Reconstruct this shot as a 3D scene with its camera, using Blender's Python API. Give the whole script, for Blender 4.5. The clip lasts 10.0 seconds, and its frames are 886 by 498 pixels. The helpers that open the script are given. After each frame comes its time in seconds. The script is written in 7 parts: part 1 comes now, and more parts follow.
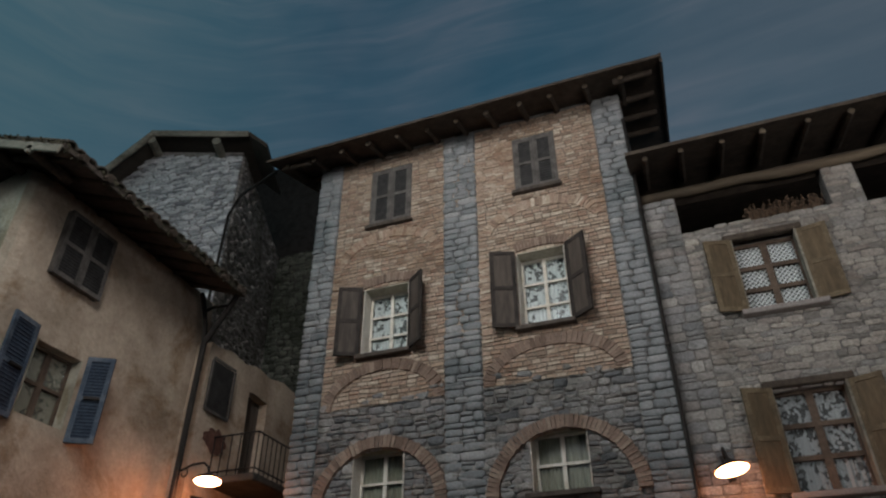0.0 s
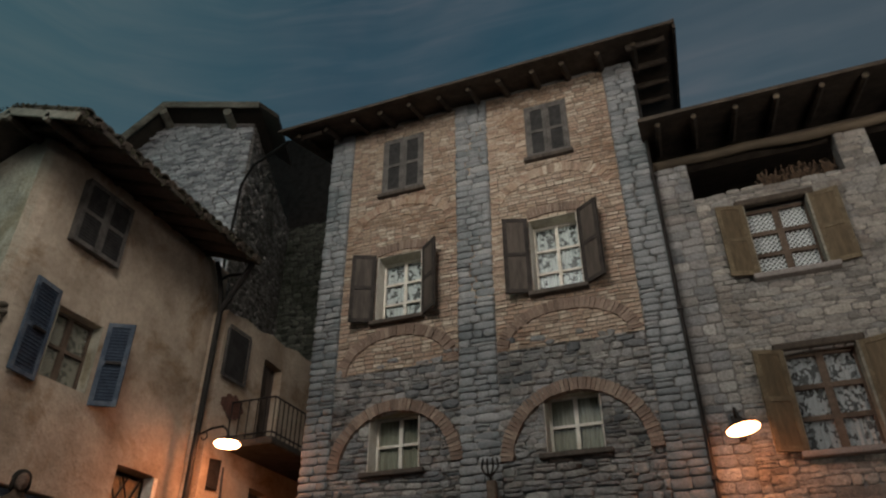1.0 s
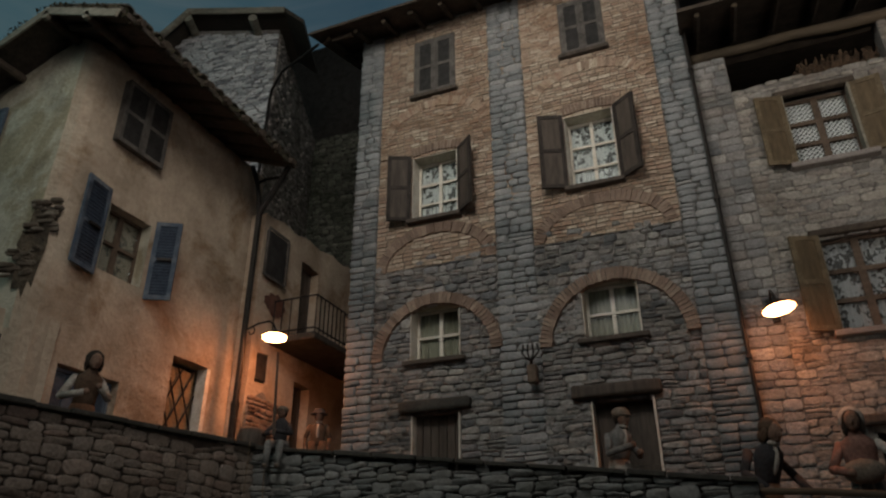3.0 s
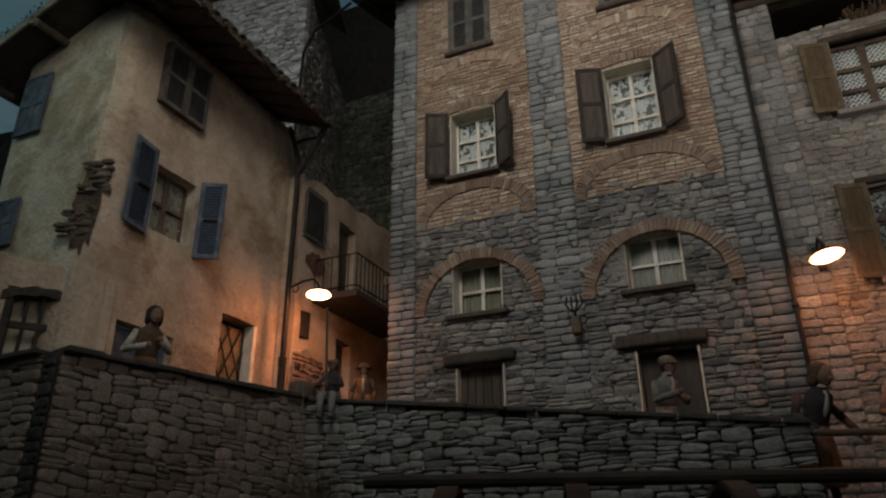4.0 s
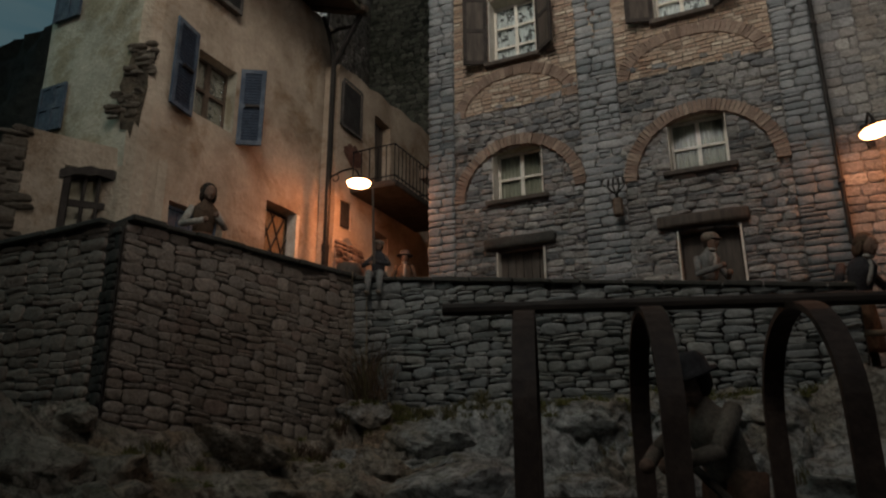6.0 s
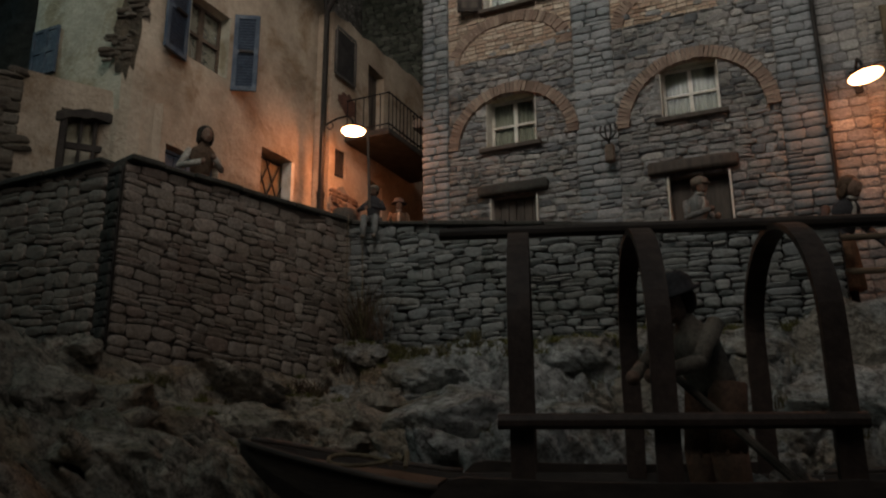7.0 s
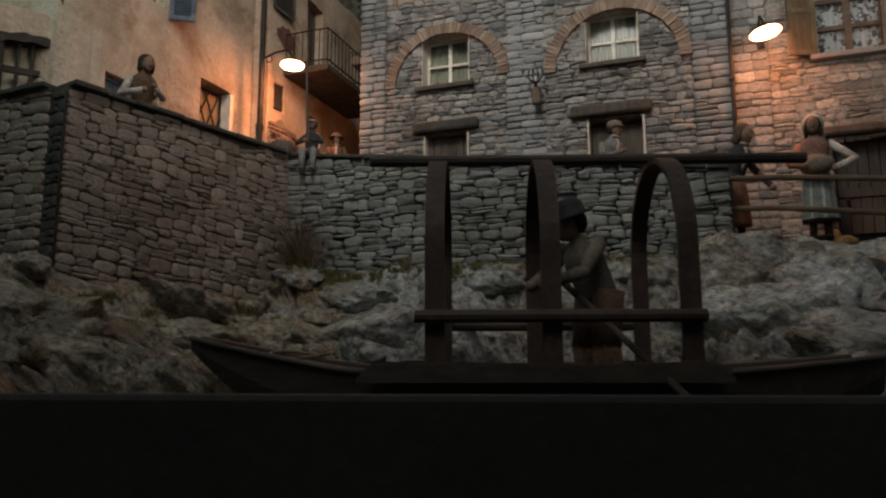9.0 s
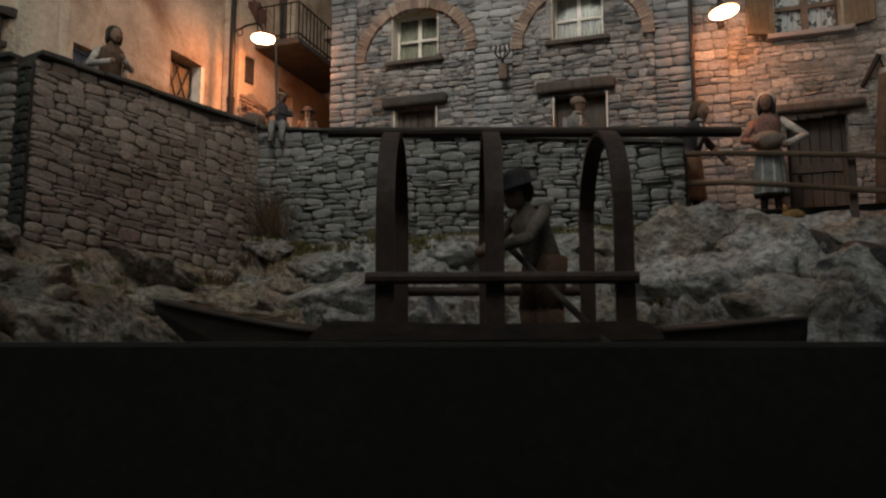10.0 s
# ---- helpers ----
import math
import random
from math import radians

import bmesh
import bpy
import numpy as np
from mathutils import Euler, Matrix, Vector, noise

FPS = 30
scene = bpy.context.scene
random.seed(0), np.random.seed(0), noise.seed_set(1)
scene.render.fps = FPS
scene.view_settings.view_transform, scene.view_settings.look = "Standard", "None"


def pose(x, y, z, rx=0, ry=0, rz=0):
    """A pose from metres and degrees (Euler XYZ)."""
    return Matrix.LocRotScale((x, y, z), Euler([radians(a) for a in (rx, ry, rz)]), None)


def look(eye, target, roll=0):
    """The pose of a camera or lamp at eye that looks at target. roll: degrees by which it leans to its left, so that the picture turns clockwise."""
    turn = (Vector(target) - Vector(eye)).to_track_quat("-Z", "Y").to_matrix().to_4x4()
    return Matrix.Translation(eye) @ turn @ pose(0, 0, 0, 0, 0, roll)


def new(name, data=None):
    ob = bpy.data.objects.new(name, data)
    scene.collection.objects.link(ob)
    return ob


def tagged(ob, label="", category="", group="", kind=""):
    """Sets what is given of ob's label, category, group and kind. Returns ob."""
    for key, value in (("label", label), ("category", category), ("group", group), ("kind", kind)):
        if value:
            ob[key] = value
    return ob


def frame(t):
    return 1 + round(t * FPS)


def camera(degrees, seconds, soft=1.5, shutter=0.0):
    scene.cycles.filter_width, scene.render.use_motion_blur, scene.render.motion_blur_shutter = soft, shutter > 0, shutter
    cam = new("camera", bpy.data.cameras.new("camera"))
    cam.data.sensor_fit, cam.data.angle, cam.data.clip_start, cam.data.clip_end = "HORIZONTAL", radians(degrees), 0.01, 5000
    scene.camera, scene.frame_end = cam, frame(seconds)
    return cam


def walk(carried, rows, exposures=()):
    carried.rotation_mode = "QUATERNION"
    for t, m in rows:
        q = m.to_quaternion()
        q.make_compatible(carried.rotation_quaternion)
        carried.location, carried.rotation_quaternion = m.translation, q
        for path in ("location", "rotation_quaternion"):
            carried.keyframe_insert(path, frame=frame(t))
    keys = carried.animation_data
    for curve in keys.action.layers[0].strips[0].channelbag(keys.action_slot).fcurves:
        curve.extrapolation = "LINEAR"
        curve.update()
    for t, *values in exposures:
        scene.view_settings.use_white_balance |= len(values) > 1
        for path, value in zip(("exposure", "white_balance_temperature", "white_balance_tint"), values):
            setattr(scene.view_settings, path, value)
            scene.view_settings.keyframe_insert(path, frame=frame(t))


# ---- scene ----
cam = camera(64.4, 10.0, soft=2.2, shutter=0.5)
METRES, EYE, TILT, LEAN, TURN = 1.0, 1.6, 0.0, 0.0, 20.5
ROWS = [
    (0.0, 0.0, 0.0, 0.0, 0.07, 34.16, 0.11),
    (0.5, -0.0244, -0.0027, -0.0196, 0.25, 33.25, 0.1),
    (1.0, -0.0416, -0.0041, -0.0537, 0.51, 32.2, 0.08),
    (1.5, -0.0628, -0.0042, -0.0848, 0.68, 30.8, 0.1),
    (2.0, -0.0928, -0.0057, -0.1209, 0.97, 29.32, 0.2),
    (3.5, -0.2145, 0.004, -0.2289, 2.42, 24.59, 0.36),
    (4.0, -0.2698, -0.008, -0.2537, 3.49, 23.29, 0.48),
    (4.5, -0.3031, -0.0225, -0.2931, 4.45, 21.93, 0.32),
    (5.0, -0.3364, -0.0298, -0.3211, 4.9, 20.57, 0.27),
    (5.5, -0.359, -0.0138, -0.3724, 4.92, 18.59, 0.21),
    (6.0, -0.3791, 0.0012, -0.4106, 4.94, 16.67, 0.23),
    (7.5, -0.3911, -0.0618, -0.5245, 3.52, 11.97, 0.04),
    (8.0, -0.3813, -0.0999, -0.5443, 2.22, 10.64, 0.06),
    (8.5, -0.3741, -0.147, -0.5555, 1.0, 9.85, 0.1),
    (9.0, -0.353, -0.2189, -0.5709, -0.84, 8.71, 0.11),
    (9.5, -0.3236, -0.2759, -0.5786, -2.03, 8.2, 0.12),
    (10.0, -0.2922, -0.2939, -0.6058, -2.41, 6.89, 0.07),
]
EXPOSURES = [(0.0, -0.99, 5900, 10), (0.5, -1.04, 6150, 10), (1.0, -1.10, 6350, 10), (2.0, -1.30, 6500, 10), (4.5, -1.33, 6500, 10), (6.0, -1.23, 6500, 10), (7.5, -0.92, 6500, 10), (8.0, -0.55, 6500, 10), (8.5, -0.32, 6500, 10), (9.5, -0.20, 6550, 10), (10.0, -0.18, 6550, 10)]
walk(cam, [(t, pose(0, 0, EYE, TILT, LEAN, TURN) @ pose(METRES * x, METRES * y, METRES * z, 90 + pitch, roll, yaw)) for t, x, y, z, yaw, pitch, roll in ROWS], EXPOSURES)

# ---- light: a miniature village in a dim display, lit by hidden lamps above and added fills ----
world = bpy.data.worlds.new("world")
scene.world = world
world.use_nodes = True
world.node_tree.nodes["Background"].inputs[0].default_value = (0.35, 0.45, 0.6, 1)
world.node_tree.nodes["Background"].inputs[1].default_value = 0.125


def lamp(name, kind, m, watts, colour, size=0.1, spread=math.pi):
    data = bpy.data.lights.new(name, kind)
    data.energy, data.color = watts, colour
    if kind == "AREA":
        data.size, data.spread = size, spread
    else:
        data.shadow_soft_size = size
    ob = new(name, data)
    ob.matrix_world = m
    return ob


lamp("unseen_lamp", "AREA", look((-0.85, 0.15, 4.25), (-1.25, 2.83, 3.6)), 44, (1.0, 0.92, 0.83), size=0.9, spread=radians(124))
# added low fill that brightens the loggia and the underside of its eaves
lamp("unseen_lamp", "AREA", look((1.3, -0.6, 2.3), (0.75, 2.88, 3.85)), 13, (1.0, 0.90, 0.80), size=0.5, spread=radians(60))
# added narrow fill from the right for the plastered long wall
lamp("unseen_lamp", "AREA", look((1.7, -0.3, 2.7), (-2.5, 2.05, 2.6)), 2.0, (1.0, 0.92, 0.84), size=0.5, spread=radians(38))
# added teal fill that brightens and greens the plastered gable side
lamp("unseen_lamp", "AREA", look((-3.9, -0.4, 4.6), (-2.5, 2.0, 3.05)), 14.5, (0.58, 0.95, 0.92), size=1.2, spread=radians(140))
# unseen fill, added to lift the dark parts and the rock bank
lamp("room_fill_lamp", "AREA", look((-0.5, -1.0, 3.8), (-0.6, 1.9, 1.2)), 12.5, (0.97, 0.95, 0.92), size=1.6, spread=radians(130))
LAMP_GLOW = (1.0, 0.35, 0.135)

# ---- materials ----
def nodes_of(name):
    m = bpy.data.materials.new(name)
    m.use_nodes = True
    t = m.node_tree
    return m, t, t.nodes["Principled BSDF"]


def node(t, kind, links=(), operation="", feature="", data_type="", blend_type=""):
    n = t.nodes.new(kind)
    if operation:
        n.operation = operation
    if feature:
        n.feature = feature
    if data_type:
        n.data_type = data_type
    if blend_type:
        n.blend_type = blend_type
    for key, value in links:
        if isinstance(value, bpy.types.NodeSocket):
            t.links.new(value, n.inputs[key])
        else:
            n.inputs[key].default_value = value
    return n


def ramp(t, fac, stops):
    r = node(t, "ShaderNodeValToRGB", [(0, fac)])
    e = r.color_ramp.elements
    while len(e) < len(stops):
        e.new(0.5)
    for k, (pos, c) in enumerate(stops):
        e[k].position, e[k].color = pos, (*c, 1)
    return r.outputs[0]


def mix(t, kind, fac, a, b):
    n = node(t, "ShaderNodeMix", data_type="RGBA", blend_type=kind)
    for key, value in ((0, fac), (6, a), (7, b)):
        if isinstance(value, bpy.types.NodeSocket):
            t.links.new(value, n.inputs[key])
        else:
            n.inputs[key].default_value = value if key == 0 else (*value, 1)
    return n.outputs[2]


def chance(t):
    """A number of its own for each piece, loose or joined."""
    a = node(t, "ShaderNodeObjectInfo").outputs["Random"]
    b = node(t, "ShaderNodeNewGeometry").outputs["Random Per Island"]
    s = node(t, "ShaderNodeMath", [(0, a), (1, b)], operation="ADD").outputs[0]
    return node(t, "ShaderNodeMath", [(0, s)], operation="FRACT").outputs[0]


def surface(name, colours, scale=8.0, rough=0.85, bump=0.4, grain=90.0, stain=(0.5, 0.45, 0.4), stains=0.5, per_piece=False, stretch=(1, 1, 1), metal=0.0, depth=0.004, place=True, speckle=0.8, stain_scale=None, sheen=0.3):
    """Colours blended by broad noise or piece by piece, fine grain on top, stains with a shape of their own, fine relief."""
    m, t, p = nodes_of(name)
    if place:
        at = node(t, "ShaderNodeNewGeometry").outputs["Position"]
    else:
        at = node(t, "ShaderNodeTexCoord").outputs["Object"]
    at = node(t, "ShaderNodeMapping", [(0, at), (3, stretch)]).outputs[0]
    broad = node(t, "ShaderNodeTexNoise", [("Vector", at), ("Scale", scale), ("Detail", 5.0), ("Roughness", 0.6)]).outputs[0]
    fine = node(t, "ShaderNodeTexNoise", [("Vector", at), ("Scale", grain), ("Detail", 4.0), ("Roughness", 0.65)]).outputs[0]
    n = len(colours)
    lo, hi = (0.05, 0.95) if per_piece else (0.32, 0.68)
    stops = [(lo + (hi - lo) * k / max(1, n - 1), c) for k, c in enumerate(colours)]
    colour = ramp(t, chance(t) if per_piece else broad, stops)
    shade = ramp(t, fine, [(0.3, (0.62, 0.62, 0.62)), (0.7, (1.25, 1.25, 1.25))])
    colour = mix(t, "MULTIPLY", speckle, colour, shade)
    patch = node(t, "ShaderNodeTexNoise", [("Vector", at), ("Scale", stain_scale or scale * 0.6), ("Detail", 6.0), ("Roughness", 0.7), ("Distortion", 0.6)]).outputs[0]
    where = ramp(t, patch, [(0.5, (0, 0, 0)), (0.62, (1, 1, 1))])
    amount = node(t, "ShaderNodeMath", [(0, where), (1, stains)], operation="MULTIPLY").outputs[0]
    colour = mix(t, "MULTIPLY", amount, colour, stain)
    t.links.new(colour, p.inputs["Base Color"])
    p.inputs["Roughness"].default_value = rough
    p.inputs["Metallic"].default_value = metal
    p.inputs["Specular IOR Level"].default_value = sheen
    if bump:
        both = node(t, "ShaderNodeMath", [(0, fine), (1, broad)], operation="ADD").outputs[0]
        b = node(t, "ShaderNodeBump", [("Strength", bump), ("Distance", depth), ("Height", both)])
        t.links.new(b.outputs[0], p.inputs["Normal"])
    return m


M_STONE = surface("grey_stone", [(0.130, 0.135, 0.140), (0.288, 0.279, 0.260), (0.195, 0.195, 0.200), (0.391, 0.372, 0.339), (0.233, 0.209, 0.191), (0.326, 0.321, 0.312)], 14, 0.55, 1.0, 70, (0.42, 0.44, 0.43), 0.75, True, stain_scale=2.6, depth=0.010, speckle=1.0, sheen=0.5)
M_STONE_BLUE = surface("blue_grey_stone", [(0.175, 0.185, 0.19), (0.265, 0.27, 0.272), (0.215, 0.225, 0.228), (0.33, 0.328, 0.322)], 10, 0.55, 0.9, 85, (0.52, 0.59, 0.605), 0.8, True, stain_scale=2.2, depth=0.006, sheen=0.5)
M_STONE_TAN = surface("tan_grey_stone", [(0.184, 0.170, 0.152), (0.331, 0.304, 0.267), (0.248, 0.239, 0.225), (0.405, 0.368, 0.317), (0.276, 0.244, 0.216)], 12, 0.55, 1.0, 70, (0.50, 0.46, 0.42), 0.65, True, stain_scale=2.5, depth=0.010, speckle=1.0, sheen=0.5)
M_STONE_WALL = surface("dark_grey_stone", [(0.12, 0.127, 0.12), (0.22, 0.22, 0.205), (0.16, 0.168, 0.165), (0.28, 0.275, 0.255)], 12, 0.55, 0.9, 85, (0.5, 0.5, 0.42), 0.6, True, stain_scale=3.0, depth=0.006, sheen=0.5)
M_STONE_MOSS = surface("dark_brown_stone", [(0.10, 0.088, 0.078), (0.22, 0.195, 0.175), (0.15, 0.135, 0.12), (0.29, 0.255, 0.235)], 12, 0.55, 0.6, 120, (0.4, 0.4, 0.36), 0.7, True, stain_scale=2.0, sheen=0.5)
M_STONE_BROWN = surface("brown_grey_stone", [(0.15, 0.120, 0.097), (0.225, 0.185, 0.148), (0.18, 0.152, 0.127), (0.28, 0.235, 0.192), (0.19, 0.142, 0.114)], 12, 0.55, 0.9, 85, (0.5, 0.45, 0.4), 0.6, True, depth=0.006, stain_scale=3.2, speckle=1.0, sheen=0.5)
M_STONE_TOWER = surface("shaded_brown_slate", [(0.12, 0.108, 0.098), (0.34, 0.31, 0.285), (0.20, 0.18, 0.165), (0.52, 0.49, 0.46), (0.15, 0.145, 0.12)], 12, 0.5, 0.9, 85, (0.4, 0.42, 0.36), 0.7, True, depth=0.006, stain_scale=2.0, sheen=0.5)
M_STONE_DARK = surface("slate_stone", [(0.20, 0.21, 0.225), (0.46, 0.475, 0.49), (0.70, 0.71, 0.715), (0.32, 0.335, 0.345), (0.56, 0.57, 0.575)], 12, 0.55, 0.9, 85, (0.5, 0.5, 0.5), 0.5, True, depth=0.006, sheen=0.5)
M_RED = surface("bare_red_clay", [(0.10, 0.048, 0.036), (0.17, 0.085, 0.06)], 16, 0.95, 1.0, 60, depth=0.01)
# greenish stone, darkened in colour for the shade of the alley
M_STONE_BACK = surface("shaded_back_stone", [(0.05, 0.055, 0.043), (0.14, 0.145, 0.115), (0.08, 0.09, 0.07), (0.20, 0.203, 0.17)], 12, 0.6, 0.9, 85, (0.4, 0.45, 0.36), 0.7, True, depth=0.006, stain_scale=2.0)
M_STONE_SCAR = surface("broken_dark_stone", [(0.055, 0.042, 0.030), (0.13, 0.105, 0.078), (0.085, 0.066, 0.048), (0.17, 0.145, 0.115)], 14, 0.7, 0.9, 85, (0.45, 0.42, 0.36), 0.6, True, depth=0.006)
M_SCAR = surface("bare_lime_bed", [(0.04, 0.032, 0.023), (0.11, 0.086, 0.06)], 16, 0.95, 1.0, 60, depth=0.012)
M_MORTAR = surface("grey_mortar", [(0.150, 0.143, 0.135), (0.240, 0.225, 0.210)], 20, 0.95, 0.5, 150)
M_COPING = surface("mossy_coping", [(0.035, 0.034, 0.03), (0.07, 0.066, 0.058)], 14, 0.95, 0.6, 90, (0.6, 0.65, 0.5), 0.5)
M_JOINT = surface("dark_joint_and_shade", [(0.022, 0.02, 0.018), (0.045, 0.04, 0.036)], 20, 0.95, 0.5, 150)
M_MORTAR_TAN = surface("brick_mortar", [(0.15, 0.122, 0.095), (0.25, 0.21, 0.165)], 20, 0.95, 0.5, 150)
M_BRICK = surface("ochre_brick", [(0.27, 0.20, 0.15), (0.43, 0.325, 0.235), (0.37, 0.255, 0.19), (0.49, 0.40, 0.305), (0.33, 0.225, 0.165), (0.56, 0.475, 0.375), (0.40, 0.31, 0.235)], 3, 0.85, 1.0, 100, (0.62, 0.50, 0.42), 0.75, True, stain_scale=2.4, speckle=1.0)
M_VOUSSOIR = surface("red_brick", [(0.17, 0.122, 0.094), (0.26, 0.188, 0.145), (0.21, 0.147, 0.114), (0.31, 0.238, 0.185)], 8, 0.9, 0.5, 120, (0.6, 0.55, 0.5), 0.5, True)
M_PLASTER = surface("ochre_plaster", [(0.31, 0.245, 0.18), (0.44, 0.355, 0.27), (0.53, 0.445, 0.345)], 4, 0.95, 1.0, 45, (0.58, 0.48, 0.37), 0.85, depth=0.012, speckle=0.38, stain_scale=2.4)
M_PLASTER_PALE = surface("pale_plaster", [(0.33, 0.31, 0.245), (0.46, 0.43, 0.34), (0.52, 0.48, 0.38)], 6, 0.95, 0.8, 50, (0.58, 0.52, 0.40), 0.75, depth=0.010, speckle=0.42, stain_scale=3.4)
M_WHITE = surface("white_paint", [(0.62, 0.58, 0.50), (0.74, 0.70, 0.62)], 20, 0.6, 0.2, 150, (0.7, 0.62, 0.5), 0.5)
M_WOOD = surface("dark_wood", [(0.045, 0.036, 0.029), (0.09, 0.072, 0.058), (0.065, 0.052, 0.043)], 10, 0.75, 0.6, 60, (0.6, 0.6, 0.6), 0.5, stretch=(1, 1, 0.15))
M_BEAM = surface("rafter_wood", [(0.042, 0.032, 0.024), (0.085, 0.066, 0.050)], 16, 0.8, 0.5, 80, (0.6, 0.55, 0.5), 0.5)
M_LOG = surface("tan_log_wood", [(0.060, 0.046, 0.030), (0.135, 0.104, 0.070)], 10, 0.8, 0.6, 60, (0.6, 0.55, 0.5), 0.5, stretch=(0.15, 1, 1))
M_VERGE = surface("weathered_board", [(0.17, 0.158, 0.125), (0.31, 0.29, 0.235)], 12, 0.85, 0.5, 70, (0.55, 0.5, 0.45), 0.6, stretch=(0.3, 1, 1))
M_PLATE = surface("pale_beam_wood", [(0.20, 0.14, 0.08), (0.30, 0.22, 0.13)], 10, 0.8, 0.5, 60, (0.6, 0.55, 0.5), 0.5, stretch=(0.15, 1, 1))
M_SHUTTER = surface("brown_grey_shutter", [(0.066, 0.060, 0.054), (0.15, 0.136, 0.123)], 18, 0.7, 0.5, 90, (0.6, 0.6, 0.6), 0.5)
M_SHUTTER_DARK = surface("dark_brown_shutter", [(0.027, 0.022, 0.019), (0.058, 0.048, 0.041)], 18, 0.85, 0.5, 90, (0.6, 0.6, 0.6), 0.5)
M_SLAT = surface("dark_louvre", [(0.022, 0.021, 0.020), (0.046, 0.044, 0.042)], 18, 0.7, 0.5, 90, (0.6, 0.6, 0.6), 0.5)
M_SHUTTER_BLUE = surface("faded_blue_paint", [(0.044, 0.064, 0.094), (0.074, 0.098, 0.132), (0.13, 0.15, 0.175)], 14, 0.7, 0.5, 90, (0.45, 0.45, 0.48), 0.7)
# darker copy of the blue paint: shade between the louvres put into colour
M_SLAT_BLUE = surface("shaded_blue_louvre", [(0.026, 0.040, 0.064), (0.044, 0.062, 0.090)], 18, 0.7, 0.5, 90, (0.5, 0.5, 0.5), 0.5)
M_SHUTTER_OLIVE = surface("olive_wood", [(0.090, 0.068, 0.040), (0.135, 0.102, 0.061), (0.18, 0.138, 0.084)], 14, 0.7, 0.5, 90, (0.6, 0.55, 0.5), 0.6)
M_OLIVE_PANEL = surface("dark_olive_panel", [(0.085, 0.062, 0.035), (0.135, 0.098, 0.055)], 14, 0.7, 0.5, 90, (0.6, 0.55, 0.5), 0.5, stretch=(1, 1, 0.2))
M_FRAME_BROWN = surface("brown_window_wood", [(0.080, 0.057, 0.041), (0.13, 0.093, 0.066)], 14, 0.7, 0.4, 80)
M_TILE = surface("roof_tile", [(0.055, 0.045, 0.035), (0.11, 0.085, 0.065), (0.08, 0.07, 0.055)], 9, 0.9, 0.6, 80, (0.6, 0.7, 0.6), 0.6, True)
M_IRON = surface("black_iron", [(0.022, 0.02, 0.018), (0.04, 0.034, 0.03)], 20, 0.55, 0.3, 120, metal=0.5)
M_BOAT = surface("tarred_boat_wood", [(0.026, 0.020, 0.016), (0.056, 0.042, 0.033), (0.038, 0.029, 0.023)], 9, 0.65, 0.6, 50, (0.6, 0.6, 0.6), 0.5, stretch=(0.2, 1, 1))
M_HOOP = surface("hoop_wood", [(0.042, 0.028, 0.022), (0.074, 0.049, 0.038)], 12, 0.6, 0.5, 60)
M_RUBRAIL = surface("worn_strake_wood", [(0.055, 0.042, 0.034), (0.10, 0.078, 0.064)], 12, 0.6, 0.5, 60, stretch=(0.3, 1, 1))
M_JOINT_BROWN = surface("earthy_joint", [(0.045, 0.036, 0.03), (0.08, 0.065, 0.053)], 20, 0.95, 0.5, 150)


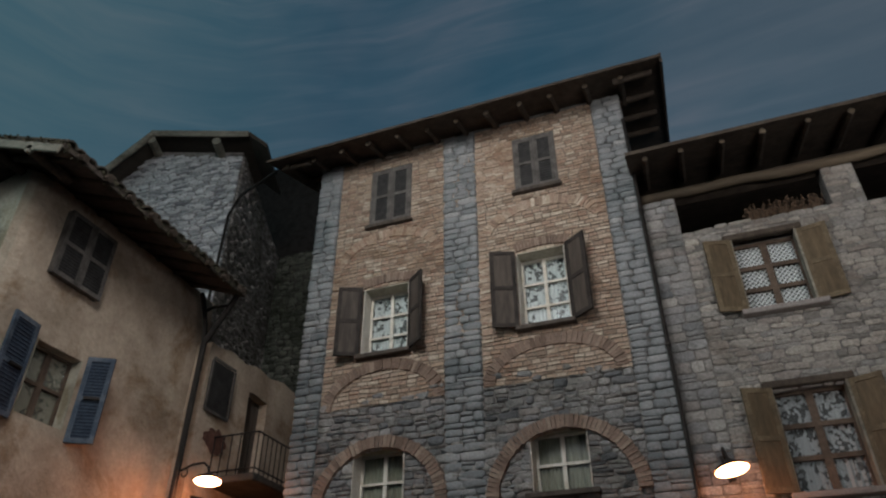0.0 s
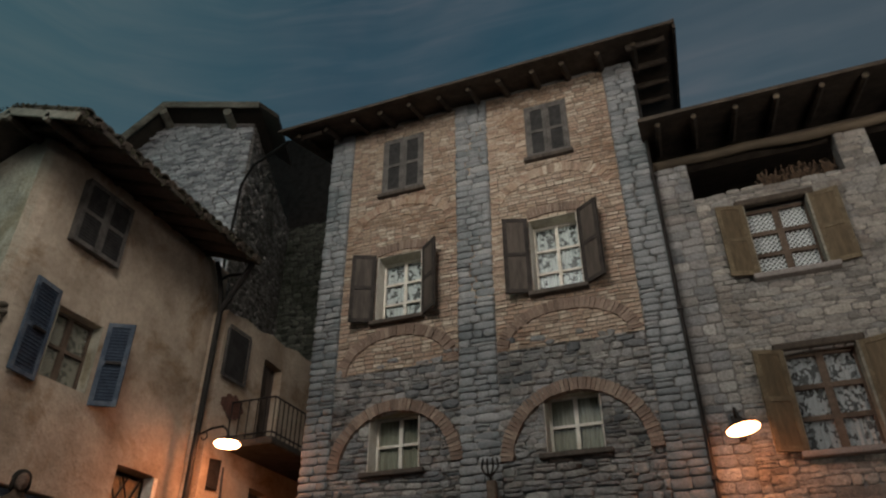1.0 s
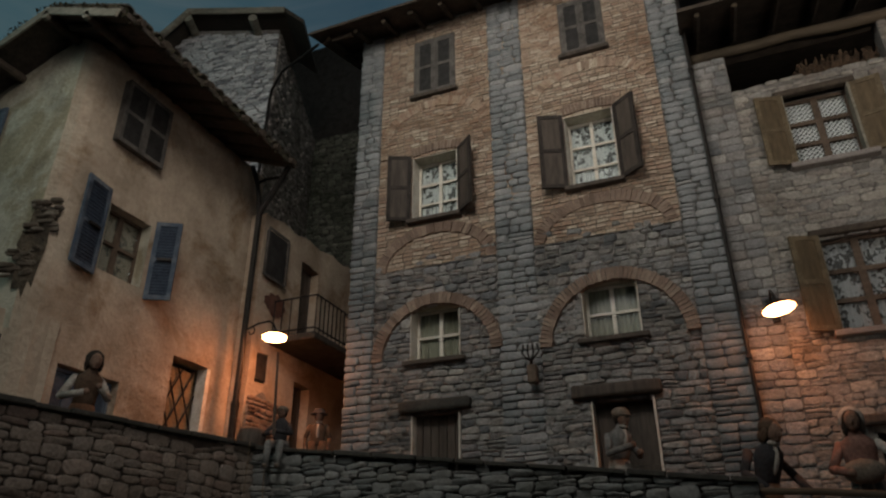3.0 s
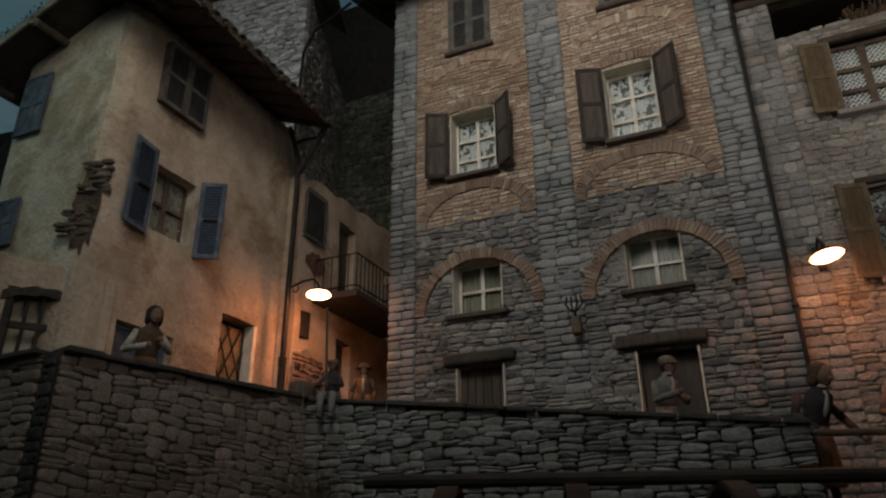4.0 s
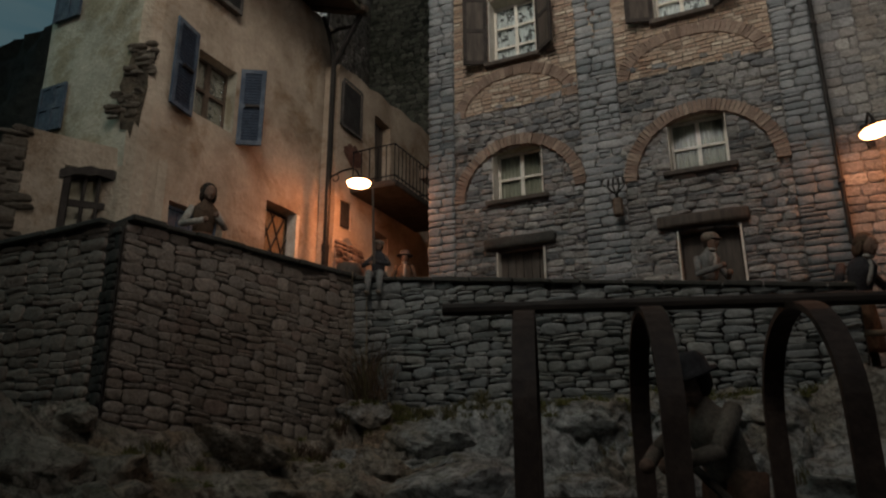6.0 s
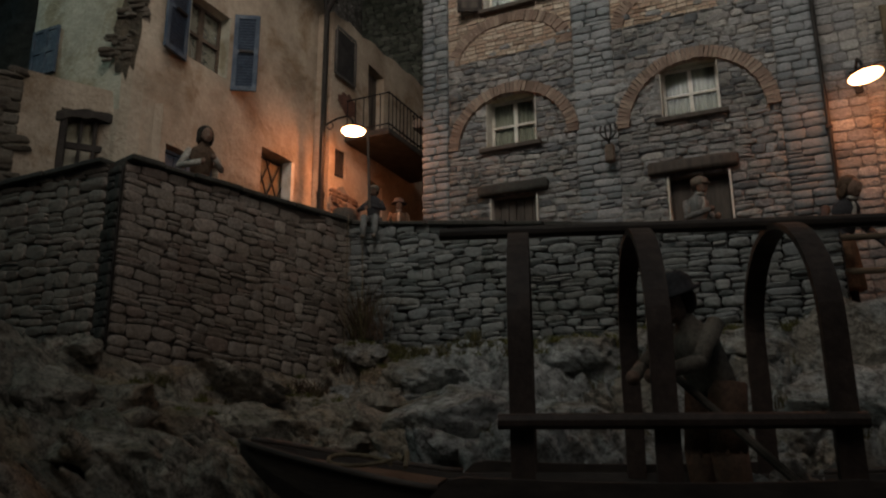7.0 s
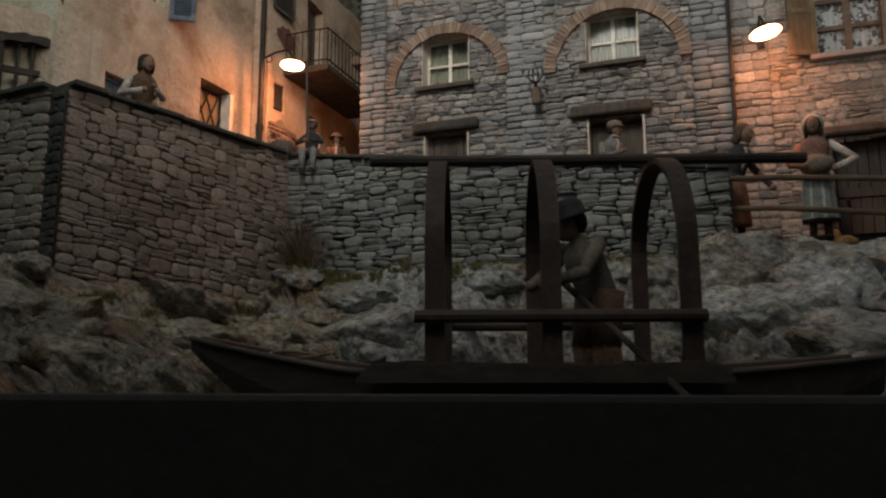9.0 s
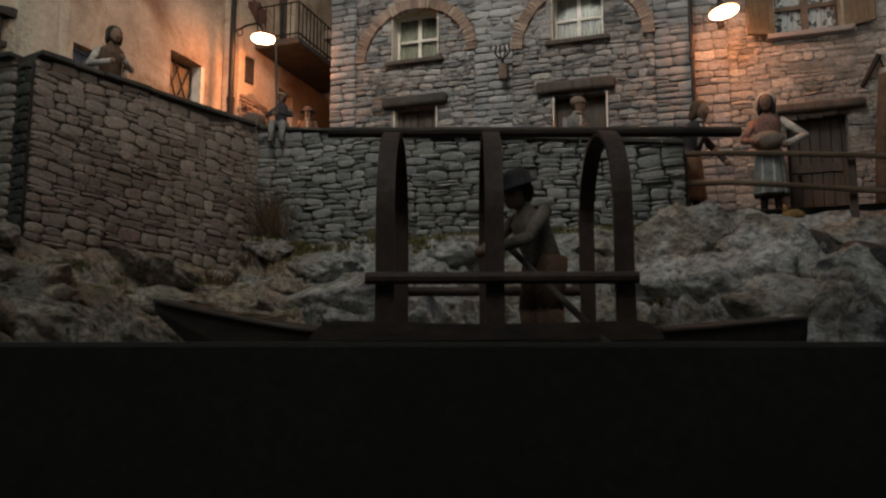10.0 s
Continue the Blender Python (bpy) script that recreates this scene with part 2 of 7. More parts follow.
def rock_material(name, pale, brown, moss, tint=(1, 1, 1)):
    """Weathered limestone: pale crusts, dark pits, brown slabs and moss where it lies flat."""
    m, t, p = nodes_of(name)
    geo = node(t, "ShaderNodeNewGeometry")
    at = geo.outputs["Position"]
    tilted = node(t, "ShaderNodeMapping", [(0, at), (2, (0.3, 0.5, 0.4)), (3, (1.0, 1.15, 1.3))]).outputs[0]
    broad = node(t, "ShaderNodeTexNoise", [("Vector", tilted), ("Scale", 6.0), ("Detail", 7.0), ("Roughness", 0.68), ("Distortion", 0.25)]).outputs[0]
    fine = node(t, "ShaderNodeTexNoise", [("Vector", tilted), ("Scale", 34.0), ("Detail", 6.0), ("Roughness", 0.72), ("Distortion", 0.15)]).outputs[0]
    vein = node(t, "ShaderNodeTexNoise", [("Vector", tilted), ("Scale", 9.0), ("Detail", 5.0), ("Roughness", 0.6), ("Distortion", 0.6)]).outputs[0]
    grey = ramp(t, broad, [(0.33, tuple(pale * c for c in (0.34, 0.345, 0.325))), (0.47, tuple(pale * c for c in (0.46, 0.46, 0.44))), (0.57, tuple(pale * c for c in (0.58, 0.58, 0.56))), (0.68, tuple(pale * c for c in (0.84, 0.83, 0.80)))])
    earth = ramp(t, vein, [(0.42, tuple(brown * c for c in (0.55, 0.44, 0.32))), (0.6, tuple(brown * c for c in (1.0, 0.82, 0.62)))])
    patch = node(t, "ShaderNodeTexNoise", [("Vector", at), ("Scale", 3.1), ("Detail", 5.0), ("Roughness", 0.65)]).outputs[0]
    colour = mix(t, "MIX", ramp(t, patch, [(0.50, (0, 0, 0)), (0.60, (0.75, 0.75, 0.75))]), grey, earth)
    colour = mix(t, "MULTIPLY", 1.0, colour, tint)
    pits = ramp(t, fine, [(0.36, (0.34, 0.33, 0.31)), (0.5, (0.95, 0.95, 0.95)), (0.66, (1.45, 1.45, 1.42))])
    colour = mix(t, "MULTIPLY", 0.9, colour, pits)
    crack = node(t, "ShaderNodeMath", [(0, node(t, "ShaderNodeMath", [(0, vein), (1, 0.5)], operation="SUBTRACT").outputs[0])], operation="ABSOLUTE").outputs[0]
    colour = mix(t, "MULTIPLY", ramp(t, crack, [(0.0, (0.75, 0.75, 0.75)), (0.022, (0, 0, 0))]), colour, (0.25, 0.24, 0.22))
    up = node(t, "ShaderNodeSeparateXYZ", [(0, geo.outputs["Normal"])]).outputs["Z"]
    lies = ramp(t, up, [(0.55, (0, 0, 0)), (0.9, (1, 1, 1))])
    grown = node(t, "ShaderNodeTexNoise", [("Vector", at), ("Scale", 7.0), ("Detail", 6.0), ("Roughness", 0.7)]).outputs[0]
    grown = node(t, "ShaderNodeMath", [(0, ramp(t, grown, [(0.47, (0, 0, 0)), (0.6, (1, 1, 1))])), (1, lies)], operation="MULTIPLY").outputs[0]
    grown = node(t, "ShaderNodeMath", [(0, grown), (1, moss)], operation="MULTIPLY").outputs[0]
    colour = mix(t, "MIX", grown, colour, ramp(t, fine, [(0.35, (0.035, 0.035, 0.015)), (0.65, (0.12, 0.115, 0.05))]))
    t.links.new(colour, p.inputs["Base Color"])
    p.inputs["Specular IOR Level"].default_value = 0.35
    t.links.new(ramp(t, broad, [(0.35, (0.55, 0.55, 0.55)), (0.6, (0.85, 0.85, 0.85))]), p.inputs["Roughness"])
    relief = node(t, "ShaderNodeMath", [(0, fine), (1, vein)], operation="ADD").outputs[0]
    b = node(t, "ShaderNodeBump", [("Strength", 1.0), ("Distance", 0.026), ("Height", relief)])
    t.links.new(b.outputs[0], p.inputs["Normal"])
    return m


M_ROCK = rock_material("lake_rock", 0.78, 0.36, 0.7)
M_ROCK_PALE = rock_material("pale_lake_rock", 0.98, 0.42, 0.7)
M_ROCK_BROWN = rock_material("brown_slab_rock", 0.62, 0.40, 0.6, (1.10, 0.96, 0.82))
M_WET = surface("wet_rock", [(0.02, 0.02, 0.019), (0.05, 0.05, 0.048)], 20, 0.34, 1.0, 60, depth=0.02)
M_EARTH = surface("street_earth", [(0.14, 0.11, 0.085), (0.22, 0.18, 0.14)], 12, 0.95, 0.7, 80, depth=0.006)
M_GRASS = surface("dry_grass", [(0.075, 0.068, 0.028), (0.13, 0.115, 0.05), (0.19, 0.16, 0.08)], 20, 0.8, 0.0, 50, per_piece=True)
M_EAVES_MOSS = surface("dark_eaves_moss", [(0.028, 0.027, 0.016), (0.055, 0.052, 0.03), (0.08, 0.072, 0.045)], 20, 0.9, 0.0, 50, per_piece=True)
M_MOSS = surface("moss_and_short_grass", [(0.09, 0.095, 0.025), (0.16, 0.155, 0.045), (0.20, 0.175, 0.065)], 20, 0.85, 0.0, 50, per_piece=True)
M_BLACK = surface("black_panel", [(0.016, 0.016, 0.0135), (0.024, 0.023, 0.019)], 3, 0.9, 0.1, 60)
# paler than a dark room, so that its unseen walls bounce fill
M_ROOM = surface("grey_room_wall", [(0.30, 0.30, 0.29), (0.38, 0.37, 0.355)], 2, 0.9, 0.2, 40)
M_DRY = surface("dried_plant", [(0.09, 0.055, 0.035), (0.15, 0.10, 0.065), (0.06, 0.04, 0.025)], 30, 0.9, 0.0, 60, per_piece=True)
M_OCHRE = surface("ochre_straw", [(0.15, 0.085, 0.03), (0.26, 0.16, 0.06)], 30, 0.9, 0.6, 100)
M_STRAW = surface("rope_and_straw", [(0.15, 0.115, 0.07), (0.23, 0.18, 0.115)], 30, 0.9, 0.3, 100)


def lace(name, hole, colour):
    """Net curtain: white thread, with the gaps of its pattern open."""
    m, t, p = nodes_of(name)
    at = node(t, "ShaderNodeTexCoord").outputs["Object"]
    a = node(t, "ShaderNodeTexVoronoi", [("Vector", at), ("Scale", hole)], feature="SMOOTH_F1").outputs[0]
    b = node(t, "ShaderNodeTexNoise", [("Vector", at), ("Scale", hole * 0.35), ("Detail", 3.0)]).outputs[0]
    s = node(t, "ShaderNodeMath", [(0, a), (1, b)], operation="MULTIPLY").outputs[0]
    holes = ramp(t, s, [(0.22, (0, 0, 0)), (0.27, (1, 1, 1))])
    p.inputs["Base Color"].default_value = (*colour, 1)
    p.inputs["Roughness"].default_value = 0.9
    gap = node(t, "ShaderNodeBsdfTransparent")
    k = node(t, "ShaderNodeMath", [(0, holes), (1, 0.72)], operation="MULTIPLY").outputs[0]
    sh = node(t, "ShaderNodeMixShader", [(0, k), (1, p.outputs[0]), (2, gap.outputs[0])])
    t.links.new(sh.outputs[0], t.nodes["Material Output"].inputs[0])
    return m


M_LACE = lace("white_lace", 54.0, (0.52, 0.54, 0.52))
M_LACE_GREY = lace("grey_lace", 70.0, (0.36, 0.36, 0.36))
M_LACE_BEIGE = lace("beige_net", 60.0, (0.27, 0.235, 0.175))


def netting(name, pitch, colour):
    """Net curtain woven in small lozenges, with the gaps open."""
    m, t, p = nodes_of(name)
    at = node(t, "ShaderNodeTexCoord").outputs["Object"]
    at = node(t, "ShaderNodeMapping", [(0, at), (2, (0, radians(45), 0)), (3, (pitch, pitch, pitch))]).outputs[0]
    xyz = node(t, "ShaderNodeSeparateXYZ", [(0, at)])
    waves = [node(t, "ShaderNodeMath", [(0, node(t, "ShaderNodeMath", [(0, xyz.outputs[k])], operation="SINE").outputs[0])], operation="ABSOLUTE").outputs[0] for k in (0, 2)]
    s = node(t, "ShaderNodeMath", [(0, waves[0]), (1, waves[1])], operation="MULTIPLY").outputs[0]
    holes = ramp(t, s, [(0.42, (0, 0, 0)), (0.6, (1, 1, 1))])
    p.inputs["Base Color"].default_value = (*colour, 1)
    p.inputs["Roughness"].default_value = 0.9
    gap = node(t, "ShaderNodeBsdfTransparent")
    k = node(t, "ShaderNodeMath", [(0, holes), (1, 0.8)], operation="MULTIPLY").outputs[0]
    sh = node(t, "ShaderNodeMixShader", [(0, k), (1, p.outputs[0]), (2, gap.outputs[0])])
    t.links.new(sh.outputs[0], t.nodes["Material Output"].inputs[0])
    return m


M_LACE_FINE = netting("dotted_lace", 210.0, (0.62, 0.62, 0.61))
M_CLOTH = surface("cream_curtain", [(0.22, 0.215, 0.16), (0.32, 0.31, 0.235)], 12, 0.9, 0.5, 60, stretch=(3, 1, 0.3))


def glass_material():
    m, t, p = nodes_of("window_glass")
    a = node(t, "ShaderNodeBsdfTransparent", [(0, (0.92, 0.95, 0.95, 1))])
    b = node(t, "ShaderNodeBsdfGlossy", [(0, (0.9, 0.95, 1, 1)), ("Roughness", 0.2)])
    f = node(t, "ShaderNodeFresnel", [("IOR", 1.5)])
    k = node(t, "ShaderNodeMath", [(0, f.outputs[0]), (1, 0.2)], operation="MULTIPLY")
    s = node(t, "ShaderNodeMixShader", [(0, k.outputs[0]), (1, a.outputs[0]), (2, b.outputs[0])])
    t.links.new(s.outputs[0], t.nodes["Material Output"].inputs[0])
    return m


def water_material():
    m, t, p = nodes_of("dark_water")
    at = node(t, "ShaderNodeNewGeometry").outputs["Position"]
    w = node(t, "ShaderNodeTexNoise", [("Vector", at), ("Scale", 22.0), ("Detail", 3.0)]).outputs[0]
    b = node(t, "ShaderNodeBump", [("Strength", 0.3), ("Distance", 0.01), ("Height", w)])
    t.links.new(b.outputs[0], p.inputs["Normal"])
    p.inputs["Base Color"].default_value = (0.012, 0.014, 0.013, 1)
    p.inputs["Roughness"].default_value = 0.12
    return m


def glowing(name, colour, strength):
    m, t, p = nodes_of(name)
    p.inputs["Base Color"].default_value = (*colour, 1)
    p.inputs["Emission Color"].default_value = (*colour, 1)
    p.inputs["Emission Strength"].default_value = strength
    return m


def sky_material():
    """Painted evening sky: slate blue with long brushed streaks, greener to one side. Glow and green stand in for
    backdrop lamps.
    """
    m, t, p = nodes_of("painted_sky")
    at = node(t, "ShaderNodeNewGeometry").outputs["Position"]
    tilt = node(t, "ShaderNodeMapping", [(0, at), (2, (0, radians(-14), 0)), (3, (0.35, 0.35, 2.2))]).outputs[0]
    streak = node(t, "ShaderNodeTexNoise", [("Vector", tilt), ("Scale", 1.3), ("Detail", 6.0), ("Roughness", 0.55), ("Distortion", 0.8)]).outputs[0]
    blot = node(t, "ShaderNodeTexNoise", [("Vector", at), ("Scale", 0.55), ("Detail", 3.0)]).outputs[0]
    c1 = ramp(t, streak, [(0.3, (0.029, 0.057, 0.078)), (0.5, (0.036, 0.064, 0.085)), (0.72, (0.053, 0.076, 0.096))])
    c2 = ramp(t, blot, [(0.35, (0.72, 0.92, 0.96)), (0.65, (1.28, 1.12, 1.08))])
    c = mix(t, "MULTIPLY", 1.0, c1, c2)
    # cyan lamplight on the left of the backdrop, mixed into its colour
    side = node(t, "ShaderNodeSeparateXYZ", [(0, at)]).outputs[0]
    side = node(t, "ShaderNodeMapRange", [(0, side), (1, -3.6), (2, -7.6), (3, 0.0), (4, 0.8)]).outputs[0]
    c = mix(t, "MIX", side, c, mix(t, "MIX", streak, (0.042, 0.096, 0.118), (0.080, 0.122, 0.122)))
    far = node(t, "ShaderNodeSeparateXYZ", [(0, at)]).outputs[0]
    far = node(t, "ShaderNodeMapRange", [(0, far), (1, -1.0), (2, 3.0), (3, 0.0), (4, 0.8)]).outputs[0]
    c = mix(t, "MIX", far, c, mix(t, "MIX", streak, (0.050, 0.068, 0.083), (0.086, 0.098, 0.108)))
    t.links.new(c, p.inputs["Base Color"])
    t.links.new(c, p.inputs["Emission Color"])
    # the painted cloth glows in place of lamps shining on it
    p.inputs["Emission Strength"].default_value = 2.15
    p.inputs["Roughness"].default_value = 0.95
    return m


M_GLASS, M_WATER, M_SKY = glass_material(), water_material(), sky_material()
M_BULB, M_BULB_WALL = glowing("lit_globe", LAMP_GLOW, 112.0), glowing("lit_globe_dimmer", LAMP_GLOW, 50.0)


# ---- builders ----
def part(name, bm, material, parent=None, label="", m=None, smooth=False):
    me = bpy.data.meshes.new(name)
    if isinstance(bm, bmesh.types.BMesh):
        bmesh.ops.recalc_face_normals(bm, faces=bm.faces)
        bm.to_mesh(me)
        bm.free()
    else:
        me.from_pydata(*bm)
    for one in material if isinstance(material, (list, tuple)) else [material]:
        me.materials.append(one)
    if smooth:
        me.polygons.foreach_set("use_smooth", [True] * len(me.polygons))
    ob = new(name, me)
    ob.parent = parent
    if m is not None:
        ob.matrix_basis = m
    return tagged(ob, label)


def empty(name, m, label, category, group="", kind=""):
    ob = new(name)
    ob.matrix_basis = m
    ob.empty_display_size = 0.1
    return tagged(ob, label, category, group, kind)


def box(bm, x0, x1, y0, y1, z0, z1, bevel=0.0, m=None, mi=0):
    vs = [bm.verts.new((x, y, z)) for x in (x0, x1) for y in (y0, y1) for z in (z0, z1)]
    fs = [bm.faces.new([vs[k] for k in q]) for q in ((0, 1, 3, 2), (4, 6, 7, 5), (0, 4, 5, 1), (2, 3, 7, 6), (0, 2, 6, 4), (1, 5, 7, 3))]
    for f in fs:
        f.material_index = mi
    if bevel:
        es = list({e for f in fs for e in f.edges})
        r = bmesh.ops.bevel(bm, geom=es, offset=bevel, segments=1, affect="EDGES")
        vs = list({v for v in vs if v.is_valid} | set(r["verts"]))
    if m is not None:
        bmesh.ops.transform(bm, matrix=m, verts=vs)
    return vs


def boxes(*rows, bevel=0.0):
    bm = bmesh.new()
    for r in rows:
        box(bm, *r, bevel=bevel)
    return bm


def rod(bm, a, b, r0, r1=None, n=8, mi=0, cap=True):
    a, b = Vector(a), Vector(b)
    r1 = r0 if r1 is None else r1
    m = Matrix.Translation((a + b) / 2) @ (b - a).to_track_quat("Z", "Y").to_matrix().to_4x4()
    r = bmesh.ops.create_cone(bm, cap_ends=cap, segments=n, radius1=r0, radius2=r1, depth=(b - a).length, matrix=m)
    for v in r["verts"]:
        for f in v.link_faces:
            f.material_index = mi
    return r["verts"]


def ball(bm, c, r, s=(1, 1, 1), n=12, mi=0):
    g = bmesh.ops.create_uvsphere(bm, u_segments=n, v_segments=max(6, n * 2 // 3), radius=r, matrix=Matrix.Translation(c) @ Matrix.Diagonal((*s, 1)))
    for v in g["verts"]:
        for f in v.link_faces:
            f.material_index = mi
    return g["verts"]


def tube(bm, pts, r, n=6, mi=0):
    """One bent round bar through the points."""
    pts = [Vector(p) for p in pts]
    rings, side = [], None
    for k, p in enumerate(pts):
        d = (pts[min(k + 1, len(pts) - 1)] - pts[max(k - 1, 0)]).normalized()
        if side is None:
            side = d.orthogonal().normalized()
        side = (side - d * side.dot(d)).normalized()
        up = d.cross(side)
        rings.append([bm.verts.new(p + side * (r * math.cos(2 * math.pi * i / n)) + up * (r * math.sin(2 * math.pi * i / n))) for i in range(n)])
    for a, b in zip(rings, rings[1:]):
        for i in range(n):
            f = bm.faces.new((a[i], a[(i + 1) % n], b[(i + 1) % n], b[i]))
            f.material_index = mi
    for ring in (rings[0][::-1], rings[-1]):
        bm.faces.new(ring).material_index = mi


def steps(a, b, cuts, size):
    """Grid lines from a to b through all cuts, no gap wider than size."""
    keys = sorted({round(k, 5) for k in (a, b, *cuts) if a - 1e-6 <= k <= b + 1e-6})
    out = []
    for p, q in zip(keys, keys[1:]):
        n = max(1, math.ceil((q - p) / size))
        out += [p + (q - p) * k / n for k in range(n)]
    return out + [keys[-1]]


def grid_wall(u0, u1, z0, z1, thick, holes, size=0.12, place=None, top=None):
    """A wall with thickness and openings that go through it: u along it, y inwards, z up. place(u, y, z) bends it."""
    us = steps(u0, u1, [k for h in holes for k in h[:2]], size)
    zs = steps(z0, z1, [k for h in holes for k in h[2:]], size)
    bm = bmesh.new()
    made = {}
    place = place or (lambda u, y, z: (u, y, z))

    def v(i, k, j):
        if (i, k, j) not in made:
            z = zs[j]
            if top:
                z = z0 + (z - z0) * (top(us[i]) - z0) / (z1 - z0)
            made[i, k, j] = bm.verts.new(place(us[i], k * thick, z))
        return made[i, k, j]

    def full(i, j):
        if not (0 <= i < len(us) - 1 and 0 <= j < len(zs) - 1):
            return False
        u, z = (us[i] + us[i + 1]) / 2, (zs[j] + zs[j + 1]) / 2
        return not any(h[0] < u < h[1] and h[2] < z < h[3] for h in holes)

    for i in range(len(us) - 1):
        for j in range(len(zs) - 1):
            if not full(i, j):
                continue
            bm.faces.new([v(i, 0, j), v(i + 1, 0, j), v(i + 1, 0, j + 1), v(i, 0, j + 1)])
            bm.faces.new([v(i, 1, j), v(i, 1, j + 1), v(i + 1, 1, j + 1), v(i + 1, 1, j)])
            for di, dj, p, q in ((-1, 0, (i, j), (i, j + 1)), (1, 0, (i + 1, j + 1), (i + 1, j)), (0, -1, (i + 1, j), (i, j)), (0, 1, (i, j + 1), (i + 1, j + 1))):
                if not full(i + di, j + dj):
                    bm.faces.new([v(p[0], 0, p[1]), v(q[0], 0, q[1]), v(q[0], 1, q[1]), v(p[0], 1, p[1])])
    return bm


def stone_shape(rng, square, worn, rough=1.0):
    """A unit stone in the wall's plane: an uneven outline with chipped corners, and a broken face in front."""
    n = 12
    vs, fs = [], []
    wob = [rng.uniform(worn, 1.05) for _ in range(n)]
    for i in rng.sample(range(n), 3):
        wob[i] *= 1 - rough * rng.uniform(0.02, 0.10)
    slip = [rough * rng.uniform(-0.07, 0.07) for _ in range(n)]
    lean = rng.uniform(-0.3, 0.3) * rough, rng.uniform(-0.45, 0.1) * rough
    skew = rough * rng.uniform(-0.12, 0.12)
    for k, (s, y) in enumerate(((1.0, 0.15), (0.99, -0.55), (0.91, -0.86), (0.50, -0.96))):
        for i in range(n):
            a = 2 * math.pi * (i + 0.5) / n + slip[i]
            c, d = math.cos(a), math.sin(a)
            r = (abs(c) ** square + abs(d) ** square) ** (-1 / square) * 0.5 * wob[i] * s
            tilt = (lean[0] * c * r + lean[1] * d * r) * 1.6 if k > 1 else 0
            vs.append((c * r, y + tilt + (rough * rng.uniform(-0.18, 0.15) if k > 1 else 0), d * r * (1 + skew * c)))
    for k in range(3):
        for i in range(n):
            j = (i + 1) % n
            fs.append((k * n + i, k * n + j, (k + 1) * n + j, (k + 1) * n + i))
    o = 3 * n
    vs.append((0, -1.0 + rough * rng.uniform(-0.15, 0.15), 0))
    fs += [(o + i, o + (i + 1) % n, o + n) for i in range(n)]
    return vs, fs


def brick_shape(rng):
    e = [0.44 + rng.uniform(-0.02, 0.03) for _ in range(4)]
    vs = [(-0.5, 0.1, -0.5), (0.5, 0.1, -0.5), (0.5, 0.1, 0.5), (-0.5, 0.1, 0.5)]
    vs += [(-e[0] - 0.04, -0.9, -e[1]), (e[2] + 0.04, -1, -e[3]), (e[0] + 0.04, -0.9, e[2]), (-e[1] - 0.04, -1, e[3])]
    return vs, [(4, 5, 6, 7), (0, 1, 5, 4), (1, 2, 6, 5), (2, 3, 7, 6), (3, 0, 4, 7)]


_rng = random.Random(7)
SHAPES = {"stone": [stone_shape(_rng, _rng.uniform(2.8, 5.5), 0.88, 0.9) for _ in range(24)], "rubble": [stone_shape(_rng, _rng.uniform(3.5, 8.0), 0.90, 0.8) for _ in range(24)], "block": [stone_shape(_rng, _rng.uniform(5.0, 9.0), 0.95, 0.4) for _ in range(18)], "brick": [brick_shape(_rng) for _ in range(10)]}
_cache = {}


def piece_mesh(kind, k, material):
    key = (kind, k, material.name)
    if key not in _cache:
        me = bpy.data.meshes.new("brick" if kind == "brick" else "stone")
        me.from_pydata(SHAPES[kind][k][0], [], SHAPES[kind][k][1])
        me.materials.append(material)
        me.polygons.foreach_set("use_smooth", [kind != "brick"] * len(me.polygons))
        _cache[key] = me
    return _cache[key]


PIECES = []


def lay(kind, rows, parent, material, near=300, first=None):
    """Pieces on a wall: rows of (u, z, w, h, proud, roll). The nearest are objects of their own, the rest one mesh."""
    PIECES.append((kind, list(rows), parent, material, near, first))


def lay_now(kind, rows, parent, material, near, first):
    rng = random.Random(len(rows))
    if first:
        rows.sort(key=first)
    vs, fs = [], []
    for n, (u, z, w, h, d, roll) in enumerate(rows):
        k = rng.randrange(len(SHAPES[kind]))
        m = Matrix.LocRotScale((u, 0, z), Euler((0, roll, 0)), (w, d, h))
        if n < near:
            ob = new("brick" if kind == "brick" else "stone", piece_mesh(kind, k, material))
            ob.parent, ob.matrix_basis = parent, m
        else:
            sv, sf = SHAPES[kind][k]
            o = len(vs)
            vs += [tuple(m @ Vector(p)) for p in sv]
            fs += [tuple(o + i for i in f) for f in sf]
    if vs:
        ob = part("brickwork" if kind == "brick" else "stonework", (vs, [], fs), material, parent, smooth=kind != "brick")
        tagged(ob, kind="stuff")


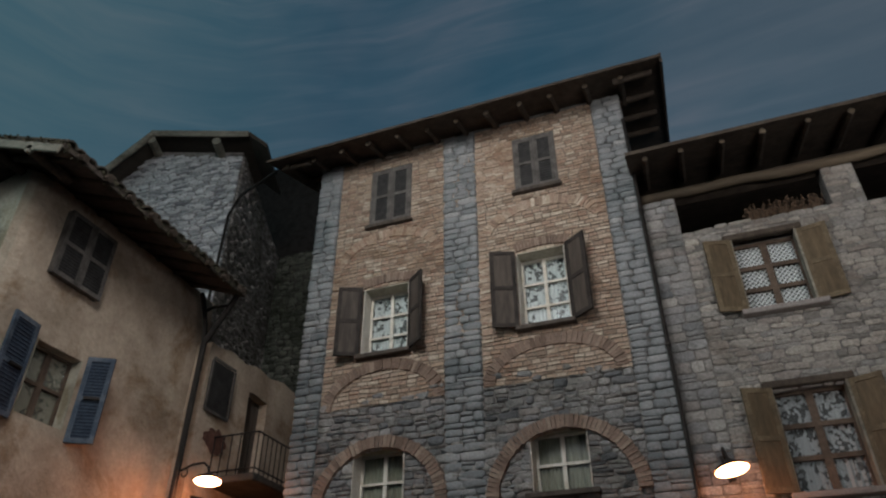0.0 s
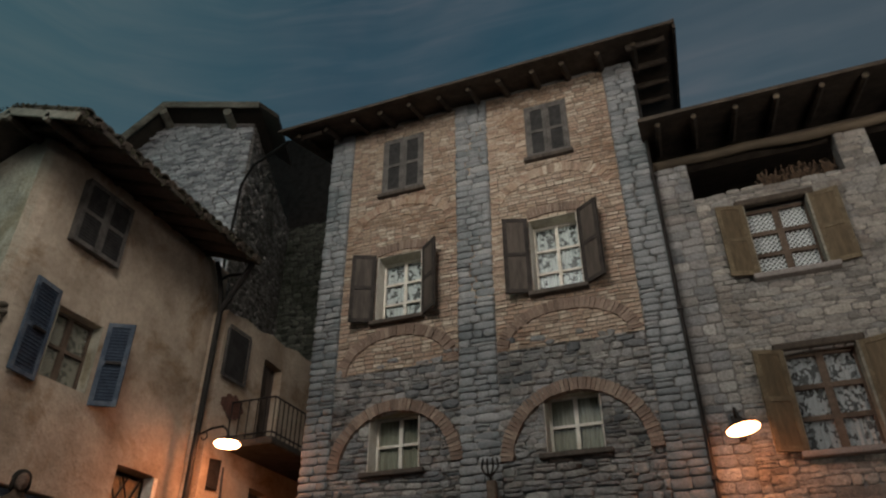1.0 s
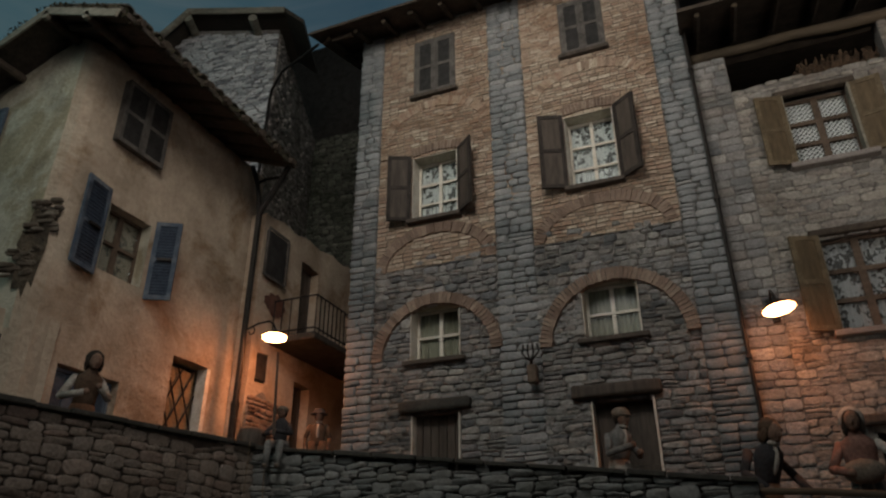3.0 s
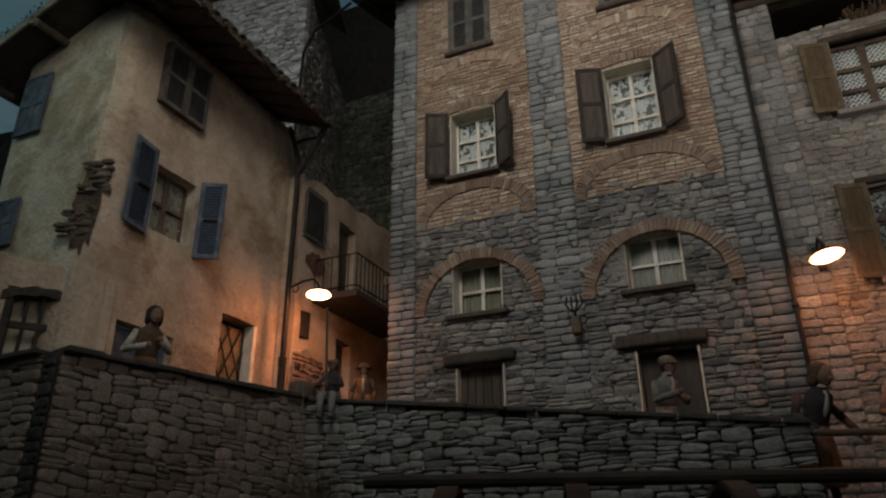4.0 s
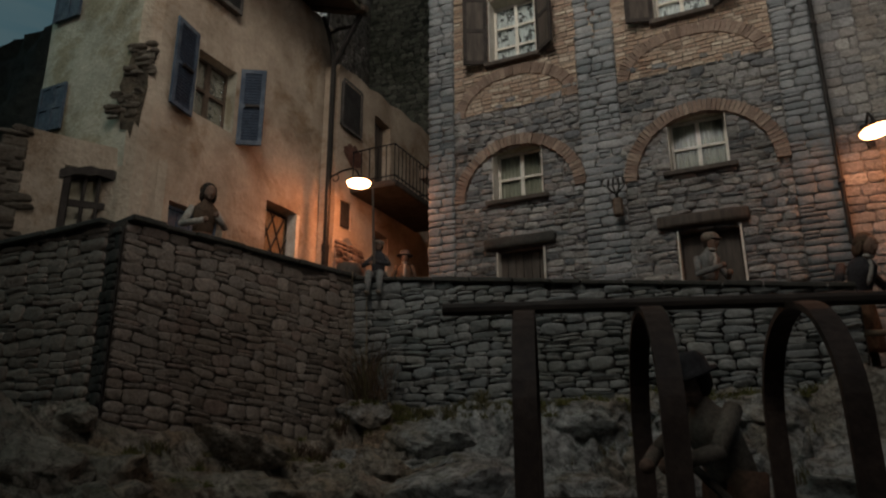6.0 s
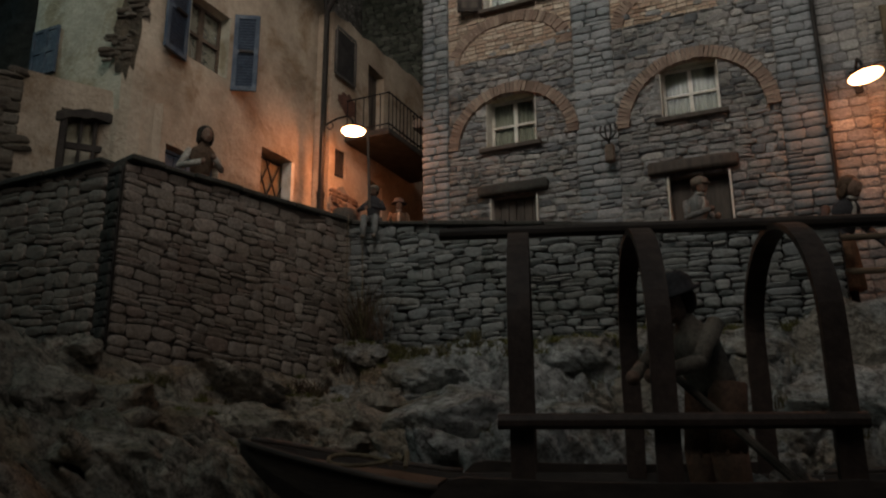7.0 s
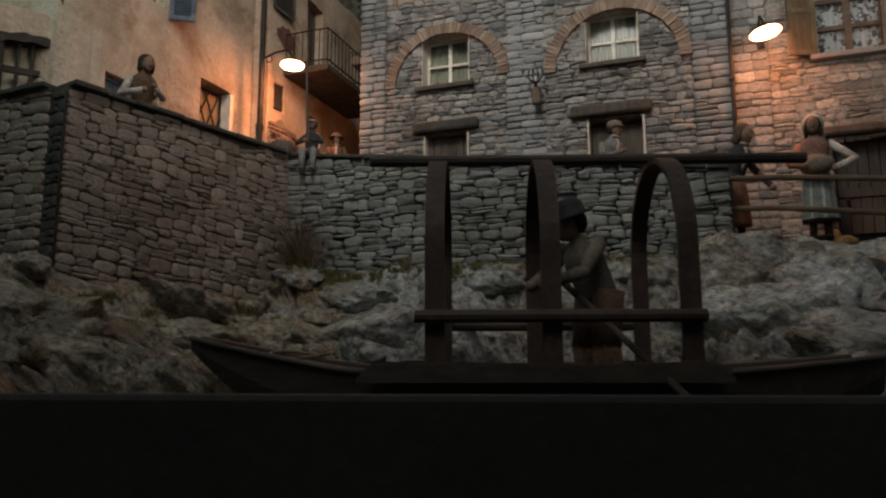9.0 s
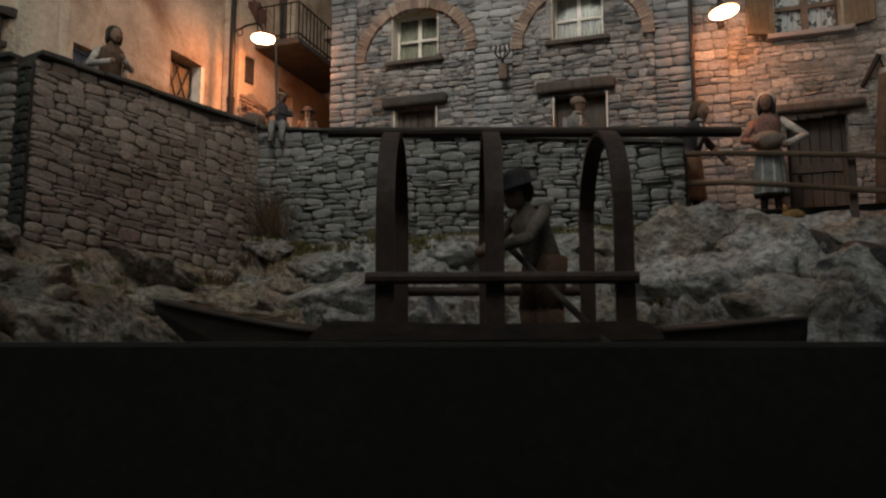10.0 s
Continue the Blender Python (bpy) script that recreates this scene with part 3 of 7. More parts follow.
def courses(u0, u1, z0, z1, hs, ws, rng, holes=(), gap=0.004, proud=(0.008, 0.02), split=0.25, wave=0.006, top=None):
    """Uneven courses of pieces on wavy beds, which stop at the openings."""
    out, z, row = [], z0, 0
    bed = lambda k, u: wave * noise.noise(Vector((u * 6.5 + 3.7 * k, k * 0.83, z0)))
    while z < z1 - hs[0] * 0.4:
        h = min(rng.uniform(*hs), z1 - z)
        stops = sorted([(h_[0], h_[1]) for h_ in holes if h_[2] < z + h * 0.6 and h_[3] > z + h * 0.4])
        runs, a = [], u0
        for p, q in stops:
            if p > a:
                runs.append((a, p))
            a = max(a, q)
        if u1 > a:
            runs.append((a, u1))
        for a, b in runs:
            u = a
            while u < b - 0.004:
                w = rng.uniform(*ws)
                if b - (u + w) < ws[0] * 0.6:
                    w = b - u
                w = min(w, b - u)
                c = u + w / 2
                lo, hi = z + bed(row, c), z + h + bed(row + 1, c)
                roll = -math.atan2(bed(row, u + w) + bed(row + 1, u + w) - bed(row, u) - bed(row + 1, u), 2 * w) + rng.uniform(-0.03, 0.03)
                zc, hh = (lo + hi) / 2, hi - lo
                if top is None or hi < top(c) + 0.006:
                    if rng.random() < split and hh > hs[0] * 1.1 and w > ws[0]:
                        k = rng.uniform(0.38, 0.62)
                        out.append((c, lo + hh * k / 2, w - gap, hh * k - gap, rng.uniform(*proud), roll))
                        out.append((c, lo + hh * (1 + k) / 2, w - gap, hh * (1 - k) - gap, rng.uniform(*proud), roll))
                    else:
                        out.append((c, zc, w - gap, hh - gap, rng.uniform(*proud), roll))
                u += w
        z += h
        row += 1
    return out


def arch(cu, cz, a, b, band, n, rng, lo=0.0, hi=math.pi):
    """Upright bricks round an arch: outer half-width a, rise b."""
    out = []
    for k in range(n):
        t = lo + (hi - lo) * (k + 0.5) / n
        x, z = (a - band / 2) * math.cos(t), (b - band / 2) * math.sin(t)
        nx, nz = math.cos(t) / a, math.sin(t) / b
        tilt = math.atan2(nx, nz)
        pitch = math.hypot((a - band / 2) * math.sin(t), (b - band / 2) * math.cos(t)) * (hi - lo) / n
        out.append((cu + x, cz + z, pitch * 0.91, band * rng.uniform(0.92, 1.04), rng.uniform(0.025, 0.031), tilt + rng.uniform(-0.03, 0.03)))
    return out


def shutter(parent, m, w, h, material, slats=True, thick=0.012, label=""):
    """One leaf, hinged at its local origin: a frame with a middle rail, and its louvres or boards."""
    f = min(0.02, w * 0.18)
    mid = ((f, h * 0.5 - f / 2), (h * 0.5 + f / 2, h - f))
    leaf = part("shutter", grid_wall(0, w, 0, h, thick, [(f, w - f, a, b) for a, b in mid], 1.0), material, parent, label, m)
    if slats:
        # backing and slats get darker copies of the paint, louvre shade in the colour
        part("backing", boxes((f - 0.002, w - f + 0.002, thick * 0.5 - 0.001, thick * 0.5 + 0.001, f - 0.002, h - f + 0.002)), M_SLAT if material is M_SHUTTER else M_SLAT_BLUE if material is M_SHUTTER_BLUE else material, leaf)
        n = max(3, int((mid[0][1] - mid[0][0]) / 0.0145))
        step = (mid[0][1] - mid[0][0]) / n
        one = None
        for a, b in mid:
            for k in range(n):
                at = Matrix.Translation((f, thick / 2, a + step * (k + 0.5))) @ Matrix.Rotation(radians(35), 4, "X")
                if one is None:
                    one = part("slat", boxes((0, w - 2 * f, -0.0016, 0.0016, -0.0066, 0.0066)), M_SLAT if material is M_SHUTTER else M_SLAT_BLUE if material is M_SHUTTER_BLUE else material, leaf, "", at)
                else:
                    ob = new("slat", one.data)
                    ob.parent, ob.matrix_basis = leaf, at
    else:
        for a, b in mid:
            part("board", boxes((f, w - f, thick * 0.35, thick * 0.7, a, b)), M_WOOD if material in (M_SHUTTER, M_SHUTTER_DARK) else M_OLIVE_PANEL if material is M_SHUTTER_OLIVE else material, leaf)
    return leaf


def window(parent, u0, u1, z0, z1, mat_frame, mat_curtain, cols=2, rows=3, deep=0.05, sill=None, bar=0.012, lining=None, label=""):
    """A casement set into its opening: frame with bars, panes, curtain, sill."""
    w, h = u1 - u0, z1 - z0
    e = 0.014
    gaps = []
    for i in range(cols):
        for j in range(rows):
            x0, x1 = e + (w - 2 * e) * i / cols, e + (w - 2 * e) * (i + 1) / cols
            y0, y1 = e + (h - 2 * e) * j / rows, e + (h - 2 * e) * (j + 1) / rows
            gaps.append((x0 + (bar * 0.6 if i else 0), x1 - (bar * 0.6 if i < cols - 1 else 0), y0 + (bar * 0.4 if j else 0), y1 - (bar * 0.4 if j < rows - 1 else 0)))
    win = part("window", grid_wall(0, w, 0, h, 0.014, gaps, 1.0, lambda u, y, z: (u, y + deep, z)), mat_frame, parent, label, Matrix.Translation((u0, 0, z0)))
    for i in range(cols):
        for j in range(rows):
            x0, x1 = e + (w - 2 * e) * i / cols + 0.003, e + (w - 2 * e) * (i + 1) / cols - 0.003
            y0, y1 = e + (h - 2 * e) * j / rows + 0.003, e + (h - 2 * e) * (j + 1) / rows - 0.003
            p = part("pane", boxes((x0, x1, deep + 0.0100, deep + 0.0115, y0, y1)), M_GLASS, win)
            p.visible_shadow = False
    if mat_curtain:
        bm = bmesh.new()
        n, half = 40, w / 2
        for a, b in ((0.004, half - 0.003), (half + 0.003, w - 0.004)):
            col = []
            for k in range(n + 1):
                x = a + (b - a) * k / n
                y = deep + 0.022 + 0.004 * math.sin(k * 0.95 + a * 40)
                col.append((bm.verts.new((x, y, 0.004)), bm.verts.new((x, y, h - 0.004))))
            for p, q in zip(col, col[1:]):
                bm.faces.new((p[0], q[0], q[1], p[1]))
        part("curtain", bm, mat_curtain, win, smooth=True)
    if lining:
        for x in (0.0, w - 0.004):
            part("lining", boxes((x, x + 0.004, -0.012, deep, 0.004, h), bevel=0.001), lining, win, "pale reveal")
        part("soffit", boxes((0.004, w - 0.004, -0.010, deep, h - 0.004, h), bevel=0.001), M_PLASTER_PALE, win)
    if sill:
        part("sill", boxes((-0.02, w + 0.02, -0.045, 0.02, -0.022, 0.0), bevel=0.003), sill, win)
    return win


def rafters(parent, x0, x1, n, z_at, y0, y1, size=0.028, m=None, name="rafter"):
    for k in range(n):
        x = x0 + (x1 - x0) * k / (n - 1)
        bm = bmesh.new()
        wide = size * (0.50 + 0.12 * noise.noise(Vector((x * 7, y0, 3.1))))
        skew, front = 0.02 * noise.noise(Vector((x * 9, 1.7, y0))), y0 + 0.02 * noise.noise(Vector((x * 11, y0, 8.3)))
        rod(bm, (x + skew, front, z_at(front)), (x, y1, z_at(y1)), wide, wide * 1.15, 6)
        part(name, bm, M_BEAM, parent)
        bm = bmesh.new()
        rod(bm, (x + skew, front - 0.002, z_at(front)), (x + skew, front + 0.001, z_at(front)), wide * 0.85, wide * 0.85, 6)
        part("end_grain", bm, M_LOG, parent, "paler sawn rafter end")


def tile_row(parent, a, b, back, n, r=0.03, name="tile"):
    """Half-round clay tiles that run back from an eave."""
    a, b, back = Vector(a), Vector(b), Vector(back)
    rng = random.Random(n)
    for k in range(n):
        o = a.lerp(b, (k + 0.5) / n)
        side = (b - a).normalized()
        up = side.cross(back.normalized())
        up = up if up.z > 0 else -up
        vs, fs = [], []
        j = rng.uniform(-0.012, 0.012)
        for f, rr in ((0, r), (1, r * 0.85)):
            for s, q in ((0, 1.0), (1, 0.72)):
                for i in range(6):
                    t = math.pi * i / 5
                    vs.append(tuple(o + back * (f - j) + side * (rr * q * math.cos(t)) + up * (rr * q * math.sin(t) * 0.7)))
        for i in range(5):
            fs += [(i, i + 1, 13 + i, 12 + i), (6 + i, 18 + i, 19 + i, 7 + i), (i, 6 + i, 7 + i, i + 1)]
        ob = part(name, (vs, [], fs), M_TILE, parent)
        ob.matrix_parent_inverse = Matrix.Identity(4) if parent is None else parent.matrix_basis.inverted()


def facing(x, y, degrees):
    """Frame of a wall: x to the right as seen from outside, y inwards, z up."""
    return pose(x, y, 0, 0, 0, degrees)


# ---- display and room ----
def backdrop():
    bm = bmesh.new()
    pts = [(-7.5, 0.6), (-7.2, 2.6), (-6.4, 4.2), (-5.0, 5.2), (-3.0, 5.7), (0.0, 5.8), (3.0, 5.6), (4.6, 4.6), (5.2, 2.6), (5.3, 0.6)]
    a = [[bm.verts.new((x, y, z)) for z in (0.0, 4.0, 8.0, 13.0)] for x, y in pts]
    for p, q in zip(a, a[1:]):
        for k in range(3):
            bm.faces.new((p[k], q[k], q[k + 1], p[k + 1]))
    ob = part("backdrop", bm, M_SKY, smooth=True)
    return tagged(ob, "painted slate-blue evening sky with brushed cloud streaks", "backdrop", kind="structure")


backdrop()
for nm, b, lb in (("ceiling", (-7.6, 5.4, -4.0, 5.9, 13.0, 13.1), "unseen grey ceiling that bounces fill"), ("floor", (-7.6, 5.4, -4.0, 5.9, -0.1, 0.0), "unseen grey exhibition room floor that bounces fill"),
                  ("wall_back", (-7.6, 5.4, -4.1, -4.0, 0.0, 13.0), "unseen grey wall behind the visitor that bounces fill"), ("wall_left", (-7.7, -7.6, -4.0, 0.6, 0.0, 13.0), "unseen grey exhibition room side wall that bounces fill"),
                  ("wall_right", (5.4, 5.5, -4.0, 0.6, 0.0, 13.0), "unseen grey exhibition room side wall that bounces fill")):
    tagged(part(nm, boxes(b), M_ROOM), lb, "wall" if "wall" in nm else nm, kind="structure")
ledge = part("display_ledge", boxes((-4.0, 3.0, -0.06, 0.0, 0.0, 0.984), bevel=0.006), M_BLACK, m=pose(-0.58, 0.50, 0, 0, 0, 14.0))
tagged(ledge, "matt black front panel of the display case", "ledge", kind="structure")
tagged(part("water", boxes((-4.0, 3.0, 0.01, 2.2, 0.86, 0.90)), M_WATER, m=pose(-0.58, 0.50, 0, 0, 0, 14.0)), "black still lake water below the rocks", "water", kind="structure")


# ---- terrain ----
def street_z(x):
    return 1.46 + max(0.0, min(1.0, (-x - 0.1) / 1.8)) * 0.30


def bank_z(x, y):
    wall_y = 2.33
    left_x = -1.93 + 0.20 * (y - 2.33)
    d1 = wall_y - y
    d2 = x - left_x
    d = min(d1, d2 + 0.16)
    if x < left_x - 0.1 and y < 1.36:
        d = min(d1, 1.36 - y + 0.16)
    d = max(d, -0.2)
    base = np.interp(d, [-0.2, 0.0, 0.10, 0.25, 0.5, 0.85, 1.2], [1.44, 1.40, 1.32, 1.18, 1.05, 0.94, 0.84])
    if x > -0.1:
        k = min(1.0, (x + 0.1) / 0.5)
        base = base * (1 - k) + k * np.interp(2.45 - y, [-0.2, 0.0, 0.12, 0.4, 0.8, 1.3], [1.462, 1.44, 1.345, 1.19, 1.04, 0.86])
    shore = max(min(1.0, max(0.0, (-1.45 - x) / 0.35)), min(1.0, max(0.0, (x - 0.50) / 0.3)))
    base = max(base, 0.84 + 0.12 * shore)
    return float(base) + 0.02 * noise.noise(Vector((x * 5, y * 5, 0)))


def bank_point(x, y, lift=0.0):
    """A point of the bank: blocks of rock stand out from the slope, with deep cracks between them."""
    w = Vector((x, y, 0)) * 5
    x2 = x + 0.07 * noise.noise(w) + 0.02 * noise.noise(w * 4)
    y2 = y + 0.06 * noise.noise(w + Vector((9, 2, 4))) + 0.02 * noise.noise(w * 4 + Vector((3, 8, 1)))
    p = Vector((x2 * 4.6 + y2 * 1.6, y2 * 5.4 - x2 * 1.5, 0.5))
    d = 0.0
    for scale, amp, tilt, width in ((0.85, 0.14, 0.16, 4.0), (2.1, 0.065, 0.07, 4.5), (5.2, 0.024, 0.026, 4.0)):
        o = p * scale + Vector((scale * 3, scale, scale))
        f, c = noise.voronoi(o)
        r = noise.cell_vector(c[0] * 37.0 + Vector((0.5, 0.5, 0.5)))
        q = o - c[0]
        edge = min(1.0, (f[1] - f[0]) * width)
        d += amp * (r.x - 0.5) + tilt * (q.x * (r.y - 0.6) * 1.5 + q.y * (r.z - 0.2) * 1.3) - amp * 0.55 * (1 - edge ** 0.6)
    d += 0.018 * (0.6 - abs(noise.noise(p * 4.1)) * 2) + 0.010 * (0.5 - abs(noise.noise(p * 9 + Vector((1, 5, 2)))) * 2) + 0.005 * noise.noise(p * 22) + 0.03
    back = (2.33 - y) if x < -0.1 else (2.43 - y)
    left_x = -1.93 + 0.20 * (y - 2.33)
    near = min(back, x - left_x + 0.02) if y > 1.345 else min(back, max(x - left_x, 1.345 - y) + 0.02)
    fade = max(0.12, min(1.0, max(0.0, near) / 0.16))
    d = d * fade + lift
    return (x, y - 0.72 * d, bank_z(x, y) + 0.69 * d)


def bank():
    nx, ny = 640, 310
    vs, fs, hidden = [], [], []
    for j in range(ny):
        for i in range(nx):
            x, y = -3.2 + 5.0 * i / (nx - 1), 0.28 + 2.30 * j / (ny - 1)
            p = bank_point(x, y)
            gap = (p[1] - 0.5) * math.cos(radians(14)) - (p[0] + 0.58) * math.sin(radians(14))
            hidden.append(gap < 0.05)
            vs.append(p if gap > 0.05 else (p[0], p[1] + (0.05 - gap) / math.cos(radians(14)), min(p[2], 0.84)))
    for j in range(ny - 1):
        for i in range(nx - 1):
            k = j * nx + i
            if not (hidden[k] and hidden[k + 1] and hidden[k + nx] and hidden[k + nx + 1]):
                fs.append((k, k + 1, k + nx + 1, k + nx))
    ob = part("ground", (vs, [], fs), [M_ROCK, M_ROCK_BROWN, M_ROCK_PALE], smooth=True)
    for f in ob.data.polygons:
        c = f.center
        if c.x + 0.35 * (c.y - 1.7) + 0.16 * noise.noise(c * 6) < -1.45:
            f.material_index = 1
        elif -0.3 < c.x + 0.1 * noise.noise(c * 6) < 0.3:
            f.material_index = 2
    return tagged(ob, "rough grey rock bank falling to the lake", "rock bank", kind="structure")


bank()


def street():
    bm = bmesh.new()
    xs = [-3.6 + 0.2 * k for k in range(30)]
    rows = [[bm.verts.new((x, y, street_z(x) + 0.01 * noise.noise(Vector((x * 4, y * 4, 0))))) for y in (2.48, 2.6, 2.9, 3.4, 4.4)] for x in xs]
    for p, q in zip(rows, rows[1:]):
        for k in range(4):
            bm.faces.new((p[k], q[k], q[k + 1], p[k + 1]))
    tagged(part("street", bm, M_EARTH, smooth=True), "trodden earth street between the houses", "street", kind="structure")
    bm = bmesh.new()
    vs = [bm.verts.new(p) for p in ((-3.6, 1.40, 1.78), (-2.14, 1.40, 1.78), (-1.96, 2.32, 1.76), (-1.96, 2.6, 1.76), (-3.6, 2.6, 1.78))]
    bm.faces.new(vs)
    tagged(part("terrace", bm, M_EARTH), "trodden earth terrace before the plastered house", "street", kind="structure")


street()


def boulder(x, y, z, s, seed, shape=None, turn=None, fine=4):
    """A broken block: a ball cut back by rough planes, then split by ledges, ridges and pits."""
    rng = random.Random(seed)
    bm = bmesh.new()
    bmesh.ops.create_icosphere(bm, subdivisions=fine, radius=1.0)
    k = Vector(shape) if shape else Vector((rng.uniform(1.0, 1.7), rng.uniform(0.7, 1.0), rng.uniform(0.5, 0.8)))
    cuts = [(Vector((rng.gauss(0, 1), rng.gauss(0, 1), rng.gauss(0, 0.8))).normalized(), rng.uniform(0.5, 0.82)) for _ in range(11)]
    cuts.append((Vector((rng.uniform(-0.3, 0.3), rng.uniform(-0.5, -0.1), 1)).normalized(), rng.uniform(0.45, 0.65)))
    off = Vector((seed * 3.1, seed * 1.7, seed * 0.37))
    for v in bm.verts:
        p = v.co.copy()
        for n_, d in cuts:
            over = p.dot(n_) - d
            if over > 0:
                p -= n_ * over * 0.96
        w = Vector((p.x * k.x, p.y * k.y, p.z * k.z)) * (1.6 / max(k)) + off
        layer = (w.z * 3.3 + w.x * 1.3 + 0.5 * noise.noise(w * 1.6)) % 1.0
        r = 0.93 + 0.07 * min(1.0, layer * 2.2) - 0.05 * max(0.0, layer - 0.8) * 5
        r += 0.16 * noise.noise(w * 1.3) + 0.16 * (0.35 - abs(noise.noise(w * 2.6))) + 0.09 * (0.3 - abs(noise.noise(w * 5.9))) + 0.03 * noise.noise(w * 13)
        v.co = Vector((p.x * k.x, p.y * k.y, p.z * k.z)) * r * s
    turns = turn or (rng.uniform(-20, 20), rng.uniform(-10, 25), rng.uniform(-30, 45))
    left = x < -1.25 and y < 2.05
    ob = part("rock", bm, M_ROCK_BROWN if left else M_ROCK_PALE if -0.3 < x < 0.75 else M_ROCK, None, "slanting brown-grey boulder on the lake bank" if left else "craggy pale grey boulder on the lake bank", pose(x, y, z, *turns), True)
    tagged(ob, category="rock", group="boulders on the lake bank")


# the great blocks: place, half-size, lean
for k, (x, y, z, shape, turn) in enumerate((
        (-2.03, 1.75, 1.235, (0.17, 0.11, 0.055), (-14, 12, 35)), (-1.915, 1.41, 1.10, (0.19, 0.11, 0.06), (-16, 14, 15)), (-1.79, 1.13, 1.02, (0.22, 0.13, 0.07), (-12, 10, 8)), (-2.06, 1.30, 1.16, (0.17, 0.11, 0.07), (-8, 16, 20)),
        (-1.85, 1.675, 1.085, (0.15, 0.11, 0.065), (-18, 10, 40)), (-1.70, 1.90, 1.08, (0.14, 0.10, 0.07), (-10, 14, 30)), (-1.69, 2.09, 1.15, (0.15, 0.11, 0.10), (-14, 6, 18)), (-1.81, 2.26, 1.36, (0.11, 0.075, 0.06), (-10, 8, 12)),
        (-1.46, 2.19, 1.255, (0.17, 0.09, 0.09), (-12, 5, 6)), (-1.37, 1.94, 1.09, (0.14, 0.10, 0.09), (-20, 8, 10)), (-1.20, 2.13, 1.20, (0.14, 0.10, 0.09), (-15, -5, 0)), (-0.93, 2.25, 1.315, (0.16, 0.08, 0.085), (-14, 4, -4)),
        (-0.92, 1.95, 1.09, (0.17, 0.11, 0.10), (-15, 8, 8)), (-0.62, 2.07, 1.18, (0.15, 0.11, 0.10), (-12, -6, 5)), (-0.66, 2.27, 1.34, (0.11, 0.06, 0.06), (-10, 6, 0)), (-0.36, 1.87, 1.05, (0.13, 0.10, 0.09), (-16, 10, 12)),
        (-0.40, 2.24, 1.32, (0.15, 0.08, 0.08), (-14, 6, 3)), (-0.09, 2.17, 1.31, (0.20, 0.14, 0.14), (-18, 12, 8)), (-0.04, 1.90, 1.13, (0.22, 0.15, 0.13), (-16, 8, 12)), (0.18, 2.06, 1.22, (0.17, 0.14, 0.12), (-20, 10, 20)),
        (0.38, 1.89, 1.15, (0.22, 0.13, 0.10), (-15, 24, 15)), (0.20, 1.62, 1.03, (0.21, 0.13, 0.10), (-14, 14, 10)), (-0.06, 2.36, 1.375, (0.14, 0.08, 0.055), (-8, 6, 4)), (0.48, 2.13, 1.25, (0.18, 0.11, 0.09), (-14, 22, 20)), (0.62, 1.85, 1.07, (0.20, 0.13, 0.10), (-12, 24, 12)))):
    boulder(x, y, z, 1.25, 700 + k, shape, turn, 5)

_rng = random.Random(11)
for k in range(44):
    x = _rng.uniform(-2.0, -0.5)
    y = _rng.uniform(1.2, 2.2)
    if x < -1.74 + 0.2 * (y - 2.33) or (y < 1.62 and -1.45 < x < 0.9):
        continue
    s = _rng.uniform(0.05, 0.12) * (1.2 if x < -1.2 and y < 2.0 else 1.0)
    at = bank_point(x, y, -s * 0.12)
    boulder(round(at[0], 3), round(at[1], 3), at[2], s, k + 1)


for k in range(26):
    x, y = _rng.uniform(-2.05, -1.15), _rng.uniform(1.2, 2.05)
    if x < -1.80 + 0.2 * (y - 2.33) or (y < 1.5 and x > -1.4):
        continue
    s = _rng.uniform(0.08, 0.135)
    at = bank_point(x, y, s * 0.10)
    boulder(round(at[0], 3), round(at[1], 3), at[2], s, k + 201)

for k in range(22):
    x, y = (_rng.uniform(-2.7, -1.6), _rng.uniform(1.0, 1.30)) if k < 16 else (_rng.uniform(0.75, 1.15), _rng.uniform(1.2, 1.9))
    s = _rng.uniform(0.07, 0.12)
    at = bank_point(x, y, -s * 0.15)
    boulder(round(at[0], 3), round(at[1], 3), at[2], s, k + 301)


def cliff():
    """Dark wooded slope at the edge of the display."""
    bm = bmesh.new()
    bmesh.ops.create_grid(bm, x_segments=40, y_segments=40, size=1.0)
    for v in bm.verts:
        x, y = v.co.x, v.co.y
        n_ = noise.noise(Vector((x * 3, y * 3, 4)))
        v.co = Vector((-4.75 + 1.45 * x + 0.1 * n_, 2.25 + 0.2 * n_ + 0.3 * (y + 1) + 0.12 * noise.noise(Vector((x * 8, y * 8, 1))), 1.0 + 1.72 * (y + 1) + 0.08 * noise.noise(Vector((x * 6, 0, 0))) ))
    tagged(part("hillside", bm, M_COPING, smooth=True), "dark overgrown hillside beside the plastered house", "hillside", kind="structure")


cliff()


# ---- retaining walls ----
R_WALLS = random.Random(21)


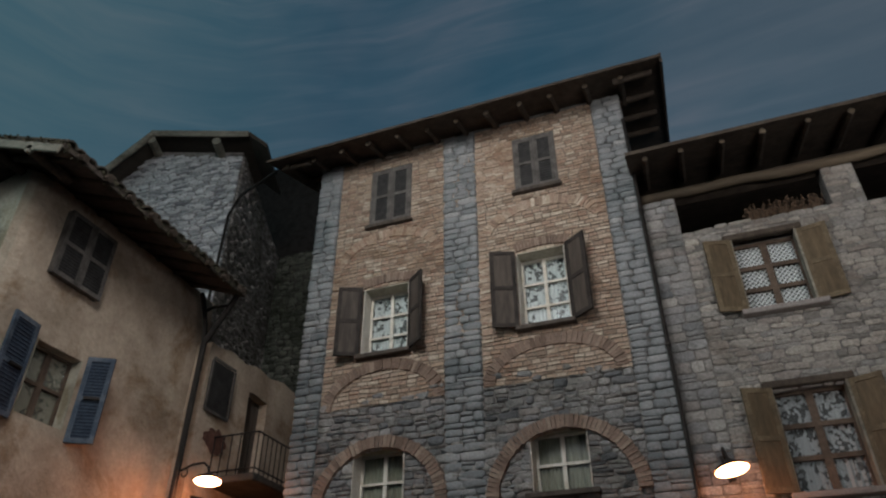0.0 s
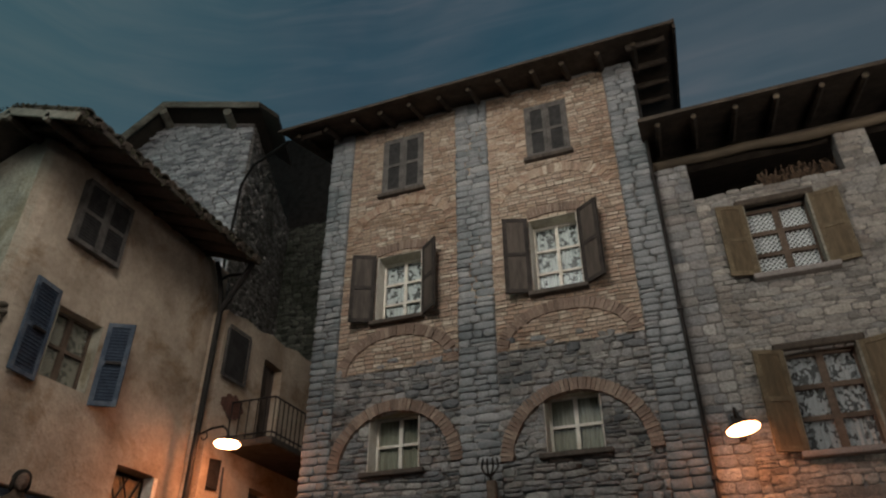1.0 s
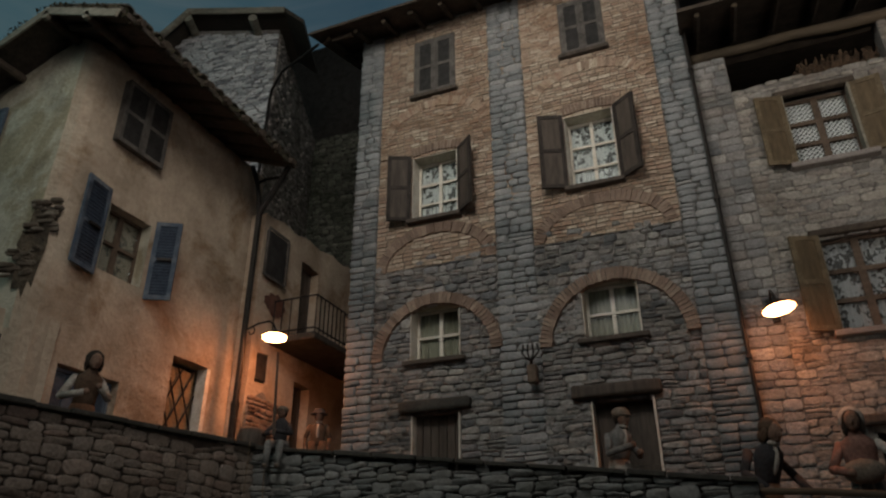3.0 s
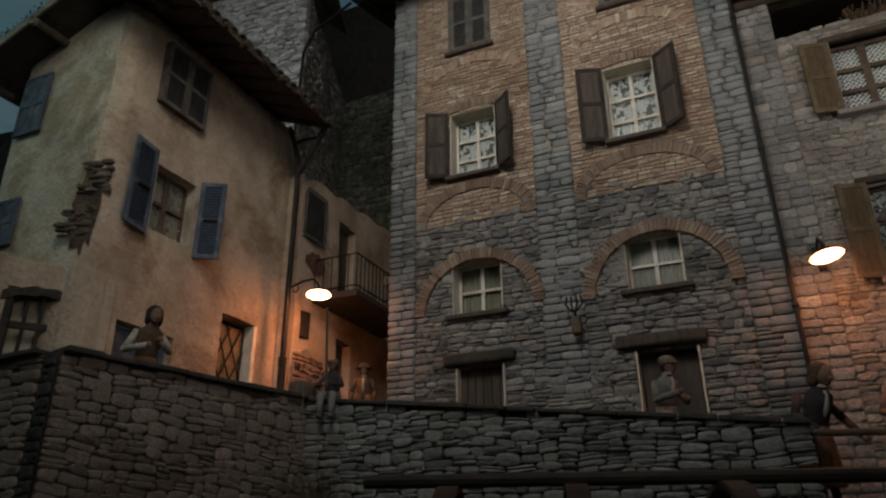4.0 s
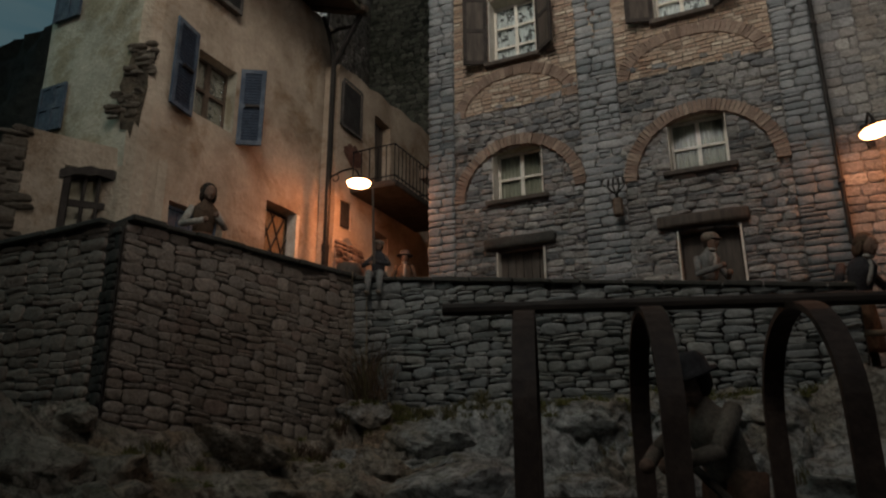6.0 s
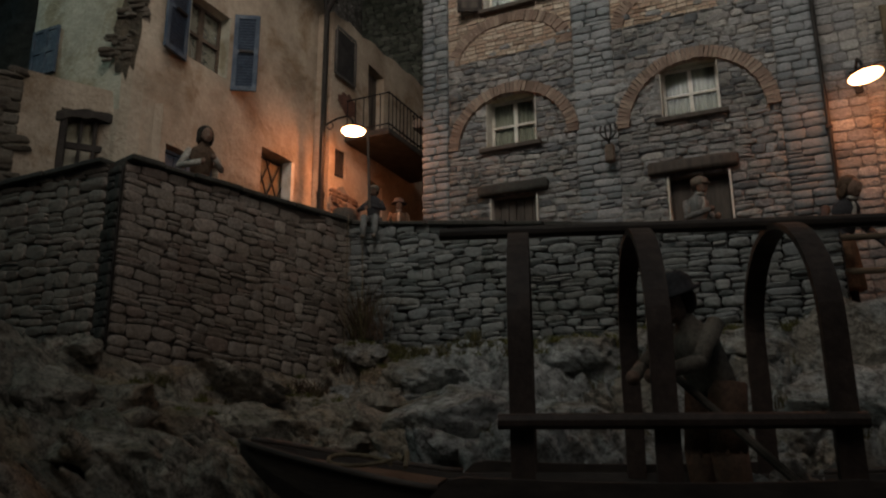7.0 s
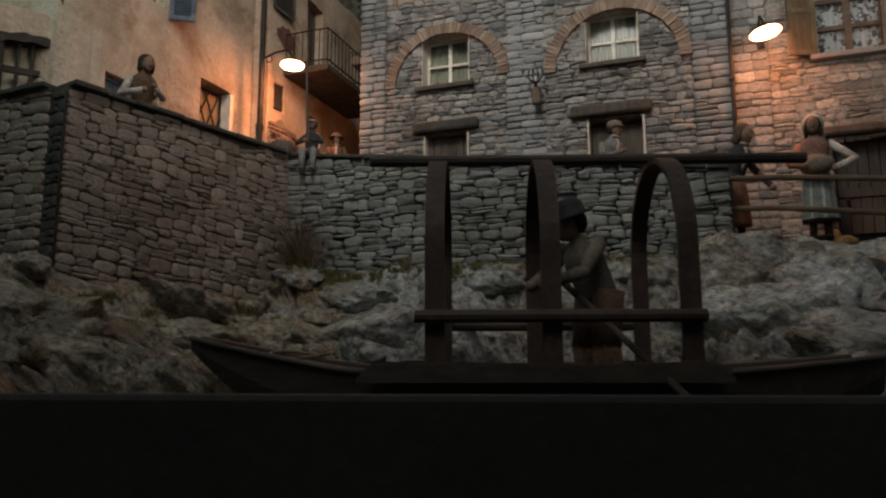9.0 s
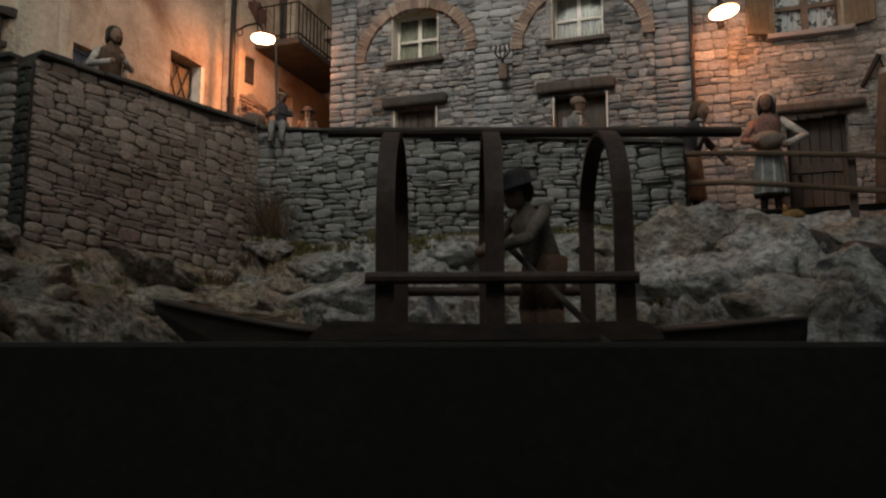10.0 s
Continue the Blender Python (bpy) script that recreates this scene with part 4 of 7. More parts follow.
def retaining(name, m, length, z0, top, hs, ws, material, label, near=300, joint=M_JOINT, kind="rubble", gap=0.0015, proud=(0.010, 0.024), fall=0.0):
    wall = part(name, grid_wall(0, length, z0, top(0) if top(0) > top(length) else top(length), 0.10, [], 0.1, None, top), joint, None, label, m)
    tagged(wall, category="stone wall", kind="structure")
    rows = courses(0, length, z0, max(top(0), top(length)), hs, ws, R_WALLS, gap=gap, proud=proud, split=0.3, wave=0.024, top=top)
    sink = lambda z: fall * max(0.0, (top(0) - z) / (top(0) - z0))  # lower beds fall along the wall
    rows = [(u, z - sink(z) * u, w, h * (1 + fall * u / (top(0) - z0)), d, roll + math.atan(sink(z))) for u, z, w, h, d, roll in rows]
    lay(kind, rows, wall, material, near, lambda r: -r[1])
    caps, u = [], 0.0
    while u < length - 0.02:
        w = min(R_WALLS.uniform(0.10, 0.20), length - u)
        caps.append((u, w))
        u += w
    for u, w in caps:
        bm = bmesh.new()
        tilt = math.atan2(top(u + w) - top(u), w)
        box(bm, 0.002, w - 0.002, -0.030 - R_WALLS.uniform(0, 0.010), 0.115, -0.008, 0.006 + R_WALLS.uniform(0, 0.005), 0.003)
        part("coping", bm, M_COPING, wall, "", Matrix.Translation((u, 0, top(u))) @ Matrix.Rotation(-tilt, 4, "Y"))
    return wall


retaining("retaining_wall", facing(-1.94, 2.33, 0), 1.83, 1.22, lambda u: 1.925 - 0.125 * u, (0.018, 0.035), (0.042, 0.112), M_STONE_WALL, "dry-laid grey stone retaining wall above the rocks", gap=0.0, proud=(0.010, 0.026))
_a = math.degrees(math.atan2(2.33 - 1.345, -1.935 + 2.165))
retaining("retaining_wall", facing(-2.165, 1.345, _a), 1.02, 0.95, lambda u: 1.925 + 0.004 * u, (0.020, 0.039), (0.04, 0.105), M_STONE_BROWN, "brownish stone retaining wall below the plastered house", 300, M_JOINT_BROWN, "rubble", 0.0, (0.007, 0.017), 0.26)
retaining("retaining_wall", facing(-3.40, 1.345, 0), 1.165, 0.95, lambda u: 1.90 + 0.02 * u, (0.026, 0.048), (0.05, 0.12), M_STONE_BROWN, "brownish stone wall set back beside the corner", 200, M_JOINT_BROWN, "rubble", 0.0, (0.007, 0.017))

# strip at the corner, its shadow put into dark bed and dark stones
groove_shade = part("wall_end", grid_wall(0, 0.10, 0.95, 1.90, 0.004, [], 0.2), M_JOINT, bpy.data.objects["retaining_wall.001"], "", bpy.data.objects["retaining_wall.001"].matrix_basis.inverted() @ facing(-2.262, 1.364, _a - 90) @ Matrix.Translation((0, -0.006, 0)))
lay("rubble", courses(0, 0.10, 0.95, 1.90, (0.03, 0.05), (0.04, 0.07), R_WALLS, gap=0.002, proud=(0.006, 0.012), split=0.2), groove_shade, M_COPING, 60)


# ---- tall stone and brick house ----
R = random.Random(5)
FX0, FX1, FY = -1.835, -0.05, 2.83
house = empty("stone_house", facing(0, FY, 0), "tall grey stone house with ochre brick bays and brick arches", "house")
W3 = [(-1.495, -1.245, 3.895, 4.295), (-0.65, -0.42, 3.905, 4.27)]
W2 = [(-1.49, -1.24, 3.105, 3.485), (-0.672, -0.435, 3.112, 3.52)]
W1 = [(-1.49, -1.24, 2.365, 2.636), (-0.67, -0.43, 2.366, 2.63)]
G0 = [(-1.478, -1.246, 1.68, 2.115)]
D0 = [(-0.673, -0.42, street_z(-0.5), 2.10)]
HOLES = W3 + W2 + W1 + G0 + D0
front = part("wall", grid_wall(FX0, FX1, 1.45, 4.42, 0.13, HOLES), M_MORTAR, house)
side = part("wall", boxes((FX0, FX0 + 0.1, 0.13, 1.5, 1.45, 4.6)), M_MORTAR, house)
part("wall", boxes((FX1 - 0.1, FX1, 0.13, 1.5, 1.45, 4.6)), M_MORTAR, house)
part("wall", boxes((FX0, FX1, 1.5, 1.6, 1.45, 4.9)), M_MORTAR, house)
for k in range(3):
    part("floor", boxes((FX0 + 0.1, FX1 - 0.1, 0.13, 1.5, (2.2, 2.9, 3.75)[k], (2.22, 2.92, 3.77)[k])), M_WOOD, house)
BAYS = ((-1.69, -1.05), (-0.865, -0.205))
rows_grey, rows_blue, rows_brick = [], [], []
for a, b in BAYS:
    rows_grey += courses(a, b, 1.5, 2.845, (0.019, 0.036), (0.038, 0.105), R, HOLES, 0.0025, (0.006, 0.019), 0.25, 0.014)
    rows_brick += courses(a, b, 2.845, 4.40, (0.0185, 0.0225), (0.038, 0.062), R, HOLES, 0.0052, (0.006, 0.011), 0.0, 0.010)
for a, b in BAYS:
    rows_grey += [(u, z, w, h, d + 0.004, r) for u, z, w, h, d, r in courses(a, b, 2.845, 2.905, (0.021, 0.032), (0.036, 0.08), R, HOLES, 0.0025, (0.008, 0.014), 0.0, 0.014) if R.random() < 0.45 - 6 * (z - 2.845)]
for a, b in ((FX0, -1.69), (-1.05, -0.865), (-0.205, FX1)):
    rows_blue += courses(a, b, 1.5, 4.40, (0.028, 0.046), (0.05, 0.10), R, (), 0.003, (0.016, 0.023), 0.15)
rows_arch, rows_mid, rows_faint = [], [], []
for cu, cz, a, b, n, lo in ((-1.36, 2.38, 0.33, 0.312, 46, 0), (-0.533, 2.35, 0.335, 0.328, 50, 0), (-1.365, 2.84, 0.325, 0.235, 40, 0.0), (-0.54, 2.86, 0.325, 0.205, 38, 0.0),
                            (-1.365, 3.62, 0.325, 0.235, 40, 0.2), (-0.535, 3.63, 0.325, 0.212, 40, 0.2)):
    (rows_faint if cz > 3.5 else rows_mid if cz > 2.6 else rows_arch).extend(arch(cu, cz, a, b, 0.062, n, R, lo, math.pi - lo))
for u0, u1, z in ((-1.50, -1.215, 3.49), (-0.68, -0.41, 3.525)):
    n = 15
    for k in range(n):
        f = (k + 0.5) / n
        rows_arch.append((u0 + (u1 - u0) * f, z + 0.028 + 0.014 * math.sin(math.pi * f), (u1 - u0) / n * 0.85, 0.055, 0.017, (f - 0.5) * 0.5))
rows_blue = [(u, z, w * R.uniform(0.94, 1.12), h, d, r) for u, z, w, h, d, r in rows_blue]
lay("rubble", rows_grey, front, M_STONE, 300, lambda r: r[1])
lay("block", rows_blue, front, M_STONE_BLUE, 260, lambda r: r[1])
lay("brick", rows_brick, front, M_BRICK, 300, lambda r: r[1])
lay("brick", rows_arch, front, M_VOUSSOIR, 300)
lay("brick", [(u, z, w, h, d - 0.0125, r) for u, z, w, h, d, r in rows_mid], front, M_VOUSSOIR, 80)
lay("brick", [(u, z, w, h, d - 0.0150, r) for u, z, w, h, d, r in rows_faint], front, M_BRICK, 100)
for a, b in BAYS:
    part("brick_bed", grid_wall(a, b, 2.845, 4.40, 0.003, [h for h in HOLES if h[0] > a and h[1] < b and h[2] > 2.9], 1.0, lambda u, y, z: (u, y - 0.003, z)), M_MORTAR_TAN, house, "pale mortar bed of the brickwork")
rs = courses(0, 1.35, 1.5, 4.45, (0.035, 0.055), (0.05, 0.12), R, (), 0.004, (0.01, 0.022))
flank = part("flank", boxes((0, 1.35, -0.002, 0.004, 1.5, 4.5)), M_MORTAR, house, "", Matrix.Translation((FX0 - 0.003, 1.45, 0)) @ Matrix.Rotation(radians(-90), 4, "Z"))
lay("stone", rs, flank, M_STONE_DARK, 0)

for (u0, u1, z0, z1) in W3:
    wd, hh = u1 - u0, z1 - z0
    at = Matrix.Translation((u0, 0, z0))
    w = part("window", grid_wall(0, wd, 0, hh, 0.034, [(0.012, wd - 0.012, 0.014, hh - 0.012)], 1.0, lambda u, y, z: (u, y - 0.004, z)), M_SHUTTER, house, "frame of a window with closed louvred shutters", at)
    half = wd / 2 - 0.014
    for k in (0, 1):
        shutter(house, at @ Matrix.Translation((0.013 + k * (half + 0.002), -0.006, 0.016)), half, hh - 0.03, M_SHUTTER, label="closed grey-brown louvred shutter")
    # near-black sheet stands in for the shade behind the leaves
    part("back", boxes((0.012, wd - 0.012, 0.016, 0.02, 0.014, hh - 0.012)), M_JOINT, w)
    part("sill", boxes((-0.015, wd + 0.015, -0.035, 0.01, -0.024, -0.001), bevel=0.003), M_WOOD, w)
for (u0, u1, z0, z1), aL, aR in zip(W2, (24, 18), (40, 36)):
    w = window(house, u0, u1, z0, z1, M_WHITE, M_LACE, 2, 3, 0.07, M_WOOD, 0.014, M_WHITE, "white casement with lace curtains and open shutters")
    ww, hh = u1 - u0, z1 - z0
    shutter(house, Matrix.Translation((u0 - 0.004, -0.022, z0 - 0.004)) @ Matrix.Rotation(radians(180 + aL), 4, "Z"), 0.125, hh + 0.008, M_SHUTTER_DARK, False, label="open dark grey-brown shutter")
    shutter(house, Matrix.Translation((u1 + 0.004, -0.022, z0 - 0.004)) @ Matrix.Rotation(radians(-aR), 4, "Z"), 0.125, hh + 0.008, M_SHUTTER_DARK, False, label="open dark grey-brown shutter")
for (u0, u1, z0, z1) in W1:
    w = window(house, u0, u1, z0, z1, M_WHITE, M_CLOTH, 2, 2, 0.07, None, 0.014, M_WHITE, "small white window with drawn cream curtains")
    part("sill", boxes((-0.03, u1 - u0 + 0.03, -0.04, 0.02, -0.022, 0.0), bevel=0.003), M_WOOD, w)
u0, u1, z0, z1 = G0[0]
w = part("window", boxes((0, u1 - u0, 0.045, 0.06, 0, z1 - z0)), M_WOOD, house, "closed dark plank shutters below a stone lintel", Matrix.Translation((u0, 0, z0)))
for k in range(6):
    c = (u1 - u0) / 6
    part("plank", boxes((k * c + 0.002, (k + 1) * c - 0.002, 0.034, 0.046, 0.004, z1 - z0 - 0.004), bevel=0.002), M_WOOD, w)
for x in (0.0, u1 - u0 - 0.006):
    part("lining", boxes((x, x + 0.006, -0.014, 0.034, 0, z1 - z0), bevel=0.001), M_WHITE, w, "pale reveal")


def lintel(parent, u0, u1, z, h, material, seed):
    rng = random.Random(seed)
    bm = bmesh.new()
    box(bm, u0, u1, -0.045, 0.02, z, z + h, 0.008)
    bmesh.ops.subdivide_edges(bm, edges=bm.edges, cuts=3, use_grid_fill=True)
    for v in bm.verts:
        v.co += Vector((0, 1, 1)) * 0.007 * noise.noise(v.co * 22 + Vector((seed, 0, 0)))
    return part("lintel", bm, material, parent, "rough dark lintel", smooth=True)


lintel(house, -1.53, -1.19, 2.125, 0.05, M_COPING, 3)
lintel(house, -0.745, -0.385, 2.11, 0.055, M_WOOD, 4)


def plank_door(parent, u0, u1, z0, z1, deep, material, n=4, label=""):
    w, h = u1 - u0, z1 - z0
    d = part("door", boxes((0, w, deep + 0.012, deep + 0.02, 0, h), (0, 0.014, deep - 0.004, deep + 0.012, 0, h), (w - 0.014, w, deep - 0.004, deep + 0.012, 0, h), (0.014, w - 0.014, deep - 0.004, deep + 0.012, h - 0.014, h), bevel=0.002), material, parent, label, Matrix.Translation((u0, 0, z0)))
    c = (w - 0.028) / n
    for k in range(n):
        part("plank", boxes((0.014 + k * c + 0.0015, 0.014 + (k + 1) * c - 0.0015, deep, deep + 0.011, 0.003, h - 0.016), bevel=0.002), material, d)
    part("rail", boxes((0.016, w - 0.016, deep - 0.008, deep - 0.001, h * 0.48, h * 0.56), bevel=0.002), material, d)
    bm = bmesh.new()
    rod(bm, (w * 0.2, deep - 0.02, h * 0.45), (w * 0.2, deep, h * 0.45), 0.005)
    ball(bm, (w * 0.2, deep - 0.022, h * 0.45), 0.008, n=8)
    part("door_handle", bm, M_IRON, d)
    return d


d = plank_door(house, *D0[0], 0.05, M_WOOD, 2, "dark two-panel wooden door")
ww, hh = D0[0][1] - D0[0][0], D0[0][3] - D0[0][2]
for x in (0.0, ww - 0.008):
    part("lining", boxes((x, x + 0.008, -0.018, 0.044, 0, hh), bevel=0.001), M_WHITE, d, "pale reveal")

# roof of the tall house
SL = 0.36
rz = lambda y: 4.328 + SL * (y + 0.26)
bm = bmesh.new()
sec = [(-0.27, rz(-0.27)), (1.0, rz(1.0)), (1.0, rz(1.0) + 0.03), (-0.27, rz(-0.27) + 0.022)]
va = [[bm.verts.new((x, y, z)) for y, z in sec] for x in (-2.05, 0.18)]
for k in range(4):
    bm.faces.new((va[0][k], va[0][(k + 1) % 4], va[1][(k + 1) % 4], va[1][k]))
bm.faces.new(va[0]), bm.faces.new(va[1][::-1])
roof = part("roof", bm, M_BEAM, house, "tiled roof on dark rafters")
rafters(roof, -1.96, -0.03, 12, lambda y: rz(y) - 0.020, -0.205, 0.12, 0.034)
for k in range(4):
    y = -0.17 + 0.24 * k
    bm = bmesh.new()
    rod(bm, (-0.06, y, rz(y) - 0.022), (0.135, y, rz(y) - 0.022), 0.018, 0.015, 7)
    part("rafter", bm, M_BEAM, roof)
    bm = bmesh.new()
    rod(bm, (-1.82, y, rz(y) - 0.022), (-2.01, y, rz(y) - 0.022), 0.018, 0.015, 7)
    part("rafter", bm, M_BEAM, roof)
part("fascia", boxes((-2.06, 0.185, -0.276, -0.268, rz(-0.27) - 0.001, rz(-0.27) + 0.012), bevel=0.002), M_BEAM, roof)
part("bargeboard", boxes((0, 0.014, -0.27, 1.35, -0.02, 0.03)), M_BEAM, roof, "", Matrix.Translation((0.178, 0, rz(0))) @ Matrix.Rotation(math.atan(SL), 4, "X"))
tile_row(roof, (-2.04, FY - 0.298, rz(-0.298) + 0.020), (0.17, FY - 0.298, rz(-0.298) + 0.020), (0, 0.8, 0.8 * SL), 34, 0.029)

# iron lamp bracket between the bays
hook = empty("iron_hook", facing(-0.893, FY - 0.03, 0), "rusty iron torch holder fixed to the stone pilaster", "torch holder")
bm = bmesh.new()
tube(bm, [(0, 0, 2.25), (0, -0.045, 2.262), (0, -0.055, 2.285)], 0.007)
for a in (-1, -0.35, 0.35, 1):
    tube(bm, [(0, -0.055, 2.28), (a * 0.020, -0.055 - 0.012 * abs(a), 2.292), (a * 0.036, -0.055, 2.318), (a * 0.030, -0.055, 2.352)], 0.0048)
part("bracket", bm, M_IRON, hook)
bm = bmesh.new()
box(bm, -0.020, 0.020, -0.055, -0.02, 2.185, 2.268, 0.006)
part("box", bm, M_FRAME_BROWN, hook, "brown wooden box")

# downpipe at the corner
pipe = empty("downpipe", facing(-0.05, FY - 0.035, 0), "thin black drainpipe beside the stone pilaster", "downpipe")
bm = bmesh.new()
rod(bm, (0, 0, 1.96), (0, 0, 4.2), 0.0085, n=8)
part("pipe", bm, M_IRON, pipe)
for z in (2.2, 2.9, 3.6):
    part("clamp", boxes((-0.012, 0.012, -0.012, 0.03, z, z + 0.014), bevel=0.002), M_IRON, pipe)

# ---- house with the loggia ----
YR = 2.88
right = empty("loggia_house", facing(0, YR, 0), "grey-tan rubble stone house with an open loggia under the eaves", "house")
RH = [(0.107, 0.745, 3.485, 3.70), (0.875, 1.5, 3.47, 3.70), (0.295, 0.560, 3.03, 3.385), (0.292, 0.560, 2.285, 2.685), (0.32, 0.555, 1.45, 1.925)]
rwall = part("wall", grid_wall(-0.05, 2.2, 1.40, 3.70, 0.10, RH), M_MORTAR, right)
part("wall", boxes((-0.05, 2.2, 1.3, 1.4, 1.4, 4.4)), M_MORTAR, right)
part("wall", boxes((2.1, 2.2, 0.1, 1.3, 1.4, 4.3)), M_MORTAR, right)
part("floor", boxes((-0.05, 2.1, 0.1, 1.3, 3.42, 3.46)), M_WOOD, right)
part("floor", boxes((-0.05, 2.1, 0.1, 1.3, 2.74, 2.76)), M_WOOD, right)
rr = courses(0.105, 1.55, 1.42, 3.70, (0.019, 0.037), (0.036, 0.105), R, RH, 0.0004, (0.004, 0.011), 0.22, 0.015) + courses(1.55, 2.2, 1.42, 3.70, (0.03, 0.05), (0.06, 0.13), R, RH, 0.0012, (0.005, 0.015), 0.2, 0.015)
lay("rubble", rr, rwall, M_STONE_TAN, 300, lambda r: abs(r[0] - 0.4) + 0.5 * abs(r[1] - 2.2))
lay("block", courses(-0.045, 0.105, 1.42, 3.70, (0.030, 0.052), (0.05, 0.10), R, (), 0.003, (0.008, 0.015), 0.05), rwall, M_STONE, 100, lambda r: r[1])
bm = bmesh.new()
tube(bm, [(-0.05 + 0.075 * k, -0.012 + 0.006 * math.sin(k * 0.7), 3.708 + 0.006 * math.sin(k * 0.5) + 0.003 * math.sin(k * 1.3)) for k in range(31)], 0.024, 10)
part("wall_plate", bm, M_LOG, right, "pale crooked log beam", smooth=True)
part("wall_plate", boxes((-0.05, 2.2, 0.0, 0.08, 3.70, 3.755), bevel=0.006), M_BEAM, right)
for (u0, u1, z0, z1), mc, a1, a2, cols in ((RH[2], M_LACE_FINE, 14, 12, 2), (RH[3], M_LACE_GREY, 20, 24, 2)):
    w = window(right, u0, u1, z0, z1, M_FRAME_BROWN, mc, cols, 3, 0.035, None, 0.024, None, "brown casement with lace curtains and olive shutters")
    ww, hh = u1 - u0, z1 - z0
    part("sill", boxes((-0.03, ww + 0.04, -0.05, 0.03, -0.024, 0.0), bevel=0.004), M_STONE_MOSS, w)
    for x in (-0.004, ww - 0.006):
        part("jamb", boxes((x, x + 0.010, -0.030, 0.034, 0.0, hh), bevel=0.002), M_VERGE, w, "worn pale wooden jamb")
    shutter(right, Matrix.Translation((u0 - 0.002, -0.022, z0)) @ Matrix.Rotation(radians(180 + a1), 4, "Z"), 0.118, hh, M_SHUTTER_OLIVE, False, label="open olive-brown panelled shutter")
    shutter(right, Matrix.Translation((u1 + 0.002, -0.022, z0)) @ Matrix.Rotation(radians(-a2), 4, "Z"), 0.118, hh, M_SHUTTER_OLIVE, False, label="open olive-brown panelled shutter")
    part("head", boxes((-0.03, ww + 0.03, -0.03, 0.03, hh, hh + 0.03), bevel=0.004), M_BEAM, w, "worn wooden head beam")
plank_door(right, *RH[4], 0.05, M_WOOD, 5, "weathered dark plank door")
lintel(right, 0.27, 0.62, 1.93, 0.040, M_WOOD, 6)
rz2 = lambda y: 3.765 + 0.30 * (y + 0.30)
bm = bmesh.new()
sec = [(-0.31, rz2(-0.31)), (1.5, rz2(1.5)), (1.5, rz2(1.5) + 0.03), (-0.31, rz2(-0.31) + 0.02)]
va = [[bm.verts.new((x, y, z)) for y, z in sec] for x in (-0.07, 2.3)]
for k in range(4):
    bm.faces.new((va[0][k], va[0][(k + 1) % 4], va[1][(k + 1) % 4], va[1][k]))
bm.faces.new(va[0]), bm.faces.new(va[1][::-1])
roof2 = part("roof", bm, M_BEAM, right, "low tiled roof on round rafters")
rafters(roof2, 0.0, 2.1, 13, lambda y: rz2(y) - 0.018, -0.270, 0.1, 0.030)
tile_row(roof2, (-0.06, YR - 0.335, rz2(-0.335) + 0.016), (2.2, YR - 0.335, rz2(-0.335) + 0.016), (0, 0.8, 0.24), 34, 0.029)
# tufts of dried flowers on the loggia's parapet
def dry_bush(u, seed):
    rng = random.Random(seed)
    bm = bmesh.new()
    for k in range(60):
        a, r = rng.uniform(0, 6.28), rng.uniform(0, 0.035)
        h = rng.uniform(0.03, 0.10)
        p = Vector((r * math.cos(a), r * math.sin(a), 0))
        q = p + Vector((rng.uniform(-0.03, 0.03), rng.uniform(-0.03, 0.03), h))
        rod(bm, p, q, 0.0014, 0.001, 4)
        bmesh.ops.create_icosphere(bm, subdivisions=1, radius=rng.uniform(0.0025, 0.0065), matrix=Matrix.Translation(q))
    ob = part("dried_plant", bm, M_DRY, None, "bunch of dried brown flowers on the loggia parapet", pose(u, YR + 0.05, 3.485))
    tagged(ob, category="plant", group="dried plants in the loggia")


for k, u in enumerate((0.43, 0.50, 0.56, 0.62, 0.69)):
    dry_bush(u, k)

# ---- plastered house ----
HX, HY = -2.48, 1.60
PATH = [(-3.17, 2.86), (-3.17, 1.66)] + [(-3.11 - 0.06 * math.cos(a), 1.66 - 0.06 * math.sin(a)) for a in (0.5, 1.05)] + [(-3.11, 1.60), (-2.56, 1.60)]
PATH += [(-2.56 + 0.08 * math.sin(a), 1.68 - 0.08 * math.cos(a)) for a in (0.26, 0.52, 0.78, 1.05, 1.31)] + [(-2.48, 1.68), (-2.48, 2.86)]
LEN = [0.0]
for p, q in zip(PATH, PATH[1:]):
    LEN.append(LEN[-1] + math.hypot(q[0] - p[0], q[1] - p[1]))


def on_path(s, y, z):
    k = max(i for i in range(len(PATH) - 1) if LEN[i] <= s + 1e-6)
    f = (s - LEN[k]) / (LEN[k + 1] - LEN[k])
    p, q = Vector(PATH[k]), Vector(PATH[k + 1])
    d = (q - p).normalized()
    n0 = Vector((d.y, -d.x))
    o = p.lerp(q, f)
    bulge = 0.007 * noise.noise(Vector((o.x * 3, o.y * 3, z * 3))) + 0.003 * noise.noise(Vector((o.x * 11, o.y * 11, z * 11)))
    o = o + n0 * ((bulge if y == 0 else 0) - y)
    return (o.x, o.y, z)


S_LONG = LEN[-2] - 1.68
ls = lambda y: S_LONG + y
left = empty("plastered_house", pose(0, 0, 0), "ochre plastered house with faded blue shutters and tiled eaves", "house")
LH = [(ls(1.855), ls(2.10), 2.62, 2.93), (ls(2.375), ls(2.63), 1.76, 2.395), (ls(1.79), ls(2.095), 1.76, 2.195)]


def roof_line(s):
    x = on_path(min(s, LEN[-1] - 1e-4), 1e-6, 3)[0]
    return 3.675 - 0.40 * abs(x + 2.60)


